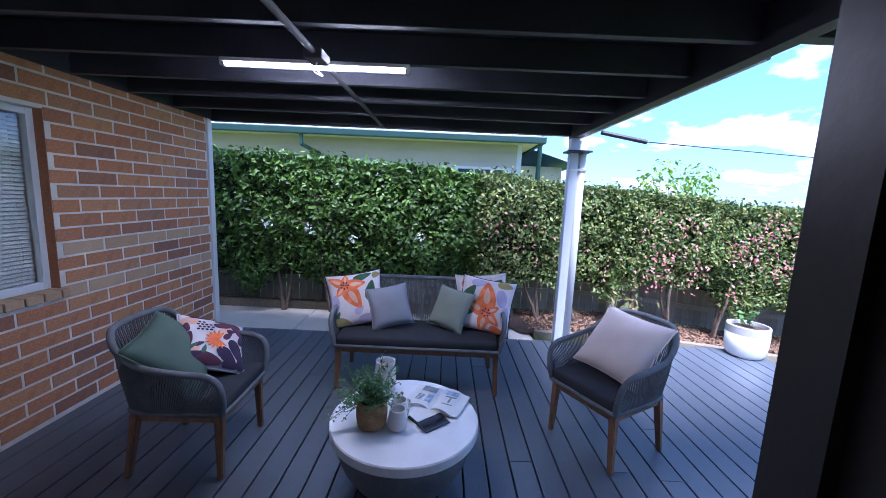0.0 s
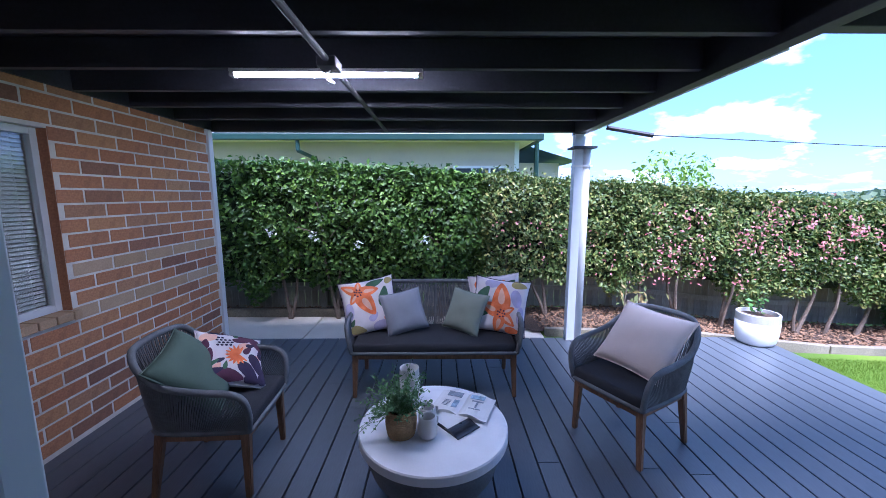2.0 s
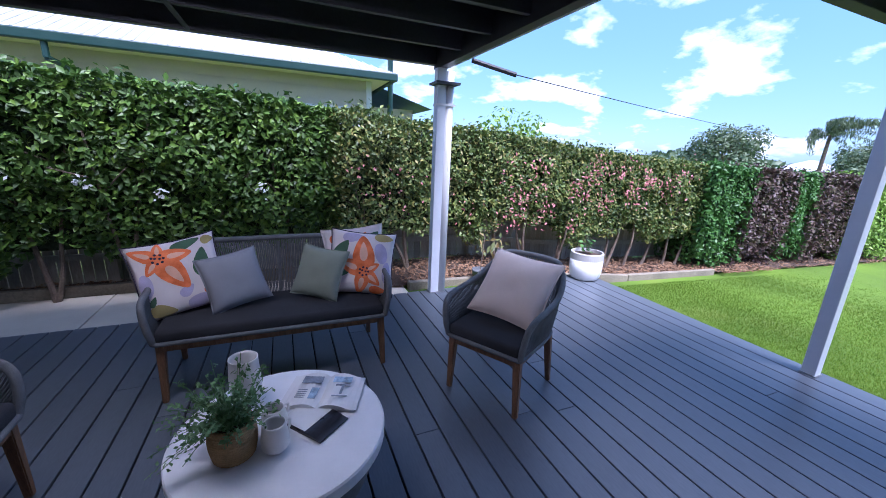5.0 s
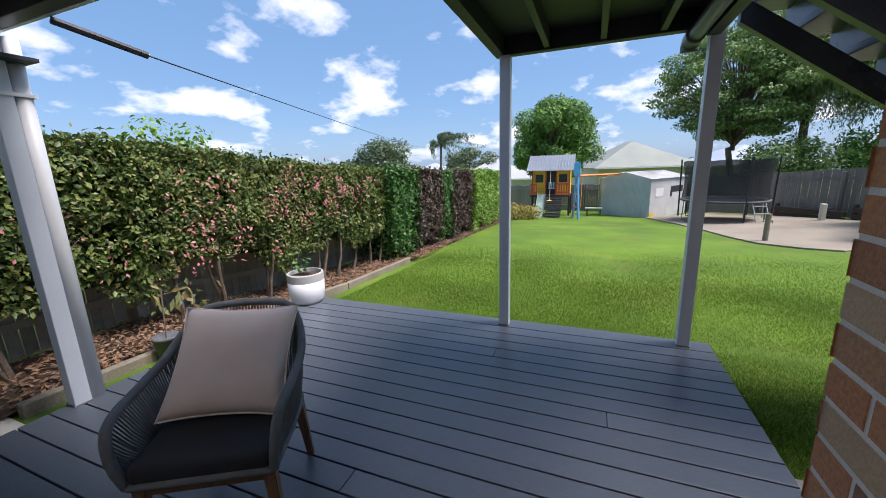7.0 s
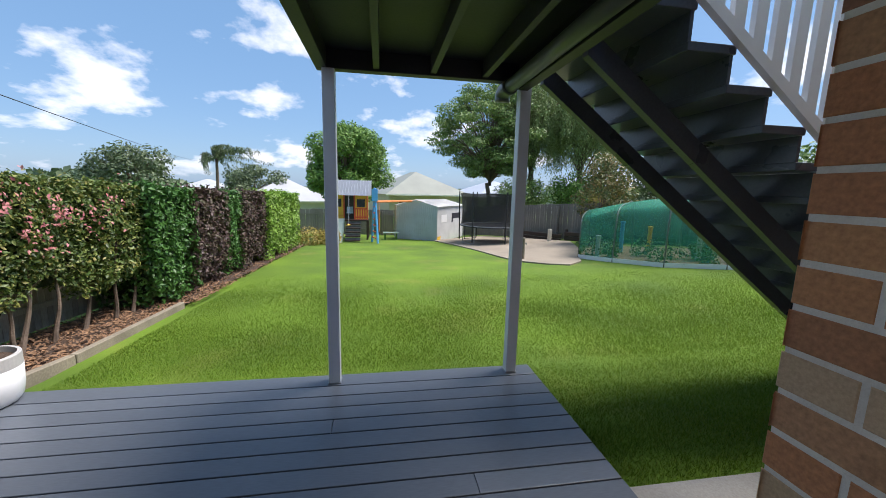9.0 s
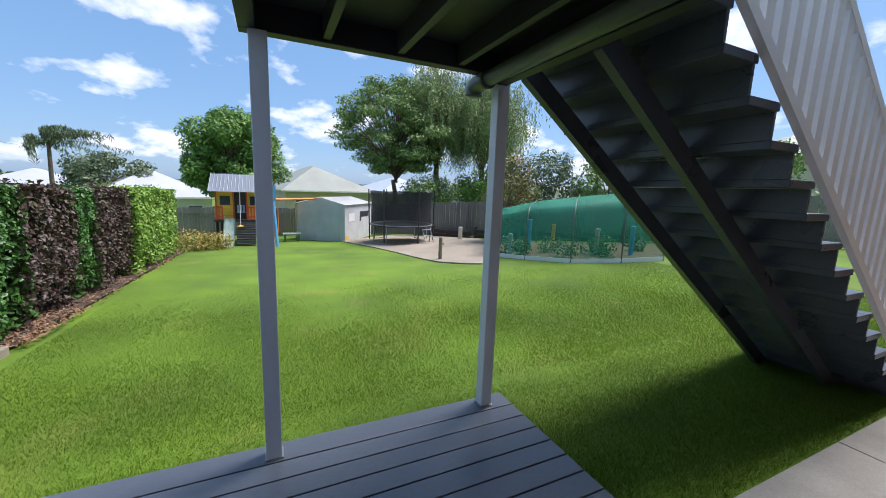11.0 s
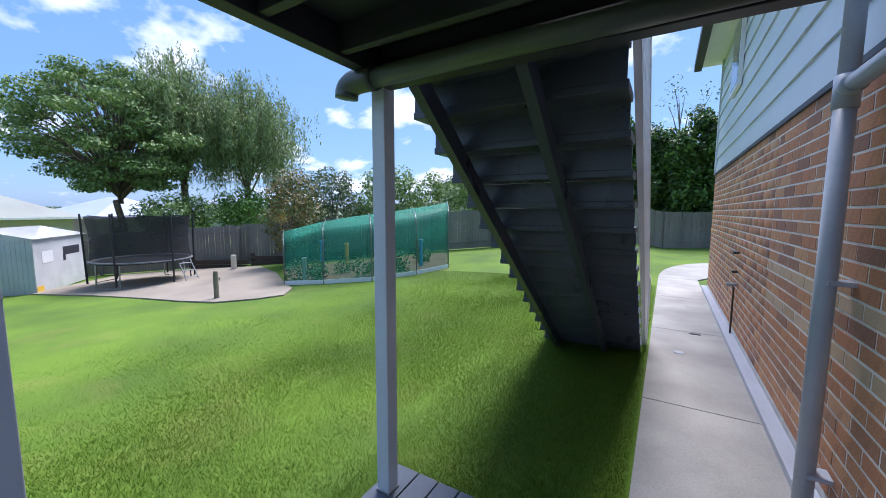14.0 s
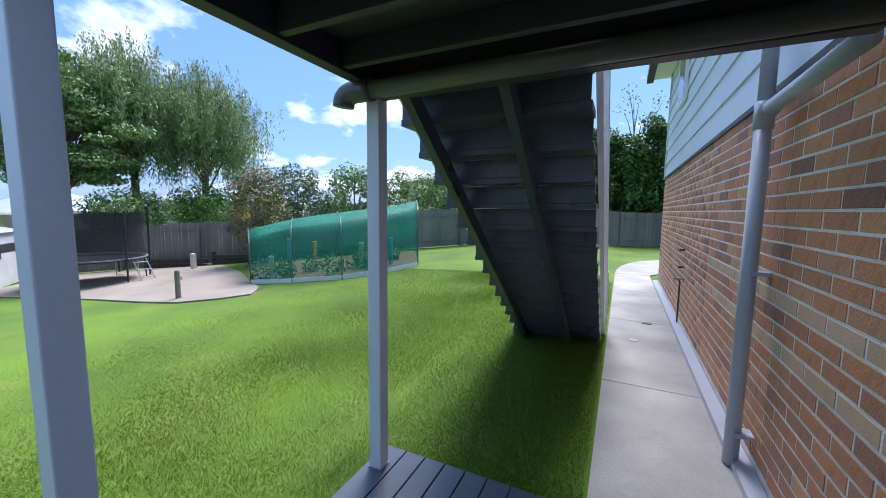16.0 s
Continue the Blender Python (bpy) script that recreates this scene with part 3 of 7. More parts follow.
def make_beds():
    bm = bmesh.new()
    xs = [-9 + 0.5 * k for k in range(0, 54)]
    rows = []
    for x in xs:
        y0 = 5.40 if x < 1.0 else (4.66 if x < 7.2 else 4.62)
        rows.append([bm.verts.new((x, y0 + (5.75 - y0) * j / 4, ground_z(x, 4.6) + 0.05 + 0.04 * noise.noise(Vector((x * 1.3, j * 0.7, 2))))) for j in range(5)])
    for a, b in zip(rows, rows[1:]):
        for j in range(4):
            bm.faces.new((a[j], b[j], b[j + 1], a[j + 1]))
    ob = part("garden_bed", bm, M_SOIL, smooth=True)
    tagged(ob, "strip of dark garden soil under the hedge", "garden bed", kind="structure")
    rng = np.random.default_rng(11)
    n = 9000
    x = np.concatenate([rng.uniform(1.1, 9, 6500), rng.uniform(-8, 1, 1200), rng.uniform(9, 17, n - 7700)])
    y = rng.uniform(0, 1, n)
    y0 = np.where(x < 1.0, 5.42, np.where(x < 7.2, 4.68, 4.45))
    c = np.stack([x, y0 + (5.7 - y0) * y ** 1.3, np.array([ground_z(a, 4.6) for a in x]) + 0.075 + rng.uniform(0, 0.02, n)], axis=1)
    ob = leaf_cloud("mulch", c, np.tile([0, 0, 1.0], (n, 1)), 0.055, M_MULCH, None, 3, 0.45, jitter=0.35)
    tagged(ob, "brown bark chips and dead leaves under the hedge", "mulch", kind="stuff")
    bm = bmesh.new()
    for k, (x0, x1) in enumerate(((-9.0, -6.2), (-6.19, -3.4), (-3.39, -1.0), (-0.99, 1.0))):
        box(bm, x0, 5.37, -0.14, x1, 5.43, 0.01 + 0.006 * (k % 2), bevel=0.006)
    ob = part("timber_edging", bm, M_SLEEPER)
    tagged(ob, "low weathered timber edging of the garden bed", "garden edging", kind="structure")
    for x0, x1 in ((1.15, 3.0), (3.01, 4.9), (4.92, 7.15)):
        za, zb = ground_z(x0, 4.6), ground_z(x1, 4.6)
        bm = bmesh.new()
        vs = [bm.verts.new((x, y, z)) for x, zz in ((x0, za), (x1, zb)) for y in (4.58, 4.66) for z in (zz - 0.08, zz + 0.11)]
        for f in ((0, 1, 3, 2), (4, 6, 7, 5), (0, 4, 5, 1), (2, 3, 7, 6), (1, 5, 7, 3), (0, 2, 6, 4)):
            bm.faces.new([vs[i] for i in f])
        bmesh.ops.recalc_face_normals(bm, faces=bm.faces[:])
        bmesh.ops.bevel(bm, geom=bm.edges[:], offset=0.008, segments=1, affect="EDGES")
        tagged(part("sleeper", bm, M_SLEEPER), "weathered timber sleeper edging the garden bed", "sleeper", "sleepers along the bed")


# ---- house ----
def make_house():
    # left wall with the window
    w0, w1, z0, z1 = 1.00, 2.50, 0.91, 2.12
    bm = boxes((-3.0, 0.42, -0.15, WALL_L - 0.008, w0, BRICK_TOP), (-3.0, w1, -0.15, WALL_L - 0.008, DECK_Y1 - 0.06, BRICK_TOP), (-3.0, w0, -0.15, WALL_L - 0.008, w1, z0 - 0.06), (-3.0, w0, z1, WALL_L - 0.008, w1, BRICK_TOP))
    tagged(part("wall_west", bm, M_MORTAR), "red-brown brick wall with two blond courses", "wall", kind="structure")
    # corner trim
    tagged(part("trim", boxes((-2.80, DECK_Y1 - 0.065, -0.1, -2.725, DECK_Y1 + 0.01, 2.40), bevel=0.004), M_WHITE), "white painted corner trim of the brick wall", "trim", kind="structure")
    # side wall of the house beyond the corner
    tagged(part("wall_north", boxes((-9.0, DECK_Y1 - 0.06, -0.15, -2.802, DECK_Y1 + 0.0, 5.0)), M_MORTAR), "plain side wall of the house", "wall", kind="structure")
    # window
    win = thing("window_1", pose(0, 0, 0), "white aluminium window with closed venetian blind", "window", kind="structure")
    fx = WALL_L - 0.075
    bm = boxes((fx - 0.045, w0, z0, fx, w0 + 0.045, z1), (fx - 0.045, w1 - 0.045, z0, fx, w1, z1), (fx - 0.045, w0 + 0.045, z0, fx, w1 - 0.045, z0 + 0.05), (fx - 0.045, w0 + 0.045, z1 - 0.045, fx, w1 - 0.045, z1), (fx - 0.04, 1.74, z0 + 0.05, fx - 0.004, 1.785, z1 - 0.045), bevel=0.003)
    part("window_frame", bm, M_ALU, win, "white aluminium frame")
    for name, y0, y1 in (("reveal", w1 - 0.003, w1 + 0.001), ("reveal", w0 - 0.001, w0 + 0.003)):
        part(name, boxes((fx + 0.001, y0, z0, WALL_L - 0.009, y1, z1)), M_BRICK, win, "brick return beside the window")
    p = part("pane", boxes((fx - 0.026, w0 + 0.04, z0 + 0.045, fx - 0.020, w1 - 0.04, z1 - 0.04)), M_GLASS, win)
    p.visible_shadow = False
    sl = bmesh.new()
    for k in range(44):
        z = z0 + 0.06 + k * 0.0272
        box(sl, -0.012, w0 + 0.03, -0.001, 0.012, w1 - 0.03, 0.001, m=pose(fx - 0.075, 0, z, 0, 52, 0))
    part("blind", sl, M_BLIND, win, "white slatted blind behind the glass")
    part("backing", boxes((-3.2, w0 - 0.1, z0 - 0.1, -3.02, w1 + 0.1, z1 + 0.1)), M_PLASTER, win, "dim room behind the blind")
    bm = bmesh.new()
    y = w0 - 0.02
    while y < w1 + 0.02:
        box(bm, WALL_L - 0.10, y, z0 - 0.06, WALL_L + 0.03, min(y + 0.105, w1 + 0.03), z0 - 0.004, bevel=0.005)
        y += 0.115
    part("window_sill", bm, M_BLOND, win, "sloping tan brick sill")
    # south wall pier and the door opening
    d0, d1 = -1.62, 0.33
    bm = boxes((d1 + 0.05, 0.17, -0.15, WALL_E - 0.008, WALL_S - 0.008, BRICK_TOP), (-2.742, 0.17, -0.15, d0 - 0.05, WALL_S - 0.008, BRICK_TOP), (d0 - 0.05, 0.17, 2.14, d1 + 0.05, WALL_S - 0.008, BRICK_TOP))
    tagged(part("wall_south", bm, M_MORTAR), "brick wall of the house with the sliding door", "wall", kind="structure")
    tagged(part("wall_east", boxes((1.04, HOUSE_Y1, -0.15, WALL_E - 0.008, 0.168, BRICK_TOP)), M_MORTAR), "long brick wall beside the concrete path", "wall", kind="structure")
    # cladding above the brick, lapped boards
    up = thing("wall_upper", pose(0, 0, 0), "pale blue-grey weatherboard upper storey", "wall", kind="structure")
    part("backing", boxes((1.00, HOUSE_Y1, BRICK_TOP, 1.197, 0.42, 5.35)), M_CLAD, up)
    for k in range(9):
        z = BRICK_TOP + 0.03 + k * 0.318
        bm = bmesh.new()
        vs = [bm.verts.new((x, y, zz)) for y in (HOUSE_Y1, 0.42) for x, zz in ((1.198, z), (1.240, z), (1.216, z + 0.330), (1.198, z + 0.330))]
        for f in ((0, 1, 2, 3), (7, 6, 5, 4), (0, 4, 5, 1), (1, 5, 6, 2), (2, 6, 7, 3), (3, 7, 4, 0)):
            bm.faces.new([vs[i] for i in f])
        bmesh.ops.recalc_face_normals(bm, faces=bm.faces[:])
        part("board", bm, M_CLAD, up)
    part("flashing", boxes((1.197, HOUSE_Y1, BRICK_TOP - 0.015, 1.252, 0.42, BRICK_TOP + 0.029)), M_BLACK, up, "dark strip under the boards")
    part("corner_board", boxes((1.135, HOUSE_Y1 - 0.03, BRICK_TOP, 1.26, HOUSE_Y1 + 0.05, 5.3)), M_CLAD, up)
    # upper window
    wu = thing("window_2", pose(0, 0, 0), "narrow upper window with a pale frame", "window", kind="structure")
    part("window_frame", boxes((1.235, -6.70, 3.72, 1.29, -5.80, 4.90)), M_WHITE, wu)
    part("pane", boxes((1.29, -6.63, 3.79, 1.294, -5.87, 4.83)), M_WINDARK, wu)
    # unseen upper-storey blocks, added to keep sun from leaking in over the walls
    part("wall_sun_blocker", boxes((-9.0, HOUSE_Y1 + 0.01, 2.62, 0.998, 0.40, 5.0), (-9.0, 0.401, BRICK_TOP + 0.004, -2.76, DECK_Y1 - 0.07, 5.0)), M_CLAD, up)
    # eaves and roof
    roof = thing("roof", pose(0, 0, 0), "house roof with pale soffit and dark gutter", "roof", kind="structure")
    part("soffit", boxes((-9, HOUSE_Y1 - 0.3, 5.06, 1.62, 0.45, 5.10)), M_WHITE, roof, "pale eave lining")
    part("gutter", boxes((1.62, HOUSE_Y1 - 0.35, 5.00, 1.77, 0.5, 5.18)), M_BLACK, roof, "dark gutter")
    bm = bmesh.new()
    a = [bm.verts.new(p) for p in ((1.74, HOUSE_Y1 - 0.35, 5.18), (1.74, 0.5, 5.18), (-4, 0.5, 7.2), (-4, HOUSE_Y1 - 0.35, 7.2), (-9.8, 0.5, 5.18), (-9.8, HOUSE_Y1 - 0.35, 5.18))]
    for f in ((0, 1, 2, 3), (3, 2, 4, 5), (0, 3, 5), (1, 4, 2)):
        bm.faces.new([a[i] for i in f])
    part("roof_sheet", bm, M_ROOF_GREY, roof)
    # the inside room
    tagged(part("floor", boxes((-2.74, -4.0, -0.1, 1.04, 0.44, -0.004)), M_FLOOR), "dim timber floor inside the door", "floor", kind="structure")
    tagged(part("wall_inner", boxes((-3.0, -4.1, 0, -2.74, 0.168, 2.5), (0.98, -4.1, 0, 1.038, 0.168, 2.5), (-2.74, -4.1, 0, 0.98, -4.0, 2.5)), M_PLASTER), "plain inner walls of the room", "wall", kind="structure")
    tagged(part("ceiling_inner", boxes((-3.0, -4.1, 2.5, 1.038, 0.168, 2.6)), M_PLASTER), "plain ceiling of the inner room", "ceiling", kind="structure")
    # sliding door
    door = thing("door_1", pose(0, 0, 0), "open sliding glass door with white aluminium stiles", "sliding door", kind="structure")
    part("door_frame", boxes((d1 - 0.004, 0.22, 0, d1 + 0.046, 0.28, 2.14), (d1 + 0.012, 0.28, 0, d1 + 0.046, 0.33, 2.14), (d1 - 0.004, 0.33, 0, d1 + 0.046, 0.40, 2.14), (d0 - 0.046, 0.22, 0, d0, 0.40, 2.14), (d0, 0.22, 2.09, d1 - 0.004, 0.40, 2.138), (d0, 0.22, -0.002, d1 - 0.004, 0.40, 0.012)), M_DARKFRAME, door, "dark outer frame")
    for name, x0, x1, y in (("fixed_panel", d0, -0.66, 0.36), ("sliding_panel", -1.56, -0.585, 0.30)):
        bm = boxes((x0, y - 0.018, 0.015, x0 + 0.075, y + 0.018, 2.088), (x1 - 0.075, y - 0.018, 0.015, x1, y + 0.018, 2.088), (x0 + 0.075, y - 0.018, 0.015, x1 - 0.075, y + 0.018, 0.10), (x0 + 0.075, y - 0.018, 2.02, x1 - 0.075, y + 0.018, 2.088), bevel=0.003)
        pn = part(name, bm, M_ALU, door, "white aluminium panel")
        gl = part("pane", boxes((x0 + 0.07, y - 0.003, 0.095, x1 - 0.07, y + 0.003, 2.025)), M_GLASS, pn)
        gl.visible_shadow = False


# ---- upper deck, seen from below ----
def make_upper_deck():
    ceil = bmesh.new()
    box(ceil, -2.74, 0.42, 2.56, 1.36, 4.32, 2.66)
    box(ceil, 1.36, 0.20, 2.56, 3.56, 1.80, 2.66)
    tagged(part("ceiling", ceil, M_BLACK), "black painted boards of the upper deck overhead", "ceiling", kind="structure")
    frame_ob = thing("upper_deck_frame", pose(0, 0, 0), "black painted joists and beams under the upper deck", "deck frame", kind="structure")
    for y in (0.82, 1.29, 1.76, 2.24, 2.70, 3.17, 3.68):
        part("joist", boxes((-2.74, y - 0.022, 2.40, 1.28, y + 0.022, 2.558), bevel=0.003), M_JOIST, frame_ob)
    part("wall_plate", boxes((-2.736, 0.43, 2.396, -2.712, 4.238, 2.557)), M_JOIST, frame_ob)
    part("beam", boxes((1.28, 0.42, 2.35, 1.36, 4.32, 2.558), bevel=0.004), M_JOIST, frame_ob)
    part("beam", boxes((-2.74, 4.24, 2.385, 1.278, 4.32, 2.558), bevel=0.004), M_JOIST, frame_ob)
    part("fascia", boxes((1.362, 1.80, 2.35, 1.385, 4.35, 2.68), bevel=0.002), M_POST, frame_ob, "pale outer fascia board")
    # landing
    part("beam", boxes((3.48, 0.20, 2.42, 3.56, 1.80, 2.558), bevel=0.004), M_JOIST, frame_ob)
    part("beam", boxes((1.362, 1.72, 2.42, 3.478, 1.80, 2.558), bevel=0.004), M_JOIST, frame_ob)
    part("beam", boxes((1.36, 0.20, 2.36, 3.478, 0.28, 2.558), bevel=0.004), M_JOIST, frame_ob)
    for y in (0.55, 0.95, 1.37):
        part("joist", boxes((1.362, y - 0.022, 2.435, 3.478, y + 0.022, 2.558), bevel=0.003), M_JOIST, frame_ob)
    # conduit and batten light
    con = bmesh.new()
    tube(con, ((-0.80, 0.84, 2.385), (-0.80, 4.2, 2.385)), 0.017, 10)
    tagged(part("conduit", con, M_CONDUIT), "dark grey electrical conduit clipped under the joists", "conduit")
    con = boxes((-0.85, 2.02, 2.35, -0.75, 2.16, 2.40), bevel=0.006)
    tagged(part("junction_box", con, M_CONDUIT), "dark grey junction box under the joists", "junction box")
    con = bmesh.new()
    tube(con, smooth_path(((-0.80, 2.10, 2.352), (-0.84, 2.16, 2.325), (-0.81, 2.21, 2.315), (-0.85, 2.235, 2.352)), 6), 0.004, 6)
    tagged(part("lamp_cable", con, M_WHITE), "thin looped cable feeding the batten light", "cable")
    lamp = thing("batten_light", pose(-0.858, 2.24, 2.40), "lit slim white batten light fixed under a joist", "batten light")
    part("casing", boxes((-0.545, -0.024, -0.022, 0.545, 0.024, 0.0), bevel=0.003), M_WHITE, lamp)
    part("diffuser", boxes((-0.515, -0.020, -0.040, 0.515, 0.020, -0.023), bevel=0.006), M_TUBE, lamp, "glowing white diffuser")
    part("end_cap", boxes((-0.545, -0.024, -0.044, -0.516, 0.024, -0.023), bevel=0.004), M_WHITE, lamp)
    part("end_cap", boxes((0.516, -0.024, -0.044, 0.545, 0.024, -0.023), bevel=0.004), M_WHITE, lamp)


def post(x, y, w, z0, z1, label):
    p = thing("post", pose(x, y, z0), label, "post", "deck posts")
    part("shaft", boxes((-w / 2, -w / 2, 0, w / 2, w / 2, z1 - z0), bevel=0.005), M_POST, p)
    part("base_bracket", boxes((-w / 2 - 0.006, -w / 2 - 0.006, 0, w / 2 + 0.006, w / 2 + 0.006, 0.012), bevel=0.002), M_STEEL, p, "thin steel foot")
    return p


def make_posts():
    post(3.505, 1.71, 0.09, 0.0, 2.42, "slim pale grey square post on the deck edge")
    post(3.525, 0.21, 0.09, 0.0, 2.42, "slim pale grey square post at the deck corner")
    p = post(1.31, 4.20, 0.095, 0.0, 2.35, "white square post with a downpipe strapped beside it")
    bm = bmesh.new()
    tube(bm, ((0.10, 0.0, 0.0), (0.10, 0.0, 2.33)), 0.045, 18)
    part("downpipe", bm, M_WHITE, p, "white round downpipe", smooth=True)
    for z in (2.0,):
        part("strap", boxes((-0.052, -0.055, z, 0.15, 0.053, z + 0.02)), M_WHITE, p)
    part("bracket", boxes((-0.10, -0.16, 2.19, 0.15, 0.05, 2.21)), M_JOIST, p, "dark angle bracket under the beam")
    # cable bracket sticking out from the corner, and the overhead line
    bm = bmesh.new()
    tube(bm, ((1.375, 3.65, 2.33), (1.78, 3.57, 2.245)), 0.021, 8)
    tagged(part("cable_bracket", bm, M_CABLE), "dark arm holding the overhead cable", "cable bracket")
    bm = bmesh.new()
    tube(bm, [Vector((1.77, 3.572, 2.247)).lerp(Vector((32.3, 15.2, 3.4)), t / 24) - Vector((0, 0, 0.5 * (t / 24) * (1 - t / 24))) for t in range(25)], 0.005, 5)
    tagged(part("overhead_cable", bm, M_CABLE), "thin overhead service cable", "cable")


# ---- stairs ----
def make_stairs():
    st = thing("stairs", pose(0, 0, 0), "black steel outdoor stairs with white balustrade", "stairs", kind="structure")
    n = 16
    ztop, zbot, ytop = 2.7245, -0.3075, 0.07
    rise = (ztop - zbot) / n
    run = 0.256
    x0, x1 = 2.33, 3.60
    for k in range(n - 1):
        z = ztop - (k + 1) * rise
        y = ytop - k * run
        part("tread", boxes((x0, y - run - 0.03, z - 0.045, x1, y, z), bevel=0.004), M_STAIR, st)
        part("riser", boxes((x0 + 0.01, y - 0.022, z, x1 - 0.01, y - 0.002, z + rise - 0.047)), M_STAIR, st)
    for x in (2.73, 3.345):
        bm = bmesh.new()
        top, low = (ytop + 0.06, ztop - rise - 0.045 + 0.06 * rise / run), (ytop - (n - 1.2) * run, ztop - rise - 0.045 - (n - 1.2) * rise)
        vs = [bm.verts.new((xx, y, z + dz)) for (y, z) in (top, low) for xx in (x, x + 0.06) for dz in (-0.15, 0.004)]
        for f in ((0, 1, 3, 2), (4, 6, 7, 5), (0, 4, 5, 1), (2, 3, 7, 6), (1, 5, 7, 3), (0, 2, 6, 4)):
            bm.faces.new([vs[i] for i in f])
        bmesh.ops.recalc_face_normals(bm, faces=bm.faces[:])
        part("stringer", bm, M_STAIR, st)
    for fx in (2.76, 3.375):
        part("footing", boxes((fx - 0.13, ytop - n * run + 0.02, -0.45, fx + 0.13, ytop - n * run + 0.34, ground_z(fx, -3.8) + 0.045), bevel=0.015), M_CONC, st, "rough concrete footing")
    for x in (2.306, 3.625):
        side = x
        def zline(y):
            return zbot + (y - (ytop - (n - 1) * run)) * rise / run + rise
        y_low, y_top = ytop - (n - 1) * run, ytop - 0.05
        for dz, h in ((0.0, 0.07), (0.86, 0.06)):
            bm = bmesh.new()
            vs = [bm.verts.new((xx, y, zline(y) + dz + hh)) for y in (y_top, y_low) for xx in (side - 0.02, side + 0.02) for hh in (0, h)]
            for f in ((0, 1, 3, 2), (4, 6, 7, 5), (0, 4, 5, 1), (2, 3, 7, 6), (1, 5, 7, 3), (0, 2, 6, 4)):
                bm.faces.new([vs[i] for i in f])
            bmesh.ops.recalc_face_normals(bm, faces=bm.faces[:])
            part("rail", bm, M_WHITE, st, "white painted rail")
        y = y_top - 0.06
        while y > y_low + 0.03:
            part("baluster", boxes((side - 0.016, y - 0.034, zline(y) + 0.04, side + 0.016, y + 0.034, zline(y) + 0.89)), M_WHITE, st, "white painted baluster")
            y -= 0.128
        for y in (y_low - 0.02,):
            part("newel_post", boxes((side - 0.035, y - 0.035, zline(y) - 0.3, side + 0.035, y + 0.035, zline(y) + 0.98), bevel=0.006), M_WHITE, st, "white newel post")


# ---- pipes on the wall ----
def make_pipes():
    bm = bmesh.new()
    tube(bm, ((3.50, 0.345, 2.385), (1.40, 0.345, 2.40)), 0.050, 20)
    dp = thing("drain_pipe", pose(0, 0, 0), "round drain pipe under the landing with an elbow", "pipe")
    part("pipe", bm, M_PIPE_DARK, dp, smooth=True)
    bm = bmesh.new()
    tube(bm, smooth_path(((3.46, 0.345, 2.385), (3.60, 0.345, 2.384), (3.655, 0.345, 2.355), (3.665, 0.345, 2.31)), 4), 0.062, 20)
    part("elbow", bm, M_PIPE_DARK, dp, smooth=True)
    d2 = thing("downpipe", pose(0, 0, 0), "pale blue-grey downpipe on the brick wall", "downpipe")
    bm = bmesh.new()
    tube(bm, ((1.345, -1.03, -0.075), (1.345, -1.03, 2.36)), 0.048, 20)
    part("pipe", bm, M_PVC, d2, smooth=True)
    bm = bmesh.new()
    tube(bm, ((1.345, -1.03, 2.42), (1.345, -1.03, 5.0)), 0.045, 20)
    part("pipe", bm, M_PVC, d2, smooth=True)
    bm = bmesh.new()
    tube(bm, ((1.345, -0.95, 2.375), (1.345, 0.10, 2.385)), 0.045, 20)
    part("branch_pipe", bm, M_PVC, d2, smooth=True)
    bm = bmesh.new()
    tube(bm, ((1.345, -1.03, 2.26), (1.345, -1.03, 2.44)), 0.056, 20)
    tube(bm, ((1.345, -1.03, 2.37), (1.345, -0.92, 2.375)), 0.056, 20)
    part("collar", bm, M_PVC, d2, smooth=True)
    for z in (0.15, 1.3):
        part("bracket", boxes((1.236, -1.09, z, 1.35, -0.97, z + 0.025)), M_PVC, d2)
    tap = thing("garden_tap", pose(1.237, -4.70, 0), "thin brown pipe and tap on the brick wall", "tap")
    bm = bmesh.new()
    tube(bm, ((0.03, 0, -0.08), (0.03, 0, 0.64), (0.07, 0, 0.68)), 0.012, 8)
    part("pipe", bm, M_DARKWOOD, tap)
    part("tap_head", boxes((0.0, -0.03, 0.66, 0.12, 0.03, 0.70), bevel=0.01), M_STEEL, tap)
    for z in (0.85, 1.12):
        part("outlet", boxes((0.0, -0.04, z, 0.07, 0.04, z + 0.03), bevel=0.006), M_DARKFRAME, tap)


make_deck()
make_paving()
make_beds()
make_house()
make_upper_deck()
make_posts()
make_stairs()
make_pipes()


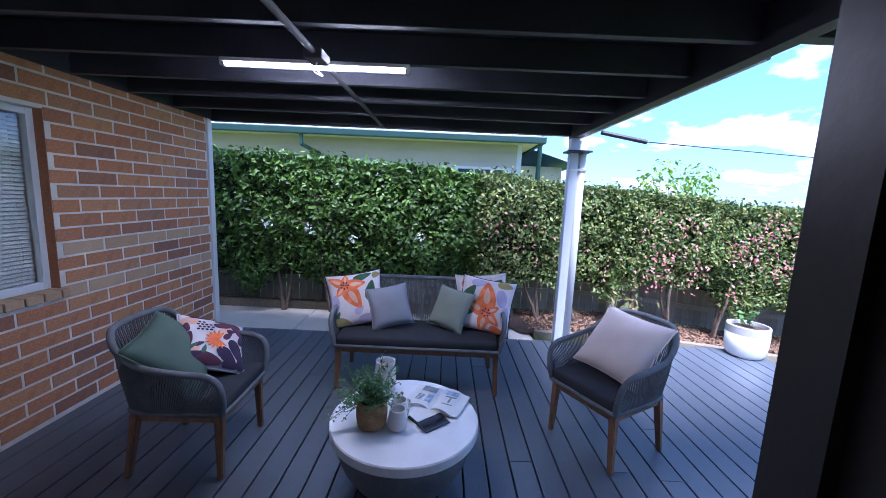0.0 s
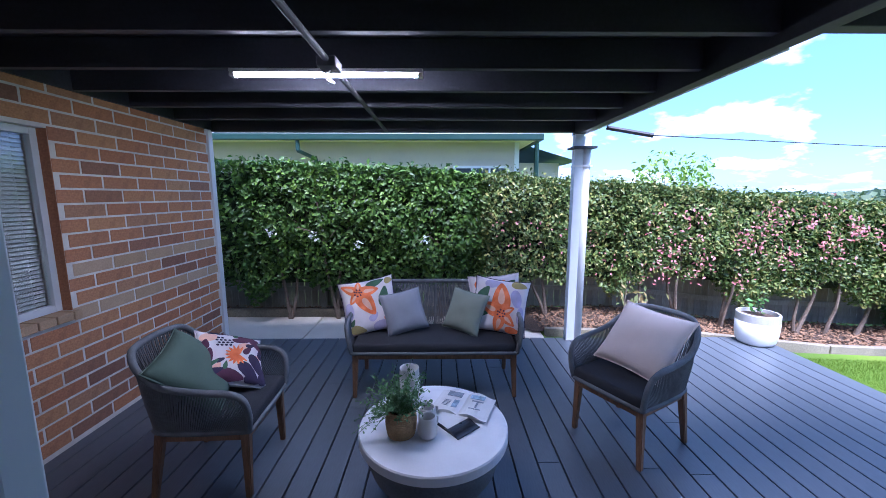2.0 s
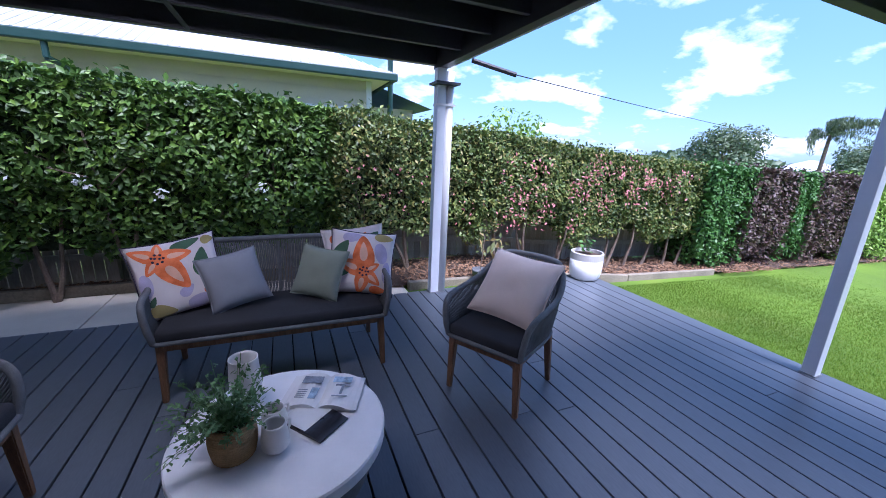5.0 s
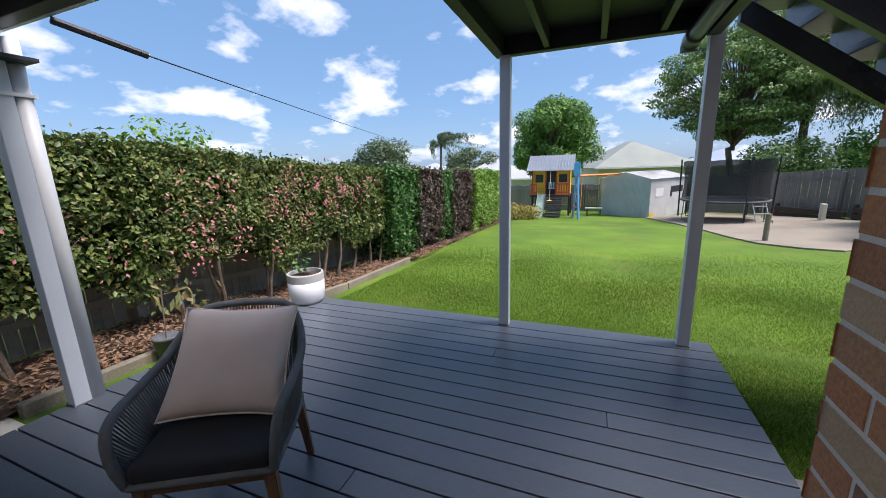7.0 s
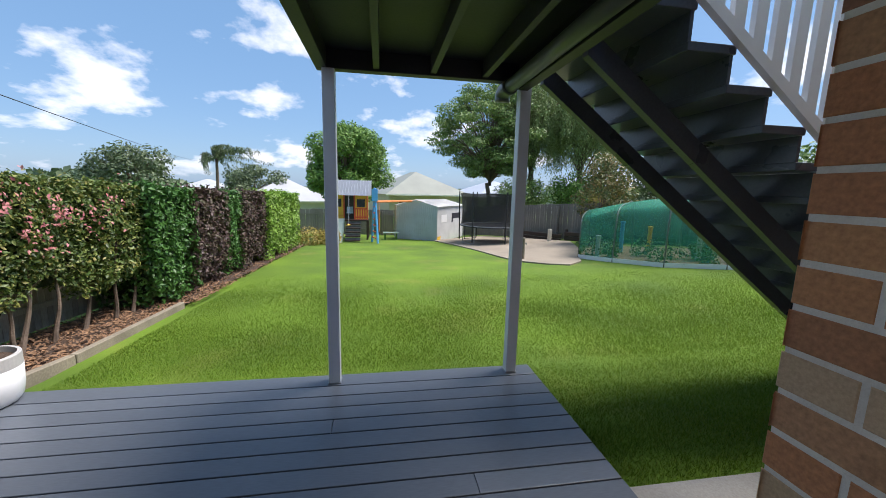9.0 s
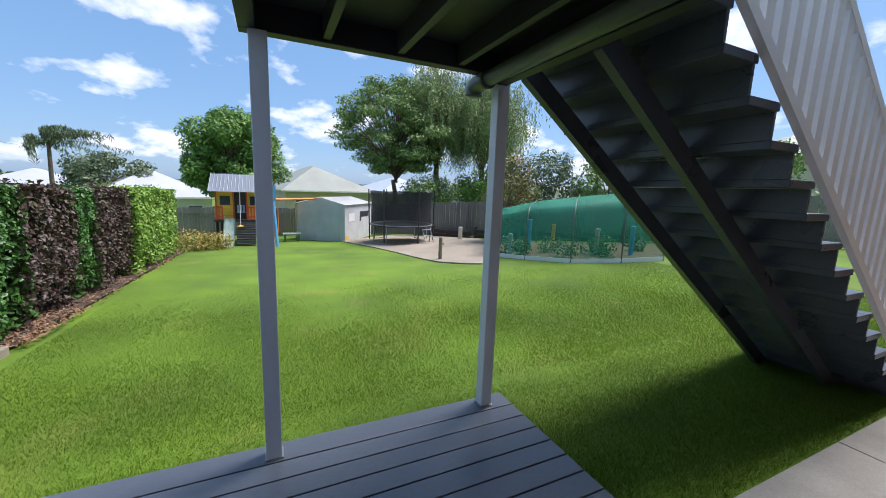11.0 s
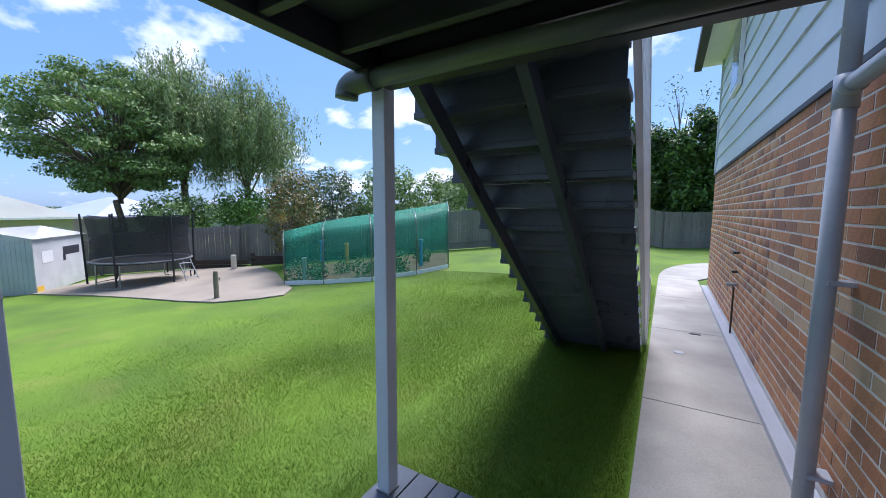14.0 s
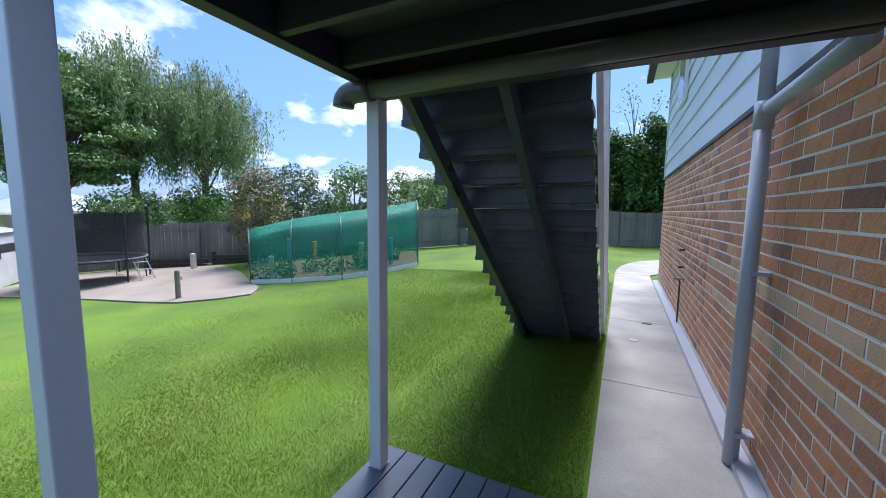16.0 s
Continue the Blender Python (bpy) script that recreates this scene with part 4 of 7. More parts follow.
# ---- furniture on the deck ----
def rope_seat(name, m, w, label, category, group=""):
    """A rope-woven seat on a wooden base; w is the distance between its legs. It faces -y."""
    c = thing(name, m, label, category, group)
    hx, hy = w / 2, 0.245
    for sx in (-1, 1):
        for sy in (-1, 1):
            bm = bmesh.new()
            a, b = 0.024, 0.016
            top = (sx * (hx - 0.015), sy * (hy - (0.0 if sy < 0 else 0.03)), 0.395)
            low = (sx * (hx + 0.004), sy * (hy + (0.0 if sy < 0 else 0.03)), 0.0)
            vs = []
            for (x, y, z), s in ((low, b), (top, a)):
                vs += [bm.verts.new((x + i * s, y + j * s, z)) for i, j in ((-1, -1), (1, -1), (1, 1), (-1, 1))]
            bm.faces.new(vs[3::-1])
            bm.faces.new(vs[4:])
            for k in range(4):
                bm.faces.new((vs[k], vs[(k + 1) % 4], vs[4 + (k + 1) % 4], vs[4 + k]))
            bmesh.ops.bevel(bm, geom=bm.edges[:], offset=0.005, segments=2, affect="EDGES")
            part("leg", bm, M_WOOD, c)
    bm = bmesh.new()
    box(bm, -hx + 0.01, -hy - 0.018, 0.345, hx - 0.01, -hy + 0.018, 0.395, bevel=0.005)
    box(bm, -hx + 0.01, hy - 0.05, 0.345, hx - 0.01, hy - 0.015, 0.395, bevel=0.005)
    for sx in (-1, 1):
        box(bm, sx * (hx - 0.015) - 0.017, -hy + 0.02, 0.345, sx * (hx - 0.015) + 0.017, hy - 0.05, 0.395, bevel=0.005)
    part("seat_frame", bm, M_WOOD, c, "brown hardwood frame")
    half = [(hx + 0.012, -0.272, 0.405), (hx + 0.028, -0.288, 0.50), (hx + 0.044, -0.272, 0.600), (hx + 0.056, -0.205, 0.648), (hx + 0.062, -0.05, 0.664), (hx + 0.056, 0.13, 0.692), (hx + 0.026, 0.265, 0.765), (hx - 0.030, 0.335, 0.842), (hx - 0.115, 0.362, 0.862), (0.0, 0.372, 0.866)]
    right = smooth_path(half, 8)
    left = [Vector((-p.x, p.y, p.z)) for p in reversed(right[:-1])]
    rail = right + left
    low_half = [(hx + 0.012, -0.275, 0.405), (hx + 0.02, -0.1, 0.405), (hx + 0.02, 0.12, 0.405), (hx - 0.01, 0.24, 0.405), (hx - 0.08, 0.27, 0.405), (0.0, 0.272, 0.405)]
    low_r = smooth_path(low_half, 8)
    low = low_r + [Vector((-p.x, p.y, p.z)) for p in reversed(low_r[:-1])]
    bm = bmesh.new()
    tube(bm, rail, 0.019, 10)
    part("arm_rail", bm, M_ROPE, c, "rope-wrapped rail", smooth=True)
    bm = bmesh.new()
    tube(bm, low + [Vector((-hx, -0.28, 0.405)), Vector((0, -0.283, 0.405)), Vector((hx, -0.28, 0.405))], 0.015, 8, closed=True)
    part("seat_ring", bm, M_ROPE, c, "rope-wrapped seat ring", smooth=True)

    def even(path, n):
        d = [0.0]
        for p, q in zip(path, path[1:]):
            d.append(d[-1] + (q - p).length)
        out, k = [], 0
        for i in range(n):
            s = d[-1] * i / (n - 1)
            while k < len(d) - 2 and d[k + 1] < s:
                k += 1
            out.append(path[k].lerp(path[k + 1], (s - d[k]) / max(1e-6, d[k + 1] - d[k])))
        return out

    n = int(150 + (w - 0.49) * 110)
    a, b = even(rail, n), even(low, n)
    bm = bmesh.new()
    for i in range(3, n - 3):
        mid = a[i].lerp(b[i], 0.5)
        mid += Vector((mid.x * 0.02, mid.y * 0.02, 0))
        tube(bm, (b[i], mid, a[i]), 0.0042, 5, cap=False)
    for i in range(int(n * 0.30), int(n * 0.70), 2):
        j = min(n - 1, i + 5)
        tube(bm, (b[i] * 0.985, a[j] * 0.985), 0.0035, 4, cap=False)
    part("rope_weave", bm, M_ROPE, c, "grey cords strung from rail to seat", kind="stuff")
    bm = bmesh.new()
    box(bm, -hx - 0.005, -0.285, 0.405, hx + 0.005, 0.225, 0.485, bevel=0.022)
    part("seat_cushion", bm, M_SEAT, c, "charcoal seat cushion", smooth=True)
    if w > 1:
        part("back_post", rods(((0, 0.285, 0.40), (0, 0.365, 0.835)), r=0.014), M_ROPE, c, "centre upright of the backrest")
    return c


def pillow_pt(u, v, w, h, t, side=1):
    x = w / 2 * u * (1 - 0.085 * (1 - v * v) * abs(u))
    y = h / 2 * v * (1 - 0.085 * (1 - u * u) * abs(v))
    z = t / 2 * max(0.0, (1 - u * u) * (1 - v * v)) ** 0.42
    z *= 1 + 0.07 * math.sin(5 * u + 2 * v) * (1 - abs(v)) + 0.05 * math.sin(7 * v - 3 * u) * (1 - abs(u))
    return Vector((x, y, side * z))


def pillow(m, w, h, t, material, piping, label, prints=()):
    """A scatter cushion; its front looks along local +z and its top is +y. prints: (material, name, blobs) with blobs (cu, cv, ru, rv, angle)."""
    c = thing("cushion", m, label, "cushion", "scatter cushions")
    n = 18
    bm = bmesh.new()
    for side in (1, -1):
        g = [[bm.verts.new(pillow_pt(-1 + 2 * i / n, -1 + 2 * j / n, w, h, t, side)) for j in range(n + 1)] for i in range(n + 1)]
        for i in range(n):
            for j in range(n):
                q = (g[i][j], g[i + 1][j], g[i + 1][j + 1], g[i][j + 1])
                bm.faces.new(q if side > 0 else q[::-1])
    bmesh.ops.remove_doubles(bm, verts=bm.verts[:], dist=1e-5)
    part("cover", bm, material, c, smooth=True)
    edge = [pillow_pt(u, v, w, h, t) for u, v in [(-1 + 2 * k / 12, -1) for k in range(12)] + [(1, -1 + 2 * k / 12) for k in range(12)] + [(1 - 2 * k / 12, 1) for k in range(12)] + [(-1, 1 - 2 * k / 12) for k in range(12)]]
    bm = bmesh.new()
    tube(bm, edge, 0.0045, 6, closed=True)
    part("piping", bm, piping, c, smooth=True)
    for level, (pm, pname, blobs) in enumerate(prints):
        bm = bmesh.new()
        for cu, cv, ru, rv, ang in blobs:
            ca, sa = math.cos(radians(ang)), math.sin(radians(ang))
            rings = []
            for r in range(0, 5):
                ring = []
                for k in range(1 if r == 0 else 18):
                    th = k * math.tau / 18
                    f = r / 4
                    a = f * ru * math.cos(th)
                    b = f * rv * math.sin(th) * (1 - 0.45 * math.cos(th)) if ru > rv * 1.3 else f * rv * math.sin(th)
                    u, v = cu + a * ca - b * sa, cv + a * sa + b * ca
                    u, v = max(-0.985, min(0.985, u)), max(-0.985, min(0.985, v))
                    ring.append(bm.verts.new(pillow_pt(u, v, w, h, t) + Vector((0, 0, 0.0016 + 0.0009 * level))))
                rings.append(ring)
            for p, q in zip(rings, rings[1:]):
                for k in range(18):
                    f = list(dict.fromkeys((p[k % len(p)], q[k], q[(k + 1) % 18], p[(k + 1) % len(p)])))
                    if len(f) > 2:
                        bm.faces.new(f)
        part(pname, bm, pm, c, smooth=True, kind="stuff")
    return c


def flower_print(fu, fv, petals, buds=(), leaves=(), pale=(), olive=()):
    """A bold print: one large flower of broad petals (angle, length), with buds, leaves and pale washes (cu, cv, ru, rv, angle)."""
    full = [(fu + 0.52 * r * math.cos(radians(a)), fv + 0.52 * r * math.sin(radians(a)), 0.52 * r, 0.28 * r, a) for a, r in petals]
    inner = [(fu + 0.56 * r * math.cos(radians(a)), fv + 0.56 * r * math.sin(radians(a)), 0.28 * r, 0.10 * r, a) for a, r in petals]
    dots = [(fu + 0.13 * math.cos(k * 0.9), fv + 0.13 * math.sin(k * 0.9), 0.032, 0.032, 0) for k in range(7)] + [(fu + 0.05, fv, 0.03, 0.03, 0), (fu - 0.05, fv + 0.03, 0.03, 0.03, 0)]
    return ((M_PRINTLILAC, "lilac_print", pale), (M_PRINTOLIVE, "olive_print", olive), (M_PRINTGREEN, "leaf_print", leaves),
            (M_ORANGE, "flower_print", full + list(buds)), (M_PRINTPEACH, "petal_print", inner), (M_NAVY, "stamen_print", dots))


def make_furniture():
    sofa_m = pose(-0.262, 3.18, 0)
    rope_seat("sofa", sofa_m, 1.34, "two-seat grey rope sofa on brown wooden legs with charcoal cushion", "sofa")
    right_m = pose(1.109, 2.416, 0, 0, 0, -60)
    ch = rope_seat("armchair", right_m, 0.49, "grey rope armchair on brown wooden legs with charcoal cushion", "armchair", "rope armchairs")
    part("care_label", boxes((0.255, -0.262, 0.497, 0.262, -0.236, 0.520)), M_LABEL, ch, "small white fabric label")
    left_m = pose(-1.553, 2.14, 0, 0, 0, 92)
    rope_seat("armchair", left_m, 0.49, "grey rope armchair beside the brick wall with charcoal cushion", "armchair", "rope armchairs")
    # cushions: local x, y, z on the seat, then tilt
    def on(seat, x, y, z, tilt, yaw, roll=0):
        return seat @ pose(x, y, z, 90 - tilt, 0, yaw) @ pose(0, 0, 0, 0, 0, roll)
    left_print = flower_print(-0.36, 0.52, ((150, 0.62), (228, 0.5), (2, 0.72), (-62, 0.98), (80, 0.45)), ((0.92, -0.30, 0.26, 0.20, 60), (0.55, -0.55, 0.16, 0.10, 30)), ((0.55, 0.22, 0.40, 0.19, 75), (0.30, 0.80, 0.36, 0.14, 15), (-0.72, -0.52, 0.14, 0.07, 60)), ((0.30, -0.78, 0.34, 0.16, 20), (-0.78, -0.10, 0.16, 0.30, 0), (0.05, -0.45, 0.20, 0.12, 40)), ((-0.55, -0.82, 0.30, 0.15, -20), (0.82, 0.80, 0.16, 0.12, 0)))
    right_print = flower_print(0.10, -0.30, ((96, 1.12), (160, 0.80), (262, 0.72), (322, 0.62), (30, 0.50)), ((0.55, -0.86, 0.26, 0.12, 0),), ((-0.66, 0.30, 0.40, 0.20, 60), (-0.70, -0.38, 0.42, 0.17, 10)), ((0.58, 0.30, 0.20, 0.34, 20), (-0.30, 0.78, 0.34, 0.16, 10), (0.80, -0.30, 0.14, 0.34, 0)), ((0.62, 0.82, 0.30, 0.14, -10),))
    back_print = flower_print(0.0, 0.1, ((60, 0.8), (140, 0.9), (250, 0.8)), ((-0.5, 0.7, 0.3, 0.16, 20),), ((0.6, 0.6, 0.3, 0.15, 30),), ((-0.7, -0.3, 0.2, 0.3, 0),), ((0.4, -0.7, 0.3, 0.14, 0),))
    pillow(on(sofa_m, -0.585, 0.07, 0.705, 24, 14, 8), 0.50, 0.50, 0.16, M_CREAM, M_NAVY, "white cushion printed with a large orange flower", left_print)
    pillow(on(sofa_m, 0.585, 0.06, 0.705, 24, -12, -6), 0.50, 0.50, 0.16, M_CREAM, M_NAVY, "white cushion printed with orange flower and green leaves", right_print)
    pillow(on(sofa_m, 0.565, 0.205, 0.715, 12, -4, 5), 0.48, 0.48, 0.09, M_CREAM, M_CREAM, "pale floral cushion tucked behind another on the sofa", back_print)
    pillow(on(sofa_m, -0.275, 0.03, 0.665, 28, 16, 9), 0.375, 0.38, 0.15, M_GREYCUSH, M_GREYCUSH, "plain grey linen cushion on the sofa")
    pillow(on(sofa_m, 0.275, 0.03, 0.665, 26, -30, -7), 0.36, 0.38, 0.15, M_SAGE, M_SAGE, "plain sage green linen cushion on the sofa")
    pillow(on(right_m, 0.02, 0.08, 0.70, 42, 4, -5), 0.50, 0.50, 0.19, M_PINK, M_PINK, "blush pink linen cushion on the armchair")
    pillow(on(left_m, -0.06, 0.10, 0.67, 44, 4, 14), 0.47, 0.47, 0.18, M_GREEN, M_GREEN, "dark forest green cushion on the armchair")
    pr = ((M_PRINTPEACH, "peach_print", ((-0.72, 0.62, 0.26, 0.20, 20), (0.30, 0.28, 0.30, 0.13, 35), (-0.55, -0.62, 0.22, 0.12, 60), (0.70, -0.10, 0.16, 0.10, 20))),
          (M_PLUM, "plum_print", ((0.42, 0.80, 0.46, 0.20, -14), (0.76, 0.50, 0.40, 0.19, -50), (-0.82, -0.20, 0.34, 0.17, 75), (-0.15, -0.82, 0.42, 0.17, -12), (0.20, 0.52, 0.28, 0.14, 10), (-0.86, 0.30, 0.22, 0.12, 80), (-0.30, 0.88, 0.3, 0.1, 5), (0.36, 0.10, 0.22, 0.09, 50))),
          (M_NAVY, "navy_print", ((0.66, -0.42, 0.44, 0.20, -62), (0.38, -0.68, 0.42, 0.18, -40), (0.86, -0.72, 0.28, 0.14, 70), (-0.62, -0.74, 0.30, 0.12, 20), (0.55, -0.90, 0.3, 0.1, 0), (0.48, 0.34, 0.2, 0.08, 30), (-0.45, -0.35, 0.16, 0.07, 30), (0.84, 0.10, 0.22, 0.10, 80), (-0.52, 0.86, 0.22, 0.08, 10))),
          (M_PRINTGREEN, "leaf_print", ((-0.62, -0.44, 0.18, 0.06, 40), (-0.30, -0.52, 0.16, 0.06, 80), (0.10, 0.82, 0.18, 0.06, 60))),
          (M_ORANGE, "flower_print", [(0.02 + 0.17 * math.cos(radians(a)), -0.14 + 0.17 * math.sin(radians(a)), 0.19, 0.05, a) for a in range(60, 330, 24)]),
          (M_NAVY, "dot_print", [(-0.52 + 0.12 * (k % 4) + 0.05 * (k // 4 % 2), 0.22 + 0.12 * (k // 4), 0.045, 0.045, 0) for k in range(14)]))
    pillow(on(left_m, 0.12, 0.0, 0.65, 52, -14, -42), 0.42, 0.42, 0.16, M_CREAM, M_CREAM, "cushion with dark plum, navy and orange floral print", pr)
    # round table
    t = thing("coffee_table", pose(-0.255, 1.968, 0), "round table with white top on a grey concrete bowl base", "coffee table")
    prof = [(0.0, 0.343), (0.414, 0.343), (0.422, 0.350), (0.422, 0.395), (0.416, 0.402), (0.0, 0.402)]
    part("tabletop", lathe(prof, 72), M_TABLETOP, t, "thick pale white top")
    prof = [(0.0, 0.0), (0.20, 0.0), (0.225, 0.012), (0.30, 0.09), (0.355, 0.18), (0.385, 0.27), (0.392, 0.342), (0.0, 0.342)]
    part("base", lathe(prof, 64), M_BOWL, t, "grey bowl-shaped concrete base", smooth=True)
    # things on the table
    z = 0.4025
    b = thing("potted_plant", pose(-0.43, 1.875, z), "green leafy plant in a woven jute basket", "potted plant")
    bm = bmesh.new()
    for k in range(15):
        r = 0.068 + 0.012 * math.sin(math.pi * (k + 1) / 17)
        tube(bm, [(r * math.cos(a * math.tau / 24), r * math.sin(a * math.tau / 24), 0.006 + k * 0.0098) for a in range(24)], 0.0062, 6, closed=True)
    part("basket", bm, M_BASKET, b, "coiled jute basket", smooth=True)
    part("soil", lathe([(0.0, 0.135), (0.066, 0.135), (0.066, 0.0), (0.0, 0.0)], 20), M_SOIL, b)
    rng = np.random.default_rng(4)
    bm = bmesh.new()
    cen, nor = [], []
    for k in range(100):
        az, el, ln = rng.uniform(0, math.tau), rng.uniform(0.62, 1.5), rng.uniform(0.12, 0.30)
        if k % 14 == 0:
            az, el = rng.uniform(2.6, 3.9), rng.uniform(0.05, 0.4)  # a few stems trail over the rim
        p0 = Vector((0.02 * math.cos(az), 0.02 * math.sin(az), 0.13))
        d = Vector((math.cos(az) * math.cos(el), math.sin(az) * math.cos(el), math.sin(el)))
        pts = [p0 + d * ln * s + Vector((0, 0, -0.10 * s * s * math.cos(el))) for s in (0, 0.35, 0.7, 1.0)]
        tube(bm, pts, 0.0014, 4, cap=False)
        for s in range(16):
            f = 0.2 + 0.8 * s / 16
            base = p0 + d * ln * f + Vector((0, 0, -0.10 * f * f * math.cos(el)))
            cen.append(np.array(base) + rng.normal(0, 0.009, 3))
            nor.append([rng.normal(0, 0.4), rng.normal(0, 0.4), 1])
    part("stem", bm, M_LEAF_HERB, b)
    leaf_cloud("foliage", np.array(cen), np.array(nor), 0.021, M_LEAF_HERB, b, 6, 0.6)
    v = thing("vase", pose(-0.41, 2.20, z), "tall white ceramic vase", "vase")
    part("body", lathe([(0.0, 0.0), (0.055, 0.0), (0.064, 0.02), (0.067, 0.12), (0.060, 0.215), (0.062, 0.222), (0.057, 0.222), (0.054, 0.21), (0.056, 0.1), (0.05, 0.02), (0.0, 0.02)], 32), M_CERAMIC, v, smooth=True)
    for x, y, h, lab in ((-0.285, 1.85, 0.115, "white ceramic mug with a handle"), (-0.29, 1.965, 0.10, "small white ceramic cup behind the mug")):
        g = thing("mug", pose(x, y, z, 0, 0, 40), lab, "mug", "mugs on the table")
        part("body", lathe([(0.0, 0.0), (0.040, 0.0), (0.051, 0.014), (0.053, 0.045), (0.044, h - 0.01), (0.042, h), (0.039, h), (0.040, h - 0.012), (0.048, 0.045), (0.040, 0.012), (0.0, 0.012)], 28), M_CERAMIC, g, smooth=True)
        bm = bmesh.new()
        tube(bm, smooth_path(((0.046, 0, h * 0.80), (0.070, 0, h * 0.75), (0.068, 0, h * 0.45), (0.045, 0, h * 0.25)), 5), 0.0055, 8)
        part("handle", bm, M_CERAMIC, g, smooth=True)

    def magazine(m, w, d, lift, label, cover, bars):
        g = thing("magazine", m, label, "magazine", "magazines on the table")
        bm = bmesh.new()
        for s in (-1, 1):
            rows = []
            for k in range(9):
                f = k / 8
                zz = lift * math.sin(math.pi * min(1, f * 1.25)) ** 0.8 * (1 - 0.5 * f) + 0.006
                rows.append((s * f * w / 2, zz))
            top = [[bm.verts.new((x, y, zz)) for y in (-d / 2, d / 2)] for x, zz in rows]
            low = [[bm.verts.new((x, y, 0.0)) for y in (-d / 2, d / 2)] for x, zz in rows]
            for p, q in zip(top, top[1:]):
                bm.faces.new((p[0], q[0], q[1], p[1]))
            for p, q in zip(low, low[1:]):
                bm.faces.new((p[0], p[1], q[1], q[0]))
            for e in (0, 1):
                for k in range(8):
                    bm.faces.new((top[k][e], low[k][e], low[k + 1][e], top[k + 1][e]))
            bm.faces.new((top[8][0], low[8][0], low[8][1], top[8][1]))
        bmesh.ops.recalc_face_normals(bm, faces=bm.faces[:])
        part("booklet", bm, cover, g)
        for bmat, rows in bars:
            bm = bmesh.new()
            for x0, y0, x1, y1 in rows:
                f = abs((x0 + x1) / 2) / (w / 2)
                zz = lift * math.sin(math.pi * min(1, f * 1.25)) ** 0.8 * (1 - 0.5 * f) + 0.0075
                box(bm, x0, y0, zz, x1, y1, zz + 0.0012)
            part("print", bm, bmat, g, "printed headings and pictures", kind="stuff")

    lines = [(-0.115, -0.075 + 0.014 * k, -0.065, -0.069 + 0.014 * k) for k in range(5)]
    magazine(pose(-0.075, 2.12, z + 0.012, 0, 0, -22), 0.35, 0.245, 0.028, "open newspaper lying on the white table", M_PAPER, ((M_INK, [(-0.115, 0.03, -0.02, 0.085)] + lines + [(0.05, 0.02, 0.12, 0.032), (0.08, -0.04, 0.092, 0.032), (0.05, -0.06, 0.12, -0.052)]), (M_INKBLUE, [(-0.055, -0.08, -0.02, 0.0), (0.03, 0.045, 0.12, 0.09)])))
    magazine(pose(-0.135, 1.95, z + 0.003, 0, 0, -50), 0.235, 0.165, 0.012, "glossy magazine with a dark cover on the table", M_COVER, ((M_PAPER, [(-0.112, -0.078, 0.03, 0.078)]), (M_INKBLUE, [(-0.09, -0.05, -0.03, 0.05)])))


def make_pot():
    p = thing("planter_pot", pose(3.44, 4.08, 0) @ Matrix.Diagonal((0.78, 0.78, 0.96, 1.0)), "round white planter pot with a grey band near the rim", "planter pot")
    part("body", lathe([(0.0, 0.0), (0.185, 0.0), (0.215, 0.012), (0.245, 0.05), (0.262, 0.13), (0.268, 0.28), (0.0, 0.28)], 48), M_POTWHITE, p, smooth=True)
    part("rim_band", lathe([(0.267, 0.281), (0.2665, 0.37), (0.260, 0.378), (0.236, 0.378), (0.232, 0.30), (0.0, 0.30), (0.0, 0.281)], 48), M_POTBAND, p, "grey upper band")
    part("soil", lathe([(0.231, 0.302), (0.231, 0.335), (0.1, 0.35), (0.0, 0.352)], 24), M_SOIL, p)
    rng = np.random.default_rng(9)
    bm = bmesh.new()
    for k in range(3):
        tube(bm, ((0.02 * k, 0, 0.34), (0.03 * k - 0.02, 0.03, 0.47)), 0.004, 5)
    part("stem", bm, M_BARK, p)
    c = rng.normal(0, 1, (16, 3)) * np.array([0.06, 0.06, 0.04]) + np.array([0.0, 0.02, 0.45])
    leaf_cloud("foliage", c, np.tile([0, -0.3, 1.0], (16, 1)), 0.10, M_LEAF_MID, p, 2, 0.6, jitter=0.4)
    # small pots behind the deck
    for x, y, s in ((2.08, 4.50, 1.0), (2.32, 4.44, 0.8)):
        q = thing("garden_pot", pose(x, y, ground_z(x, y)), "small dark plant pot beside the deck edge", "plant pot", "small garden pots")
        part("body", lathe([(0.0, 0.0), (0.07 * s, 0.0), (0.10 * s, 0.20 * s), (0.106 * s, 0.20 * s), (0.106 * s, 0.23 * s), (0.09 * s, 0.23 * s), (0.085 * s, 0.18 * s), (0.0, 0.18 * s)], 20), M_BOWL, q, smooth=True)
        bm = bmesh.new()
        tube(bm, ((0, 0, 0.17 * s), (0.02, 0, 0.42), (0.05, 0.02, 0.66 * s)), 0.006, 5)
        part("stem", bm, M_BARK, q)
        c = rng.normal(0, 1, (22, 3)) * np.array([0.08, 0.08, 0.10]) + np.array([0.04, 0.0, 0.58 * s])
        leaf_cloud("foliage", c, np.tile([0, -0.8, 0.6], (22, 1)), 0.11, M_LEAF_RUST, q, 3, 0.4, droop=1.0)


make_furniture()
make_pot()


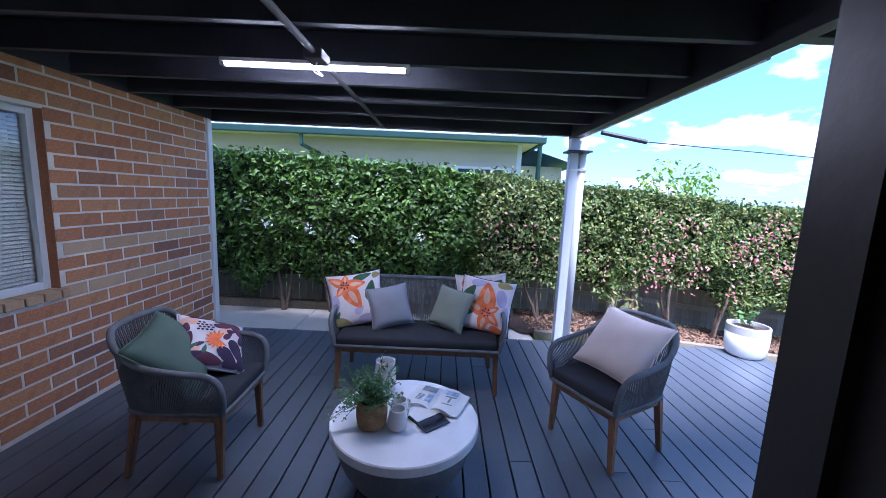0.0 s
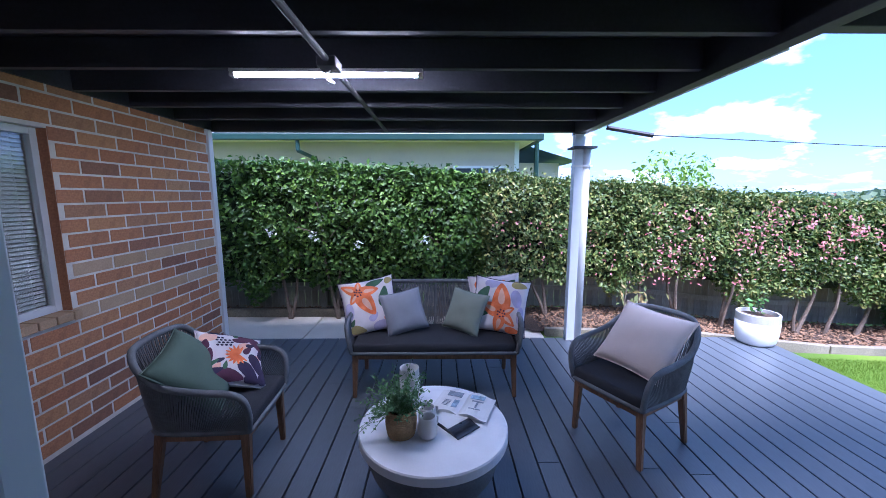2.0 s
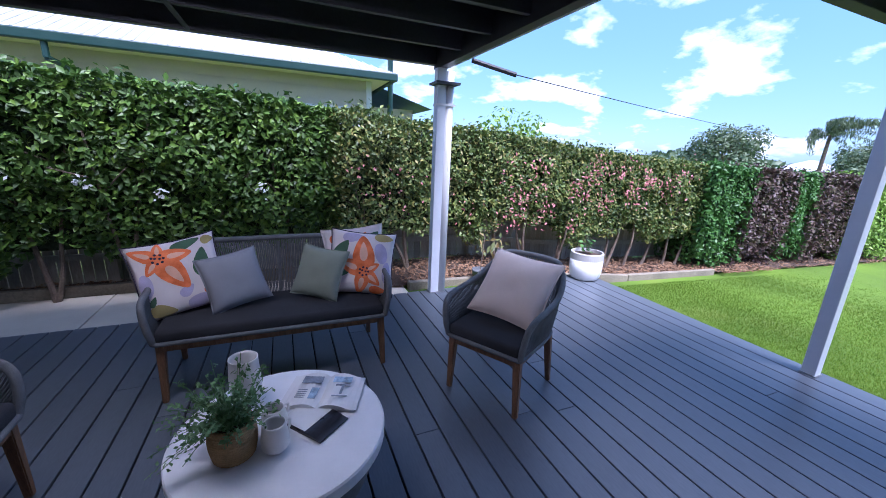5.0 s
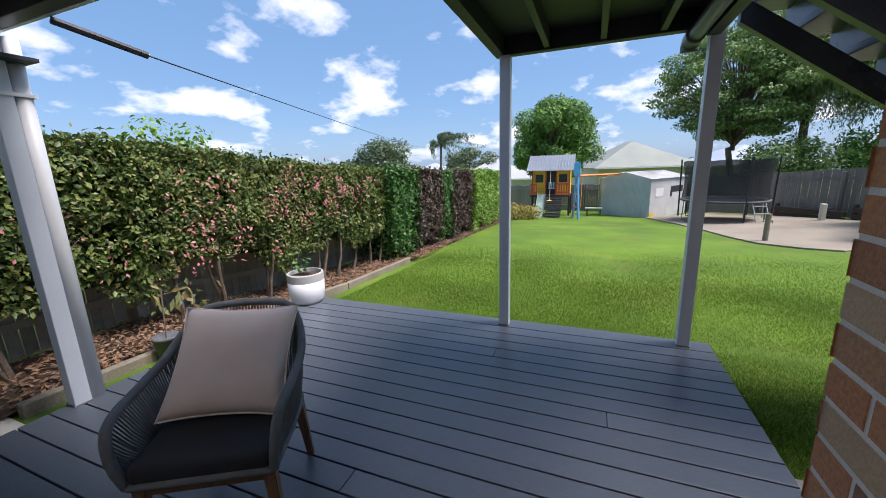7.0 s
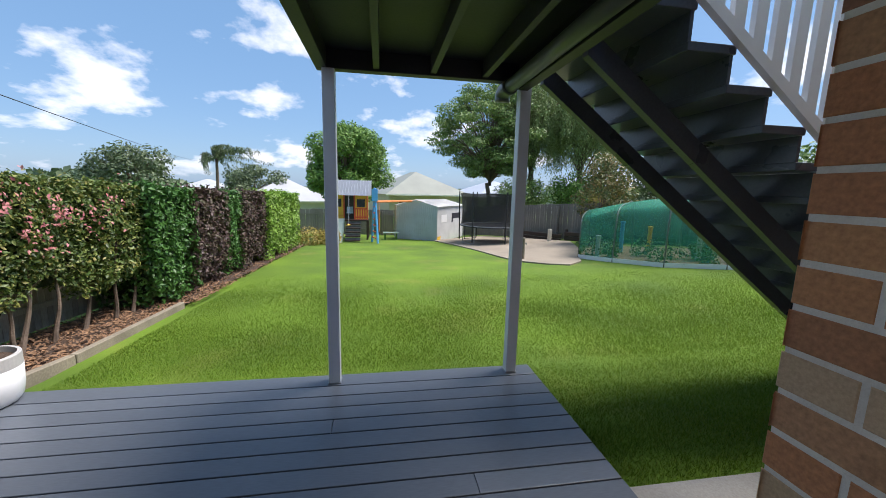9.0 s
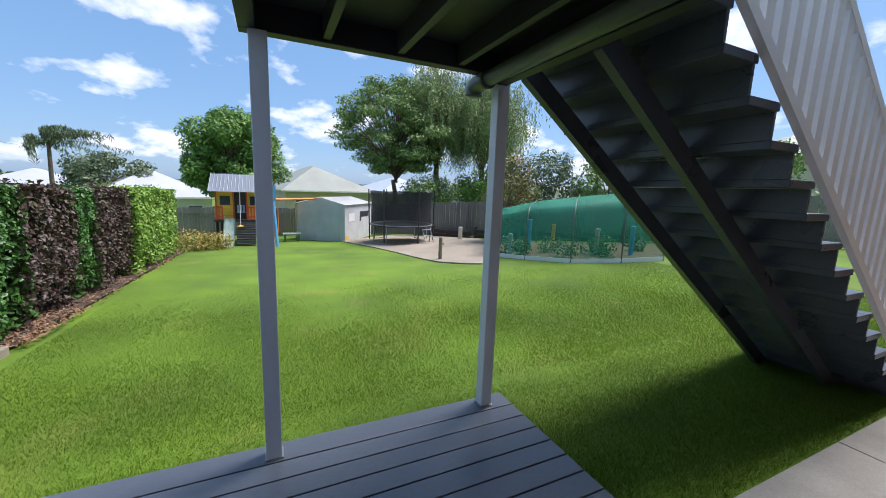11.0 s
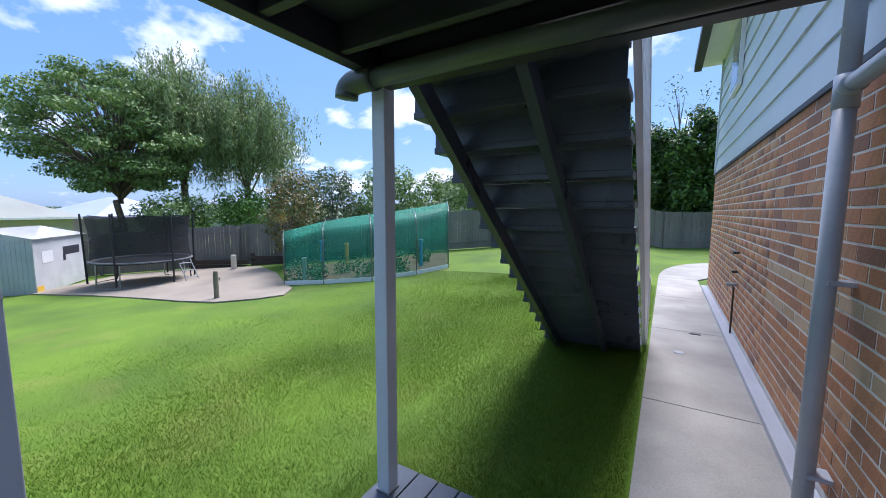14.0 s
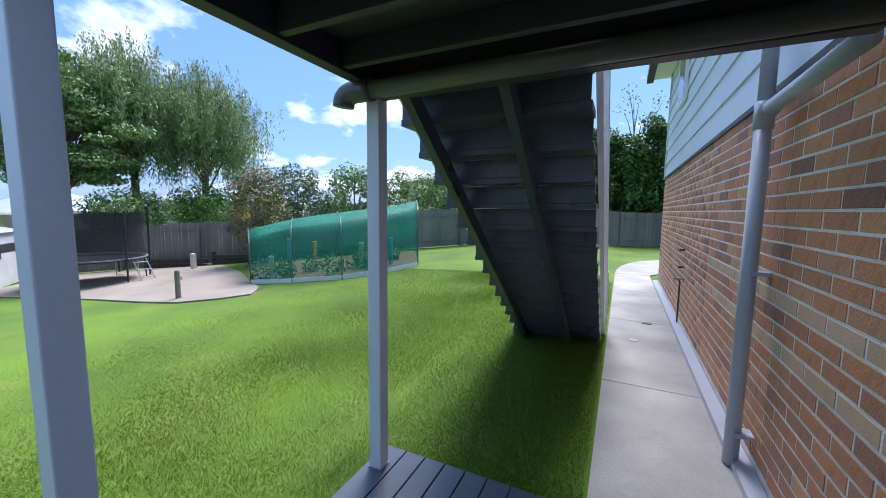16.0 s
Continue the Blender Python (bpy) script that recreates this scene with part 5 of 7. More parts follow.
# ---- fences, hedge and garden ----
def fence_run(name, p, q, height, label, pitch=0.105, parts=True, near=None, wood=M_TIMBER):
    """A paling fence from p to q (plan), its foot on the ground."""
    f = thing(name, pose(0, 0, 0), label, "fence")
    p, q = Vector(p), Vector(q)
    d = (q - p)
    n = int(d.length / pitch)
    ang = math.degrees(math.atan2(d.y, d.x))
    rng = random.Random(n)
    meshes = []
    for k in range(4):
        bm = boxes((0, -0.008, 0, pitch - 0.006, 0.008, height + 0.012 * k), bevel=0.002)
        me = bpy.data.meshes.new("paling")
        bm.to_mesh(me)
        bm.free()
        me.materials.append(wood)
        meshes.append(me)
    verts, faces = [], []
    for k in range(n):
        a = p + d * (k / n)
        m = pose(a.x, a.y, ground_z(a.x, a.y) + 0.03, 0, rng.uniform(-0.4, 0.4), ang)
        me = meshes[rng.randrange(4)]
        if parts and (near is None or near[0] < a.x < near[1]):
            ob = new("paling", me)
            ob.matrix_basis = m
            ob.parent = f
        else:
            o = len(verts)
            verts += [tuple(m @ v.co) for v in me.vertices]
            faces += [[o + i for i in pl.vertices] for pl in me.polygons]
    if verts:
        me = bpy.data.meshes.new("palings_rest")
        me.from_pydata(verts, [], faces)
        me.materials.append(wood)
        ob = new("palings_rest", me)
        ob.parent = f
        tagged(ob, kind="stuff")
    side = Vector((d.y, -d.x)).normalized() * 0.03
    for h in (0.35, height - 0.25):
        bm = bmesh.new()
        pts = []
        for k in range(0, 21):
            a = p + d * (k / 20) + side
            pts.append((a.x, a.y, ground_z(a.x, a.y) + h))
        rings = [[bm.verts.new((a[0] - side.x * 0.6 * s, a[1] - side.y * 0.6 * s, a[2] + dz)) for s, dz in ((1, -0.035), (-1, -0.035), (-1, 0.035), (1, 0.035))] for a in pts]
        for a, b in zip(rings, rings[1:]):
            for j in range(4):
                bm.faces.new((a[j], b[j], b[(j + 1) % 4], a[(j + 1) % 4]))
        bmesh.ops.recalc_face_normals(bm, faces=bm.faces[:])
        part("rail", bm, wood, f)
    for k in range(0, n, 22):
        a = p + d * (k / n) + side * 2.4
        part("post", boxes((a.x - 0.05, a.y - 0.05, ground_z(a.x, a.y) - 0.1, a.x + 0.05, a.y + 0.05, ground_z(a.x, a.y) + height - 0.05), bevel=0.005), wood, f)
    return f


def hedge_top(x):
    pts = ((-9, 2.42), (-1, 2.06), (3, 1.80), (5.4, 1.58), (9, 1.45), (17, 1.30))
    for (a, za), (b, zb) in zip(pts, pts[1:]):
        if x <= b:
            return za + (zb - za) * (x - a) / (b - a)
    return pts[-1][1]


def hedge(x0, x1, y_front, gap, material, size, density, label, seed, trunks=(), extra=None, bulge=0.10, y_back=5.68):
    """A stretch of clipped hedge: leaves over its front, top and ends, twigs and a solid core coloured as inner shade.
    """
    h = thing("hedge_shrub", pose(0, 0, 0), label, "hedge", "boundary hedge")
    rng = np.random.default_rng(seed)
    L = x1 - x0
    nf = int(L * 1.8 * density)
    x = rng.uniform(x0, x1, nf)
    top = np.array([hedge_top(a) for a in x])
    gz = np.array([ground_z(a, 4.8) for a in x])
    low = gz + gap + 0.16 * np.sin(x * 3.1 + seed) + 0.10 * np.sin(x * 7.3)
    f = rng.uniform(0, 1, nf) ** 0.9
    z = low + (top - low) * f
    lump = np.array([noise.noise(Vector((a * 1.6, b * 1.6, seed))) + 0.6 * noise.noise(Vector((a * 4.5, b * 4.5, seed + 7))) for a, b in zip(x, z)])
    y = y_front - bulge * lump + rng.uniform(0, 1, nf) ** 2.2 * 0.30 + 0.12 * (1 - f) ** 3 + 0.10 * f ** 8
    keep = (lump > -0.42) | (rng.uniform(0, 1, nf) < 0.5)
    front = np.stack([x, y, z], 1)[keep]
    nfr = np.tile([0, -1.0, 0.55], (len(front), 1))
    nt_ = int(L * (y_back - y_front) * density * 0.9)
    x = rng.uniform(x0, x1, nt_)
    y = rng.uniform(y_front, y_back, nt_)
    lump = np.array([noise.noise(Vector((a * 2.2, b * 2.2, seed + 3))) for a, b in zip(x, y)])
    z = np.array([hedge_top(a) for a in x]) + 0.07 * lump - rng.uniform(0, 1, nt_) ** 2 * 0.18 + 0.02
    topc = np.stack([x, y, z], 1)
    sprig = rng.uniform(0, 1, nt_) < 0.06
    topc[sprig, 2] += rng.uniform(0.02, 0.11, sprig.sum())
    c, nn = np.concatenate([front, topc]), np.concatenate([nfr, np.tile([0, 0, 1.0], (nt_, 1))])
    ne = int(1.8 * (y_back - y_front) * density * 0.5)
    for xe, sx in ((x0, -1), (x1, 1)):
        ye = rng.uniform(y_front, y_back, ne)
        ze = ground_z(xe, 4.8) + gap + (hedge_top(xe) - ground_z(xe, 4.8) - gap) * rng.uniform(0, 1, ne)
        c = np.concatenate([c, np.stack([xe + sx * rng.uniform(-0.05, 0.08, ne), ye, ze], 1)])
        nn = np.concatenate([nn, np.tile([sx, 0, 0.4], (ne, 1))])
    leaf_cloud("foliage", c, nn, size, material, h, seed, 0.52, droop=0.4, jitter=0.75)
    if extra is not None:
        emat, count, spots, esize = extra
        pts = []
        for k in range(count):
            s = spots[int(rng.integers(len(spots)))]
            q = rng.normal(0, 1, 2) * s[2]
            pts.append([s[0] + q[0], y_front - 0.13 + rng.uniform(-0.04, 0.10), s[1] + q[1]])
        tagged(leaf_cloud("new_growth", np.array(pts), np.tile([0, -1.0, 0.5], (count, 1)), esize, emat, h, seed + 50, 0.5, jitter=0.7), kind="stuff")
    # solid inner mass, its near-black colour standing in for shade between the leaves
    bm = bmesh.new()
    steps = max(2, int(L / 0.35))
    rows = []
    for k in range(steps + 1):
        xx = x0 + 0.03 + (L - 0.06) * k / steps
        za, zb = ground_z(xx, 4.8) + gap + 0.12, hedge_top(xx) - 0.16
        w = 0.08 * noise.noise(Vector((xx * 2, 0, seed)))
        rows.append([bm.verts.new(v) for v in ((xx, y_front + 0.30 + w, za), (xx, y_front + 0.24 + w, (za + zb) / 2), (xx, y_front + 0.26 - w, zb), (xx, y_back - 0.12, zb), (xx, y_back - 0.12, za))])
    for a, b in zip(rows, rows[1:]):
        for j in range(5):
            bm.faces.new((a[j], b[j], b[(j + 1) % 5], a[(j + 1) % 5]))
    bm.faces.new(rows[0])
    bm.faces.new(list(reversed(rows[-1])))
    part("shade_core", bm, M_HEDGE_SHADE, h, "solid near-black core painted as inner shade")
    for tx in trunks:
        bm = bmesh.new()
        gzx = ground_z(tx, 4.8)
        r = random.Random(int(tx * 100))
        y = y_front + 0.22
        a = Vector((tx, y, gzx - 0.03))
        for j in range(r.choice((1, 2, 2))):
            tip = Vector((tx + r.uniform(-0.35, 0.35), y + r.uniform(-0.15, 0.1), hedge_top(tx) - r.uniform(0.25, 0.7)))
            mid = a.lerp(tip, 0.45) + Vector((r.uniform(-0.10, 0.10), r.uniform(-0.08, 0.02), 0))
            tube(bm, smooth_path((a, a.lerp(mid, 0.4) + Vector((r.uniform(-0.03, 0.03), 0, 0)), mid, tip), 4), 0.034 - 0.006 * j, 7, r2=0.010)
            for _ in range(3):
                s = mid.lerp(tip, r.uniform(0, 0.7))
                tube(bm, (s, s + Vector((r.uniform(-0.3, 0.3), r.uniform(-0.2, -0.05), r.uniform(0.1, 0.35)))), 0.010, 5, r2=0.004)
        part("trunk", bm, M_BARK, h, "thin grey-brown trunk")
    return h


# the hedge's inner shade, put into the colour of its solid core
M_HEDGE_SHADE = mat("inner_hedge_shade", (0.015, 0.028, 0.010), 0.95, var=0.4, scale=5, fine=30, bump=0.8, dist=0.03)


def make_hedge():
    hedge(-9.0, -2.9, 5.10, 0.45, M_LEAF_DARK, 0.085, 900, "dark glossy green clipped hedge by the side path", 1, (-7.5, -6.2, -4.9, -3.7))
    hedge(-2.9, 0.35, 5.05, 0.42, M_LEAF_DARK, 0.082, 1750, "dark glossy green clipped hedge beside the side path", 2, (-2.4, -1.7, -0.9, -0.2), (M_FLOWER, 60, ((-2.5, 1.2, 0.03), (-1.9, 1.15, 0.03), (-1.3, 1.05, 0.03), (-0.4, 1.1, 0.04)), 0.045))
    hedge(0.35, 2.3, 5.05, 0.50, M_LEAF_MIX, 0.062, 2400, "mixed green hedge with some rusty leaves", 3, (0.8, 1.35, 1.9), (M_LEAF_RED, 70, ((0.6, 1.2, 0.14), (0.95, 1.05, 0.18), (1.5, 0.95, 0.2), (2.1, 0.9, 0.2)), 0.045))
    tip_rng = random.Random(12)
    spots = [(tip_rng.gauss(5.0, 0.55), tip_rng.gauss(1.05, 0.22), tip_rng.uniform(0.04, 0.16)) for k in range(20)] + [(tip_rng.uniform(2.6, 6.0), tip_rng.uniform(0.3, 1.5), 0.10) for k in range(16)]
    hedge(2.3, 6.1, 4.98, 0.62, M_LEAF_MIX, 0.058, 2700, "mixed dark green hedge with pink-red new leaves", 4, (2.7, 3.2, 3.9, 4.4, 5.0, 5.45, 5.9), (M_LEAF_RED, 620, spots, 0.05))
    hedge(6.1, 6.9, 4.92, 0.62, M_LEAF_MIX, 0.068, 1700, "dark green clipped shrub with a thin trunk", 5, (6.4, 6.75))
    hedge(6.9, 8.1, 4.72, 0.12, M_LEAF_MID, 0.085, 1400, "bright mid-green clipped shrub reaching the ground", 6)
    hedge(8.1, 9.6, 4.72, 0.14, M_LEAF_PURPLE, 0.085, 1300, "dark purple-leaved clipped shrub", 7)
    hedge(9.6, 10.5, 4.74, 0.12, M_LEAF_MID, 0.085, 1200, "narrow green clipped shrub between purple ones", 8)
    hedge(10.5, 12.3, 4.72, 0.14, M_LEAF_PURPLE, 0.09, 1000, "purple-leaved clipped shrub beside the lime one", 9)
    hedge(12.35, 16.3, 4.58, 0.08, M_LEAF_LIME, 0.095, 850, "bright lime-green clipped shrub at the hedge's end", 10, y_back=5.9)
    fence_run("paling_fence", (-9.0, 5.75), (17.0, 5.95), 1.25, "weathered grey timber paling fence behind the hedge", near=(-2, 9.5))


def crown(rng, blobs, density, shell=0.55):
    """Points spread through clumps (x, y, z, rx, ry, rz), denser towards their outsides."""
    c, n = [], []
    for x, y, z, rx, ry, rz in blobs:
        k = int(density * (rx * ry + ry * rz + rx * rz))
        d = rng.normal(size=(k, 3))
        d /= np.linalg.norm(d, axis=1, keepdims=True)
        r = 1 - shell * rng.uniform(0, 1, (k, 1)) ** 1.6 + rng.normal(0, 0.07, (k, 1))
        c.append(np.array([x, y, z]) + d * r * np.array([rx, ry, rz]))
        nn = d.copy()
        nn[:, 2] += 0.5
        n.append(nn)
    return np.concatenate(c), np.concatenate(n)


def tree(name, x, y, z0, height, spread, material, seed, label, clumps=16, leaf=0.22, density=34, trunk_r=0.25, flat=0.75, low=0.35, droop=0.2, category="tree", clump=1.0):
    t = thing(name, pose(x, y, z0), label, category)
    rng = np.random.default_rng(seed)
    r = random.Random(seed)
    bm = bmesh.new()
    fork = height * low
    tube(bm, smooth_path(((0, 0, -0.2), (r.uniform(-0.1, 0.1), r.uniform(-0.1, 0.1), fork * 0.5), (r.uniform(-0.3, 0.3), r.uniform(-0.3, 0.3), fork)), 4), trunk_r, 9, r2=trunk_r * 0.7)
    blobs = []
    zc, rz = height * (1 + low) / 2, height * (1 - low) / 2
    for k in range(clumps):
        a = k * 2.399 + r.uniform(-0.4, 0.4)
        u = -0.92 + 1.84 * (k + 0.5) / clumps
        ring = math.sqrt(1 - u * u) * r.uniform(0.45, 0.95)
        s = spread * clump * r.uniform(0.22, 0.40)
        p = Vector((spread * 0.80 * ring * math.cos(a), spread * 0.80 * ring * math.sin(a), zc + (rz - s * flat * 0.8) * u * r.uniform(0.9, 1.02)))
        blobs.append((p.x, p.y, p.z, s, s, s * flat))
        base = Vector((0, 0, min(p.z, fork + (p.z - fork) * r.uniform(0.0, 0.45))))
        if base.z < fork:
            base.z = fork * r.uniform(0.8, 1.0)
        mid = base.lerp(p, 0.55) + Vector((0, 0, height * 0.04))
        tube(bm, smooth_path((base, mid, p), 4), trunk_r * 0.36, 6, r2=trunk_r * 0.06)
    tube(bm, smooth_path(((0, 0, fork * 0.95), (0.2, -0.1, height * 0.6), (0, 0.1, height * 0.85)), 4), trunk_r * 0.65, 7, r2=trunk_r * 0.1)
    part("trunk", bm, M_BARK, t, "grey-brown trunk and limbs", smooth=True)
    c, n = crown(rng, blobs, density / max(0.12, leaf) ** 1.0)
    leaf_cloud("crown", c, n, leaf, material, t, seed, 0.55, droop=droop, jitter=0.6)
    return t


def willow(x, y, z0, height, spread, material, seed, label, density=1.0):
    """A tree of weeping strands hung from arching limbs."""
    t = thing("weeping_tree", pose(x, y, z0), label, "tree")
    rng = np.random.default_rng(seed)
    r = random.Random(seed)
    bm = bmesh.new()
    tube(bm, smooth_path(((0, 0, -0.2), (0.15, 0, height * 0.25), (0, 0.1, height * 0.5)), 4), 0.3, 8, r2=0.16)
    cen = []
    for k in range(26):
        a = k * 2.399
        f = ((k + 0.5) / 26) ** 0.5
        tip = Vector((spread * f * math.cos(a), spread * f * math.sin(a), height * (0.96 - 0.35 * f * f * r.uniform(0.6, 1.2))))
        base = Vector((0, 0, height * r.uniform(0.3, 0.5)))
        tube(bm, smooth_path((base, base.lerp(tip, 0.5) + Vector((0, 0, height * 0.08)), tip), 4), 0.07, 5, r2=0.012)
        for s in range(int(52 * density)):
            st = base.lerp(tip, r.uniform(0.45, 1.05)) + Vector((r.gauss(0, 0.4), r.gauss(0, 0.4), r.uniform(0, 0.35)))
            ln = r.uniform(0.5, 0.26 * height)
            m = int(14 + 8 * ln)
            tt = np.linspace(0, 1, m)[:, None]
            drift = np.array([[r.gauss(0, 0.15), r.gauss(0, 0.15), -ln]])
            cen.append(np.array(st) + tt * drift + rng.normal(0, 0.09, (m, 3)))
    part("trunk", bm, M_BARK, t, "grey trunk and limbs", smooth=True)
    c = np.concatenate(cen)
    n = rng.normal(size=c.shape)
    leaf_cloud("crown", c, n, 0.20, material, t, seed, 0.32, droop=2.0, jitter=0.3)
    return t


def palm(x, y, z0, height, seed, label):
    t = thing("palm_tree", pose(x, y, z0), label, "palm tree")
    r = random.Random(seed)
    bm = bmesh.new()
    tube(bm, smooth_path(((0, 0, -0.2), (0.1, 0, height * 0.5), (0.25, 0, height)), 5), 0.16, 9, r2=0.11)
    part("trunk", bm, M_BARK, t, smooth=True)
    cen, nor = [], []
    bm = bmesh.new()
    for k in range(17):
        a = k * math.tau / 17 + r.uniform(-0.15, 0.15)
        el = r.uniform(0.1, 1.2)
        ln = r.uniform(2.4, 3.2)
        d = Vector((math.cos(a) * math.cos(el), math.sin(a) * math.cos(el), math.sin(el)))
        wind = Vector((0.0, -1.7, 0))
        pts = [Vector((0.25, 0, height)) + d * ln * s + wind * s * s + Vector((0, 0, -1.5 * s * s)) for s in [j / 8 for j in range(9)]]
        tube(bm, pts, 0.02, 4, r2=0.006, cap=False)
        for p, q in zip(pts[1:], pts[2:]):
            for _ in range(16):
                b = p.lerp(q, r.random())
                cen.append(np.array(b) + np.array([r.gauss(0, 0.10), r.gauss(0, 0.10), -abs(r.gauss(0, 0.16))]))
                nor.append([r.gauss(0, 1), r.gauss(0, 1), r.gauss(0, 0.4)])
    part("fronds", bm, M_LEAF_WILLOW, t)
    leaf_cloud("foliage", np.array(cen), np.array(nor), 0.40, M_LEAF_GREY, t, seed, 0.10, droop=2.5, jitter=0.2)


def make_trees():
    tree("fig_tree", 34.0, 4.1, -1.3, 8.6, 4.3, M_LEAF_FIG, 21, "dense round dark green fig tree behind the cubby house", 75, 0.24, 46, 0.30, 0.75, 0.12, clump=0.72)
    tree("acacia_tree", 29.0, -7.0, -1.0, 10.7, 5.7, M_LEAF_TREE, 22, "tall spreading tree with layered green foliage and open limbs", 110, 0.18, 38, 0.22, 0.36, 0.30, clump=0.52)
    willow(28.7, -10.3, -1.0, 12.8, 3.5, M_LEAF_WILLOW, 23, "tall weeping pale green tree behind the fence", 1.1)
    willow(27.2, -13.6, -1.0, 12.2, 3.9, M_LEAF_WILLOW, 24, "broad weeping pale green tree behind the fence", 1.1)
    tree("photinia_shrub", 15.6, -8.3, -0.8, 4.5, 1.6, M_LEAF_RUST, 25, "tall green shrub with rusty leaves at the fence", 16, 0.14, 44, 0.07, 1.0, 0.10, category="shrub")
    tree("garden_tree", 31.0, 19.0, -1.3, 6.0, 3.4, M_LEAF_GREY, 26, "rounded grey-green tree beyond the hedge", 18, 0.24, 36, 0.2, 0.75, 0.15)
    palm(36.5, 15.6, -1.3, 5.2, 27, "windswept palm beyond the hedge")
    tree("garden_tree", 44.0, 15.0, -1.3, 5.4, 4.0, M_LEAF_GREY, 28, "grey-green tree far beyond the hedge", 14, 0.3, 36, 0.2, 0.6, 0.2)
    tree("garden_tree", 7.1, 12.0, -0.4, 3.6, 1.5, M_LEAF_LIME, 29, "feathery light green treetop behind the hedge", 12, 0.16, 16, 0.05, 0.9, 0.35)
    for k, (x, y, h, s, mtl) in enumerate(((17.6, -12.4, 5.0, 2.0, M_LEAF_GREY), (15.6, -14.6, 5.2, 2.2, M_LEAF_TREE), (13.2, -16.2, 4.8, 2.0, M_LEAF_TREE), (10.6, -17.8, 5.4, 2.4, M_LEAF_FIG), (18.6, -10.4, 3.6, 1.3, M_LEAF_GOLD), (26.0, -8.6, 3.6, 2.4, M_LEAF_TREE), (25.4, -12.4, 4.0, 2.6, M_LEAF_FIG))):
        tree("garden_tree", x, y, -0.7, h, s, mtl, 30 + k, "leafy green tree behind the back fence", 14, 0.19, 36, 0.10, 0.9, 0.12)
    for k in range(6):
        x = -2.6 + 1.5 * k
        tree("screening_tree", x, -22.2 + 0.5 * (k % 2) - 0.25 * k * 0, -0.1, 6.6 + 0.5 * (k % 3), 1.5, M_LEAF_DARK, 40 + k, "tall dense dark green screening tree", 40, 0.20, 70, 0.10, 1.3, 0.02)
    tree("bare_tree", 1.6, -25.0, -0.1, 10.2, 2.6, M_LEAF_GREY, 46, "tall thin sparse tree behind the screening trees", 12, 0.16, 4, 0.12, 0.8, 0.4)
    # distant wooded rise
    rng = np.random.default_rng(77)
    n = 14000
    a = rng.uniform(radians(-60), radians(75), n)
    d = rng.uniform(75, 130, n)
    h = 3.6 + 2.4 * np.array([noise.noise(Vector((math.cos(v) * 6, math.sin(v) * 6, 1.0))) for v in a])
    c = np.stack([d * np.cos(a), d * np.sin(a), -2 + rng.uniform(0, 1, n) ** 0.7 * h * 1.2], 1)
    ob = leaf_cloud("far_woods", c, np.tile([-1.0, 0, 0.5], (n, 1)), 1.25, M_LEAF_GREY, None, 78, 0.8)
    tagged(ob, "distant line of grey-green trees on the horizon", "distant trees", kind="stuff")
    # low golden bush by the cubby
    b = thing("golden_bush", pose(17.7, 4.1, ground_z(17.7, 4.1)), "low bush with golden and orange leaves", "bush")
    c, nn = crown(rng, ((0, 0.35, 0.35, 0.7, 0.7, 0.45), (0.2, -0.45, 0.28, 0.6, 0.6, 0.38)), 900)
    c[:, 2] = np.maximum(c[:, 2], 0.02)
    leaf_cloud("foliage", c, nn, 0.10, M_LEAF_GOLD, b, 80, 0.5)


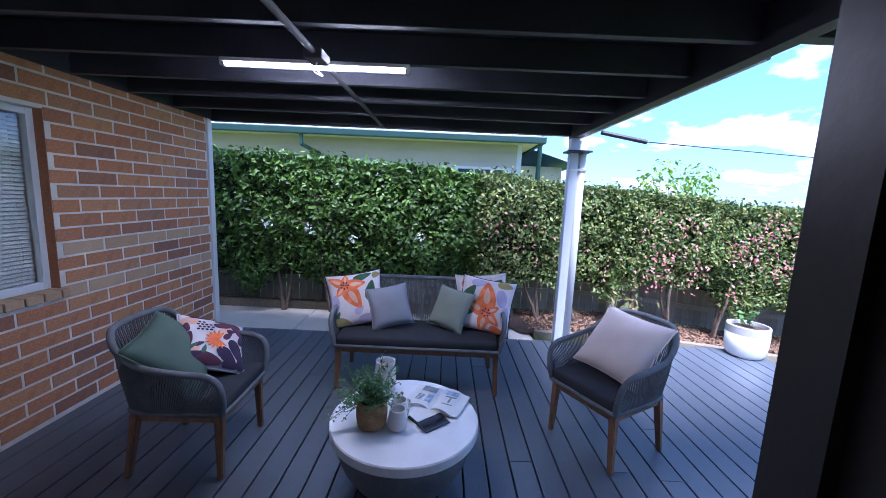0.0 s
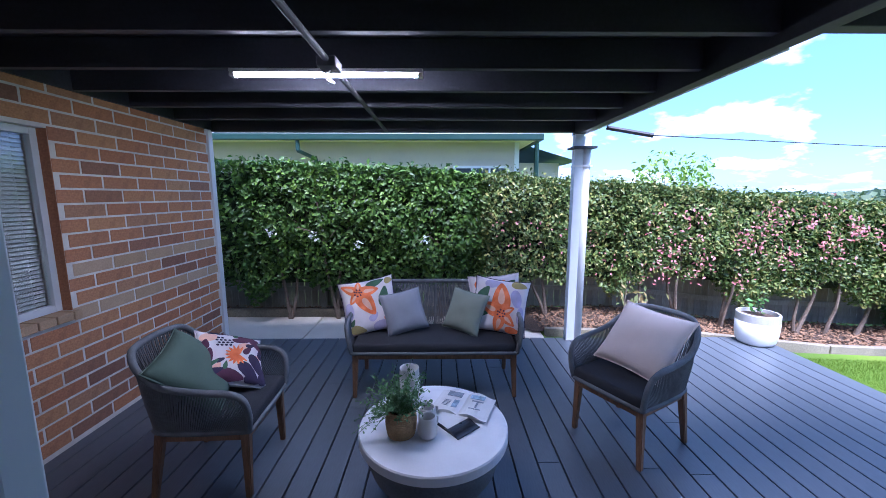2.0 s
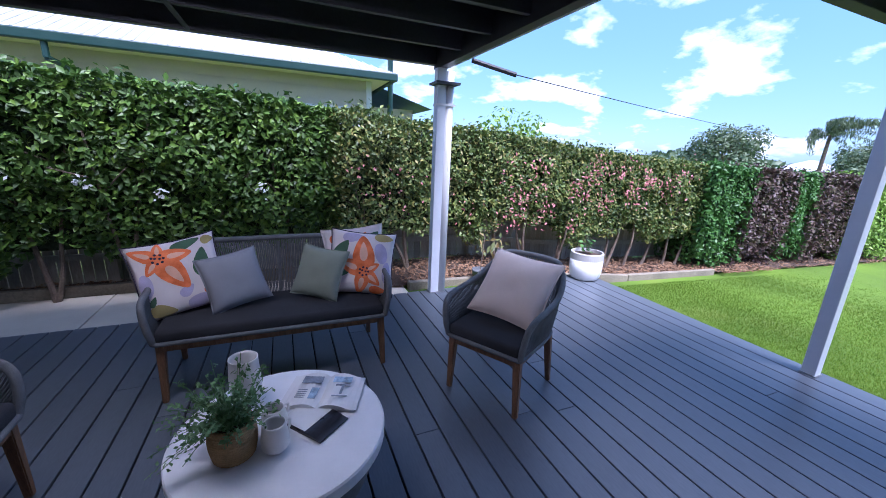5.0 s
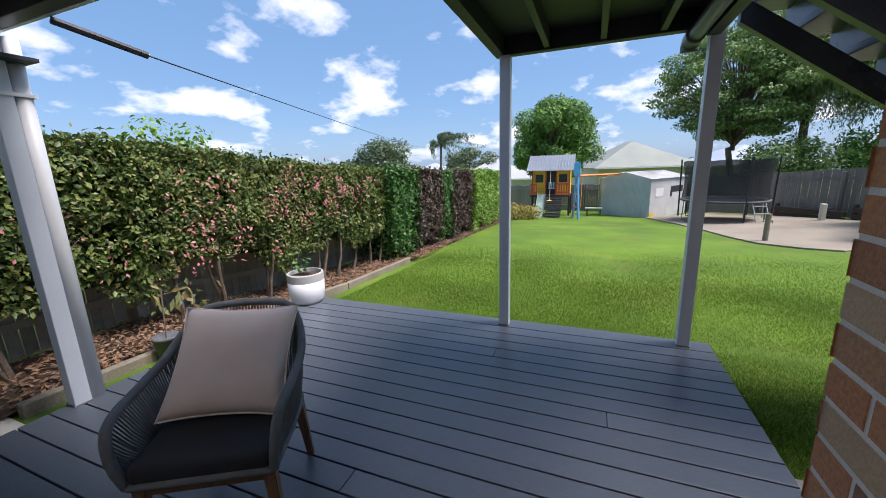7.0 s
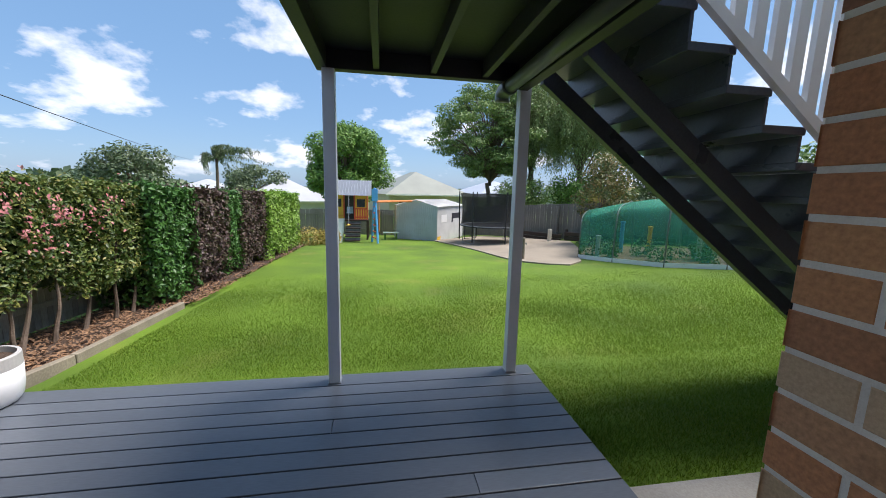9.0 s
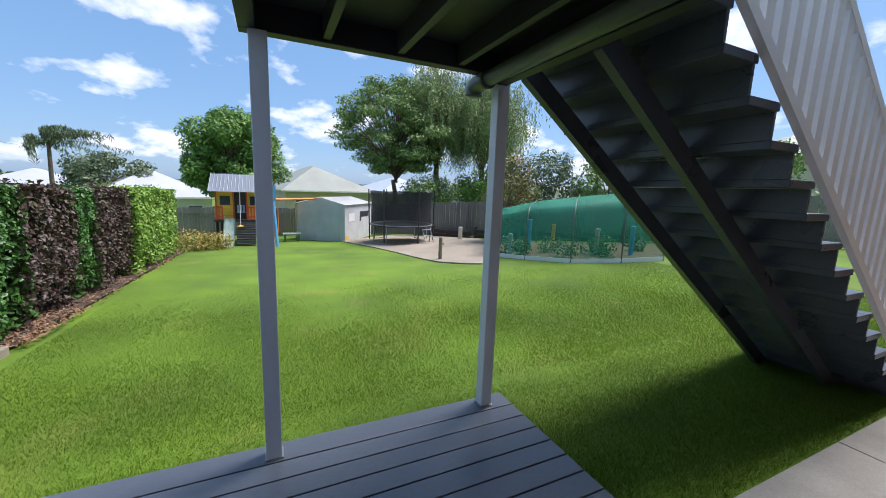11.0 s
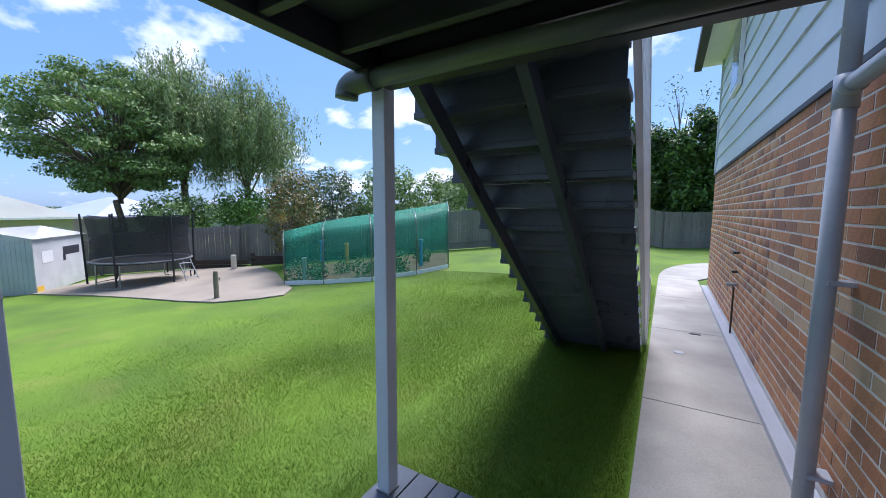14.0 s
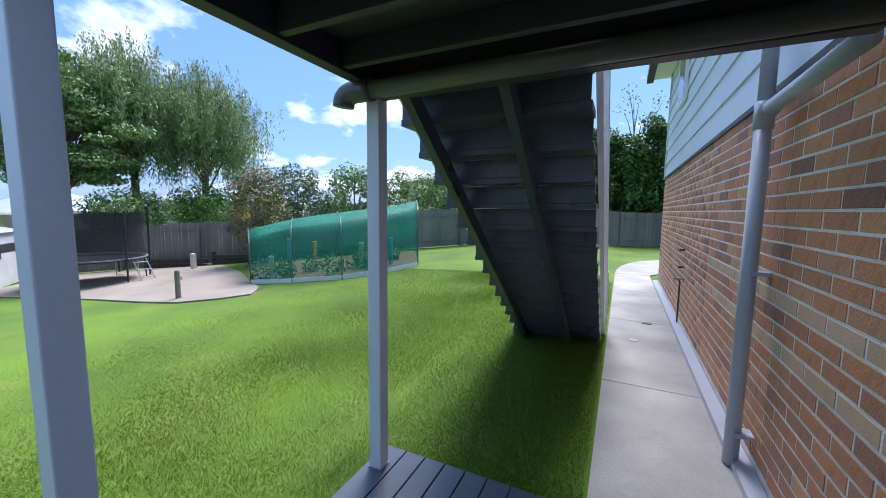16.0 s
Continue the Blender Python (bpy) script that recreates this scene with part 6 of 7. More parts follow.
# ---- far end of the garden ----
def make_cubby():
    gz = ground_z(20.6, 3.4)
    c = thing("cubby_house", pose(20.30, 2.98, gz), "raised yellow and red cubby house with grey tin roof", "playhouse")
    fl, w, dpt = 1.10, 0.92, 1.6
    for y in (-w, w):
        for x in (0.05, dpt):
            part("stilt", boxes((x - 0.05, y - 0.05, -0.05, x + 0.05, y + 0.05, fl)), M_DARKWOOD, c)
    part("platform", boxes((-0.55, -w - 0.05, fl - 0.08, dpt + 0.05, w + 0.05, fl)), M_DARKWOOD, c)
    for y0, y1 in ((-w, -0.28), (0.24, w)):
        wall = part("front_wall", boxes((0.0, y0, fl, 0.05, y1, fl + 1.25)), M_YELLOW, c, "yellow boarded wall")
        ym = (y0 + y1) / 2
        part("window", boxes((-0.012, ym - 0.20, fl + 0.62, 0.0, ym + 0.20, fl + 1.02)), M_WINDARK, wall)
    for k in range(8):
        for y0, y1 in ((-w, -0.28), (0.24, w)):
            part("board_joint", boxes((-0.006, y0, fl + 0.15 * k, 0.0, y1, fl + 0.15 * k + 0.012)), M_ORANGEPAINT, c)
    # opaque dark sheet closes the opening and stands in for the shade inside
    part("doorway", boxes((0.10, -0.28, fl, 0.12, 0.24, fl + 1.2)), M_DARKFRAME, c, "near-black panel painted as shade inside the door opening")
    for y in (-0.30, 0.22, -w - 0.03, w - 0.02):
        part("red_post", boxes((-0.05, y, fl, 0.0, y + 0.06, fl + 1.25)), M_RED, c)
    part("side_wall", boxes((0.05, w - 0.03, fl, dpt, w, fl + 1.25), (0.05, -w, fl, dpt, -w + 0.03, fl + 1.25), (dpt - 0.03, -w, fl, dpt, w, fl + 1.25)), M_YELLOW, c)
    for y0, y1 in ((-w - 0.05, -0.34), (0.62, w + 0.05)):
        bm = bmesh.new()
        for z in (0.10, 0.52):
            box(bm, -0.55, y0, fl + z, -0.51, y1, fl + z + 0.07)
        y = y0
        while y < y1:
            box(bm, -0.545, y, fl, -0.515, y + 0.06, fl + 0.55)
            y += 0.12
        part("balcony_rail", bm, M_RED, c, "red balcony rail")
    bm = bmesh.new()
    r = [bm.verts.new(p) for p in ((-0.70, -w - 0.2, fl + 1.22), (-0.70, w + 0.2, fl + 1.22), (0.55, w + 0.2, fl + 1.98), (0.55, -w - 0.2, fl + 1.98), (dpt + 0.35, w + 0.2, fl + 1.22), (dpt + 0.35, -w - 0.2, fl + 1.22))]
    bm.faces.new((r[0], r[1], r[2], r[3]))
    bm.faces.new((r[3], r[2], r[4], r[5]))
    bmesh.ops.solidify(bm, geom=bm.faces[:], thickness=0.03)
    roof = part("roof", bm, M_ROOF_GREY, c, "grey corrugated tin roof")
    for k in range(17):
        y = -w - 0.2 + k * (2 * w + 0.4) / 16
        part("roof_rib", rods(((-0.70, y, fl + 1.245), (0.55, y, fl + 2.005)), r=0.012, n=5), M_ROOF_GREY, roof)
    part("seat", boxes((0.0, -0.20, fl + 0.28, 0.09, 0.14, fl + 0.32), bevel=0.008), M_PALEBLUE, c, "pale blue plastic child's seat")
    for k in range(3):
        part("seat_slat", boxes((0.06, -0.18 + 0.11 * k, fl + 0.32, 0.085, -0.10 + 0.11 * k, fl + 0.62), bevel=0.006), M_PALEBLUE, c)
    part("gable", prism([(0.0, 0.0), (dpt, 0.0), (dpt / 2, 0.02)], fl + 1.2, fl + 1.3), M_RED, c)
    # slide and steps
    bm = bmesh.new()
    rows = []
    for k in range(9):
        f = k / 8
        x, z = -0.55 - 1.15 * f, fl * (1 - f) ** 1.15 + 0.06
        rows.append([bm.verts.new((x, y, z + dz)) for y, dz in ((0.16, 0.14), (0.18, 0.0), (0.56, 0.0), (0.58, 0.14))])
    for a, b in zip(rows, rows[1:]):
        for j in range(3):
            bm.faces.new((a[j], a[j + 1], b[j + 1], b[j]))
    bmesh.ops.solidify(bm, geom=bm.faces[:], thickness=0.02)
    part("slide", bm, M_SLIDE, c, "pale green plastic slide")
    for k in range(5):
        z = fl * (1 - (k + 1) / 6)
        part("step", boxes((-0.75 - 0.19 * k, -0.62, z - 0.05, -0.50 - 0.19 * k, 0.10, z)), M_DARKWOOD, c)
        part("step_riser", boxes((-0.535 - 0.19 * k, -0.62, z, -0.515 - 0.19 * k, 0.10, z + 0.10)), M_BOWL, c)
    part("hanging_toy", lathe([(0.0, 0.0), (0.14, 0.01), (0.0, 0.05)], 14, at=(-0.95, -0.05, 0.86)), M_YELLOW, c)
    part("toy_rope", rods(((-0.95, -0.05, 0.9), (-0.60, -0.05, 1.35 + fl)), r=0.012, n=5), M_CREAM, c)
    # swing frame
    s = thing("swing_frame", pose(-0.35, -0.65, 0), "blue and orange timber swing frame on the lawn", "swing set")
    for x, y in ((18.6, 2.15), (19.6, 2.45)):
        part("leg", rods(((x, y, ground_z(x, y) - 0.05), (19.1, 2.30, 1.62)), r=0.055, n=6), M_BLUE, s, "blue timber leg")
    part("cross_bar", rods(((18.78, 2.2, -0.2), (19.45, 2.4, -0.2)), r=0.04, n=6), M_BLUE, s)
    part("panel", boxes((18.9, 2.16, 1.0, 19.2, 2.44, 1.58)), M_BLUE, s, "blue board at the top")
    part("beam", rods(((19.1, 2.32, 0.98), (21.6, -0.35, 0.98)), r=0.06, n=6), M_ORANGEPAINT, s, "orange top beam")
    for x, y in ((21.2, -0.55), (22.0, -0.1)):
        part("leg", rods(((x, y, ground_z(x, y) - 0.05), (21.6, -0.35, 0.98)), r=0.04, n=6), M_TIMBER, s)
    for k in range(6):
        z = ground_z(19.1, 2.3) + 0.25 + 0.3 * k
        f = (z - ground_z(19.1, 2.3)) / 2.45
        part("rung", rods(((18.6 + 0.5 * f, 2.15 + 0.15 * f, z), (19.6 - 0.5 * f, 2.45 - 0.15 * f, z)), r=0.03, n=6), M_RED, s, "red ladder rung")
    part("rope", rods(((19.3, 2.1, 0.96), (19.3, 2.1, -0.5)), r=0.02, n=5), M_ORANGEPAINT, s)
    g = thing("lattice_gate", pose(21.7, 0.15, ground_z(21.7, 0.15), 0, 0, 60), "white diamond lattice gate leaning by the shed", "gate")
    part("gate_frame", boxes((-0.5, -0.03, 0, -0.43, 0.03, 1.9), (0.43, -0.03, 0, 0.5, 0.03, 1.9), (-0.43, -0.03, 0.02, 0.43, 0.03, 0.09), (-0.43, -0.03, 1.83, 0.43, 0.03, 1.9)), M_STEEL, g)
    rows = []
    for k in range(-9, 10):
        a, b = (-0.43, 0.1 + 0.19 * k), (0.43, 0.1 + 0.19 * k + 1.3)
        def clip(p, q):
            pts = []
            for f in [i / 60 for i in range(61)]:
                z = p[1] + (q[1] - p[1]) * f
                if 0.09 <= z <= 1.83:
                    pts.append((p[0] + (q[0] - p[0]) * f, z))
            return (pts[0], pts[-1]) if len(pts) > 1 else None
        for pq in (clip(a, b), clip((0.43, a[1]), (-0.43, b[1]))):
            if pq:
                rows.append(((pq[0][0], 0, pq[0][1]), (pq[1][0], 0, pq[1][1])))
    part("lattice", rods(*rows, r=0.012, n=4), M_WHITE, g, "white lattice")
    bench = thing("garden_bench", pose(20.3, 0.85, ground_z(20.3, 0.85)), "small green bench on the lawn", "bench")
    part("seat", boxes((-0.15, -0.4, 0.36, 0.15, 0.4, 0.41)), M_SLIDE, bench)
    for y in (-0.3, 0.3):
        part("leg", boxes((-0.12, y - 0.04, 0, 0.12, y + 0.04, 0.36)), M_LEAF_MID, bench)


def make_shed():
    gz = ground_z(20.5, -1.5)
    s = thing("garden_shed", pose(19.60, -1.50, gz - 0.02, 0, 0, 54), "small pale metal shed with a white roof", "shed")
    L, W, H, R = 2.5, 3.3, 1.85, 2.18  # local x along the front, local -y along the pale side
    part("front_wall", boxes((0, -0.04, 0, L, 0, H)), M_SHED, s, "grey-blue corrugated steel wall")
    for k in range(21):
        part("rib", boxes((0.02 + k * 0.118, 0.0, 0.02, 0.05 + k * 0.118, 0.014, H - 0.02)), M_SHED, s)
    part("side_wall", boxes((-0.03, -W, 0, 0, -0.001, H)), M_SHEDWHITE, s, "pale stained wall")
    part("wall_patch", boxes((-0.038, -1.1, 1.0, -0.031, -0.45, 1.4)), M_WHITE, s, "white repainted patch")
    part("wall_stain", boxes((-0.036, -2.9, 1.15, -0.031, -1.75, 1.45), (-0.036, -1.9, 0.95, -0.031, -1.72, 1.2)), M_BLACK, s, "black painted sweep")
    part("yellow_patch", boxes((-0.036, -0.4, 0.0, -0.031, -0.02, 0.28)), M_YELLOW, s, "yellow stain by the corner")
    part("back_wall", boxes((0, -W, 0, L, -W + 0.04, H), (L - 0.03, -W + 0.04, 0, L, -0.04, H)), M_SHED, s)
    bm = bmesh.new()
    v = [bm.verts.new(p) for p in ((-0.12, 0.12, H), (L + 0.12, 0.12, H), (L + 0.12, -W - 0.1, H), (-0.12, -W - 0.1, H), (L / 2, 0.12, R), (L / 2, -W - 0.1, R))]
    for f in ((0, 4, 5, 3), (4, 1, 2, 5)):
        bm.faces.new([v[i] for i in f])
    bmesh.ops.solidify(bm, geom=bm.faces[:], thickness=0.03)
    part("roof", bm, M_WHITE, s, "white metal roof")
    bm = bmesh.new()
    for y in (0.0, -W + 0.02):
        a = [bm.verts.new(p) for p in ((0, y, H), (L, y, H), (L / 2, y, R - 0.03))]
        bm.faces.new(a)
    part("gable", bm, M_SHED, s)


def make_trampoline():
    x, y = 18.2, -3.95
    gz = ground_z(x, y)
    t = thing("trampoline", pose(x, y, gz + 0.04), "round black trampoline with a safety net", "trampoline")
    R, h, top = 1.45, 0.82, 2.45
    ring = [(R * math.cos(k * math.tau / 40), R * math.sin(k * math.tau / 40), h) for k in range(40)]
    bm = bmesh.new()
    tube(bm, ring, 0.03, 8, closed=True)
    part("frame_ring", bm, M_RUBBER, t)
    part("bed", lathe([(0.0, h), (R - 0.12, h)], 40), M_RUBBER, t, "black jumping mat")
    part("pad", lathe([(R - 0.15, h + 0.01), (R - 0.13, h + 0.045), (R + 0.03, h + 0.045), (R + 0.04, h + 0.01)], 40), M_BOWL, t, "grey edge padding")
    for k in range(4):
        a = k * math.tau / 4 + 0.5
        p, q = (R * math.cos(a - 0.28), R * math.sin(a - 0.28)), (R * math.cos(a + 0.28), R * math.sin(a + 0.28))
        bm = bmesh.new()
        tube(bm, ((*p, h), (p[0] * 1.02, p[1] * 1.02, 0.03), (q[0] * 1.02, q[1] * 1.02, 0.03), (*q, h)), 0.022, 7)
        part("leg", bm, M_STEEL if k % 2 else M_RUBBER, t)
    for k in range(6):
        a = k * math.tau / 6 + 0.2
        part("net_pole", rods(((R * 1.04 * math.cos(a), R * 1.04 * math.sin(a), 0.1), (R * 1.07 * math.cos(a), R * 1.07 * math.sin(a), top)), r=0.03), M_RUBBER, t)
    bm = bmesh.new()
    rows = []
    for j in range(5):
        f = j / 4
        rows.append([bm.verts.new(((R - 0.02 + 0.05 * f - 0.07 * math.sin(math.pi * f)) * math.cos(k * math.tau / 36), (R - 0.02 + 0.05 * f - 0.07 * math.sin(math.pi * f)) * math.sin(k * math.tau / 36), h + 0.05 + (top - h - 0.1 - 0.05 * abs(math.sin(3 * k * math.tau / 36 + 0.6)) * f) * f)) for k in range(36)])
    for a, b in zip(rows, rows[1:]):
        for k in range(36):
            bm.faces.new((a[k], a[(k + 1) % 36], b[(k + 1) % 36], b[k]))
    part("safety_net", bm, M_MESHBLACK, t, "black see-through net")
    bm = bmesh.new()
    lx, ly = -R * 0.86, -0.75
    for dy in (-0.2, 0.2):
        tube(bm, ((lx - 0.42, ly + dy - 0.1, 0.0), (lx, ly + dy, h)), 0.018, 6)
    for f in (0.25, 0.55, 0.85):
        tube(bm, ((lx - 0.42 * (1 - f), ly - 0.2 - 0.1 * (1 - f), h * f), (lx - 0.42 * (1 - f), ly + 0.2 - 0.1 * (1 - f), h * f)), 0.018, 6)
    part("ladder", bm, M_STEEL, t, "grey steel ladder")


def make_net_house():
    n = thing("net_house", pose(0, 0, 0), "green shade-net enclosure over a vegetable garden", "net house")
    front = [(12.1, -5.28), (10.9, -5.75), (9.65, -6.5), (8.85, -7.7), (8.45, -9.0)]
    back = [(15.0, -7.4), (13.9, -8.6), (12.8, -9.8), (11.6, -11.0), (10.4, -12.2)]
    tops = [1.45, 1.72, 1.85, 1.95, 2.1]
    bm = bmesh.new()
    grid = []
    for k, ((fx, fy), (bx, by), t) in enumerate(zip(front, back, tops)):
        row = []
        gf, gb = ground_z(fx, fy), ground_z(bx, by)
        sag = 0.0
        for f, zz in ((0.0, gf + 0.10), (0.02, gf + t * 0.55), (0.07, gf + t * 0.93), (0.16, gf + t), (0.5, (gf + gb) / 2 + t + 0.12), (0.84, gb + t), (0.95, gb + t * 0.9), (1.0, gb + 0.1)):
            row.append(bm.verts.new((fx + (bx - fx) * f, fy + (by - fy) * f, zz)))
        grid.append(row)
    for a, b in zip(grid, grid[1:]):
        for j in range(7):
            bm.faces.new((a[j], b[j], b[j + 1], a[j + 1]))
    bm.faces.new(grid[0])
    bm.faces.new(list(reversed(grid[-1])))
    bmesh.ops.subdivide_edges(bm, edges=[e for e in bm.edges], cuts=2, use_grid_fill=True)
    for v in bm.verts:
        v.co += Vector((0, 0, 0.03 * noise.noise(v.co * 1.7))) + 0.03 * Vector((noise.noise(v.co * 1.3), noise.noise(v.co * 1.3 + Vector((5, 5, 5))), 0))
    part("net", bm, M_NET, n, "translucent green net", smooth=True)
    for (fx, fy), (bx, by), t in zip(front, back, tops):
        gf, gb = ground_z(fx, fy), ground_z(bx, by)
        bm = bmesh.new()
        pts = [(fx, fy, gf), (fx + (bx - fx) * 0.03, fy + (by - fy) * 0.03, gf + t * 0.75), (fx + (bx - fx) * 0.15, fy + (by - fy) * 0.15, gf + t - 0.03), (fx + (bx - fx) * 0.5, fy + (by - fy) * 0.5, (gf + gb) / 2 + t + 0.08), (fx + (bx - fx) * 0.85, fy + (by - fy) * 0.85, gb + t - 0.03), (bx, by, gb)]
        tube(bm, smooth_path(pts, 4), 0.022, 7)
        part("hoop", bm, M_PIPE_DARK, n, "dark bent pipe")
    for a, b in zip(front, front[1:]):
        bm = bmesh.new()
        m = Matrix.Translation((a[0], a[1], ground_z(*a))) @ (Vector((*b, ground_z(*b))) - Vector((*a, ground_z(*a)))).to_track_quat("X", "Z").to_matrix().to_4x4()
        box(bm, 0, -0.012, -0.08, (Vector(b) - Vector(a)).length, 0.012, 0.13, m=m)
        part("edging", bm, M_ALU, n, "galvanised metal edging strip")
    for x, y, h, mtl, lab in ((11.75, -5.75, 0.72, M_SLIDE, "pale green capped post"), (10.1, -8.0, 0.86, M_CREAMWALL, "cream capped post"), (9.5, -8.9, 0.92, M_BLUE, "blue capped post"), (12.2, -8.0, 0.9, M_YELLOW, "yellowish post"), (12.6, -7.2, 1.1, M_BLUE, "blue post")):
        part("garden_post", lathe([(0.0, 0.0), (0.07, 0.0), (0.07, h), (0.085, h), (0.085, h + 0.06), (0.0, h + 0.08)], 12, at=(x, y, ground_z(x, y))), mtl, n, lab)
    rng = np.random.default_rng(61)
    blobs = []
    for k in range(13):
        f, g = rng.uniform(0.05, 0.95), rng.uniform(0.12, 0.7)
        i = min(3, int(f * 4))
        fx = front[i][0] + (front[i + 1][0] - front[i][0]) * (f * 4 - i)
        fy = front[i][1] + (front[i + 1][1] - front[i][1]) * (f * 4 - i)
        x, y = fx + 2.9 * g * 0.8, fy - 2.3 * g * 0.8
        s = rng.uniform(0.22, 0.42)
        blobs.append((x, y, ground_z(x, y) + s * 0.8, s, s, s))
    c, nn = crown(rng, blobs, 500)
    veg = thing("vegetable_plants", pose(0, 0, 0), "leafy vegetable plants growing inside the net", "vegetables", kind="stuff")
    leaf_cloud("foliage", c, nn, 0.11, M_LEAF_MID, veg, 62, 0.5)
    bm = bmesh.new()
    rows = [[bm.verts.new((fx + (bx - fx) * f, fy + (by - fy) * f, ground_z(fx + (bx - fx) * f, fy + (by - fy) * f) + 0.05)) for f in (0.02, 0.4, 0.98)] for (fx, fy), (bx, by) in zip(front, back)]
    for a, b in zip(rows, rows[1:]):
        for j in range(2):
            bm.faces.new((a[j], b[j], b[j + 1], a[j + 1]))
    tagged(part("vegetable_bed", bm, M_MULCH_BED), "straw-covered soil inside the net", "garden bed", kind="structure")


M_MULCH_BED = mat("straw_soil", (0.26, 0.20, 0.12), 0.95, var=0.3, scale=4, fine=60, bump=0.8, dist=0.02)


def make_far_yard():
    # concrete pad under the trampoline
    poly = [(19.6, -1.35), (16.9, -2.15), (14.7, -2.62), (13.2, -2.85), (12.0, -3.15), (11.2, -3.75), (10.8, -4.3), (11.3, -4.95), (12.2, -5.35), (14.4, -6.6), (16.8, -7.5), (19.5, -6.2), (21.8, -4.4)]
    cx, cy = 15.8, -4.6
    bm = bmesh.new()
    rings = []
    for f in (0.0, 0.25, 0.5, 0.75, 1.0):
        if f == 0:
            rings.append([bm.verts.new((cx, cy, ground_z(cx, cy) + 0.04))])
        else:
            rings.append([bm.verts.new((cx + (x - cx) * f, cy + (y - cy) * f, ground_z(cx + (x - cx) * f, cy + (y - cy) * f) + 0.04)) for x, y in poly])
    rings.append([bm.verts.new((x, y, ground_z(x, y) - 0.1)) for x, y in poly])
    n = len(poly)
    for a, b in zip(rings, rings[1:]):
        for k in range(n):
            f = list(dict.fromkeys((a[k % len(a)], b[k], b[(k + 1) % n], a[(k + 1) % len(a)])))
            bm.faces.new(f)
    bmesh.ops.recalc_face_normals(bm, faces=bm.faces[:])
    tagged(part("pavement", bm, M_PAD), "worn concrete pad under the trampoline", "paving", kind="structure")
    p = thing("bollard_post", pose(12.42, -3.42, ground_z(12.42, -3.42)), "short weathered round timber post with a tap", "timber post")
    part("shaft", lathe([(0.0, -0.05), (0.065, -0.05), (0.06, 0.74), (0.045, 0.77), (0.0, 0.77)], 12), M_SLEEPER, p)
    part("tap", boxes((-0.02, -0.11, 0.55, 0.02, -0.055, 0.59), (-0.01, -0.11, 0.50, 0.01, -0.09, 0.55)), M_STEEL, p)
    fence_run("back_fence", (23.0, -4.2), (-2.0, -22.6), 1.75, "weathered grey paling fence at the back of the garden", 0.13, parts=False, wood=M_OLD_TIMBER)
    fence_run("end_fence", (24.0, 7.0), (23.0, -4.2), 1.5, "grey paling fence behind the cubby house", 0.13, parts=False, wood=M_OLD_TIMBER)
    for k in range(4):
        a = Vector((19.6 - 2.0 * k, -6.15 - 1.47 * k, 0))
        for h in (0.12, 0.34):
            b = a + Vector((-1.9, -1.4, 0))
            m = Matrix.Translation((a.x, a.y, ground_z(a.x, a.y) + h)) @ (b - a).to_track_quat("X", "Z").to_matrix().to_4x4()
            tagged(part("sleeper", boxes((0, -0.05, -0.09, 2.3, 0.05, 0.09), bevel=0.01).copy() if False else boxes((0, -0.05, -0.09, 2.3, 0.05, 0.09), bevel=0.01), M_DARKWOOD), "dark timber sleeper of the low retaining edge", "sleeper", "back garden sleepers").matrix_basis = m
        tagged(part("sleeper_post", boxes((a.x - 0.06, a.y - 0.13, ground_z(a.x, a.y) - 0.1, a.x + 0.06, a.y - 0.02, ground_z(a.x, a.y) + 0.55)), M_DARKWOOD), "dark post holding the sleepers", "post", "sleeper posts")
    c = tagged(part("tree_guard", boxes((17.2, -6.75, ground_z(17.2, -6.7), 17.38, -6.60, ground_z(17.2, -6.7) + 0.62), bevel=0.02), M_CREAMWALL), "pale yellow plastic guard by the fence", "plant guard")


def house(x, y, z, lx, ly, wall_h, roof_h, wall, roof, label, turn=0.0, windows=3):
    h = thing("house", pose(x, y, z, 0, 0, turn), label, "house")
    part("house_body", boxes((-lx / 2, -ly / 2, -0.5, lx / 2, ly / 2, wall_h)), wall, h)
    o = 0.5
    bm = bmesh.new()
    rx = max(0.0, lx / 2 - ly / 2)
    v = [bm.verts.new(p) for p in ((-lx / 2 - o, -ly / 2 - o, wall_h), (lx / 2 + o, -ly / 2 - o, wall_h), (lx / 2 + o, ly / 2 + o, wall_h), (-lx / 2 - o, ly / 2 + o, wall_h), (-rx, 0, wall_h + roof_h), (rx + 0.01, 0, wall_h + roof_h))]
    for f in ((0, 1, 5, 4), (2, 3, 4, 5), (1, 2, 5), (3, 0, 4), (3, 2, 1, 0)):
        bm.faces.new([v[i] for i in f])
    part("roof", bm, roof, h)
    part("gutter", boxes((-lx / 2 - o - 0.08, -ly / 2 - o - 0.08, wall_h - 0.12, lx / 2 + o + 0.08, -ly / 2 - o, wall_h + 0.03), (-lx / 2 - o - 0.08, -ly / 2 - o, wall_h - 0.12, -lx / 2 - o, ly / 2 + o, wall_h + 0.03)), M_WHITE, h)
    for k in range(windows):
        yy = -ly / 2 + ly * (k + 0.5) / windows
        w = part("window", boxes((-lx / 2 - 0.05, yy - 0.6, wall_h - 1.9, -lx / 2 - 0.001, yy + 0.6, wall_h - 0.7)), M_WHITE, h)
        part("pane", boxes((-lx / 2 - 0.06, yy - 0.52, wall_h - 1.82, -lx / 2 - 0.051, yy + 0.52, wall_h - 0.78)), M_WINDARK, w)
    return h


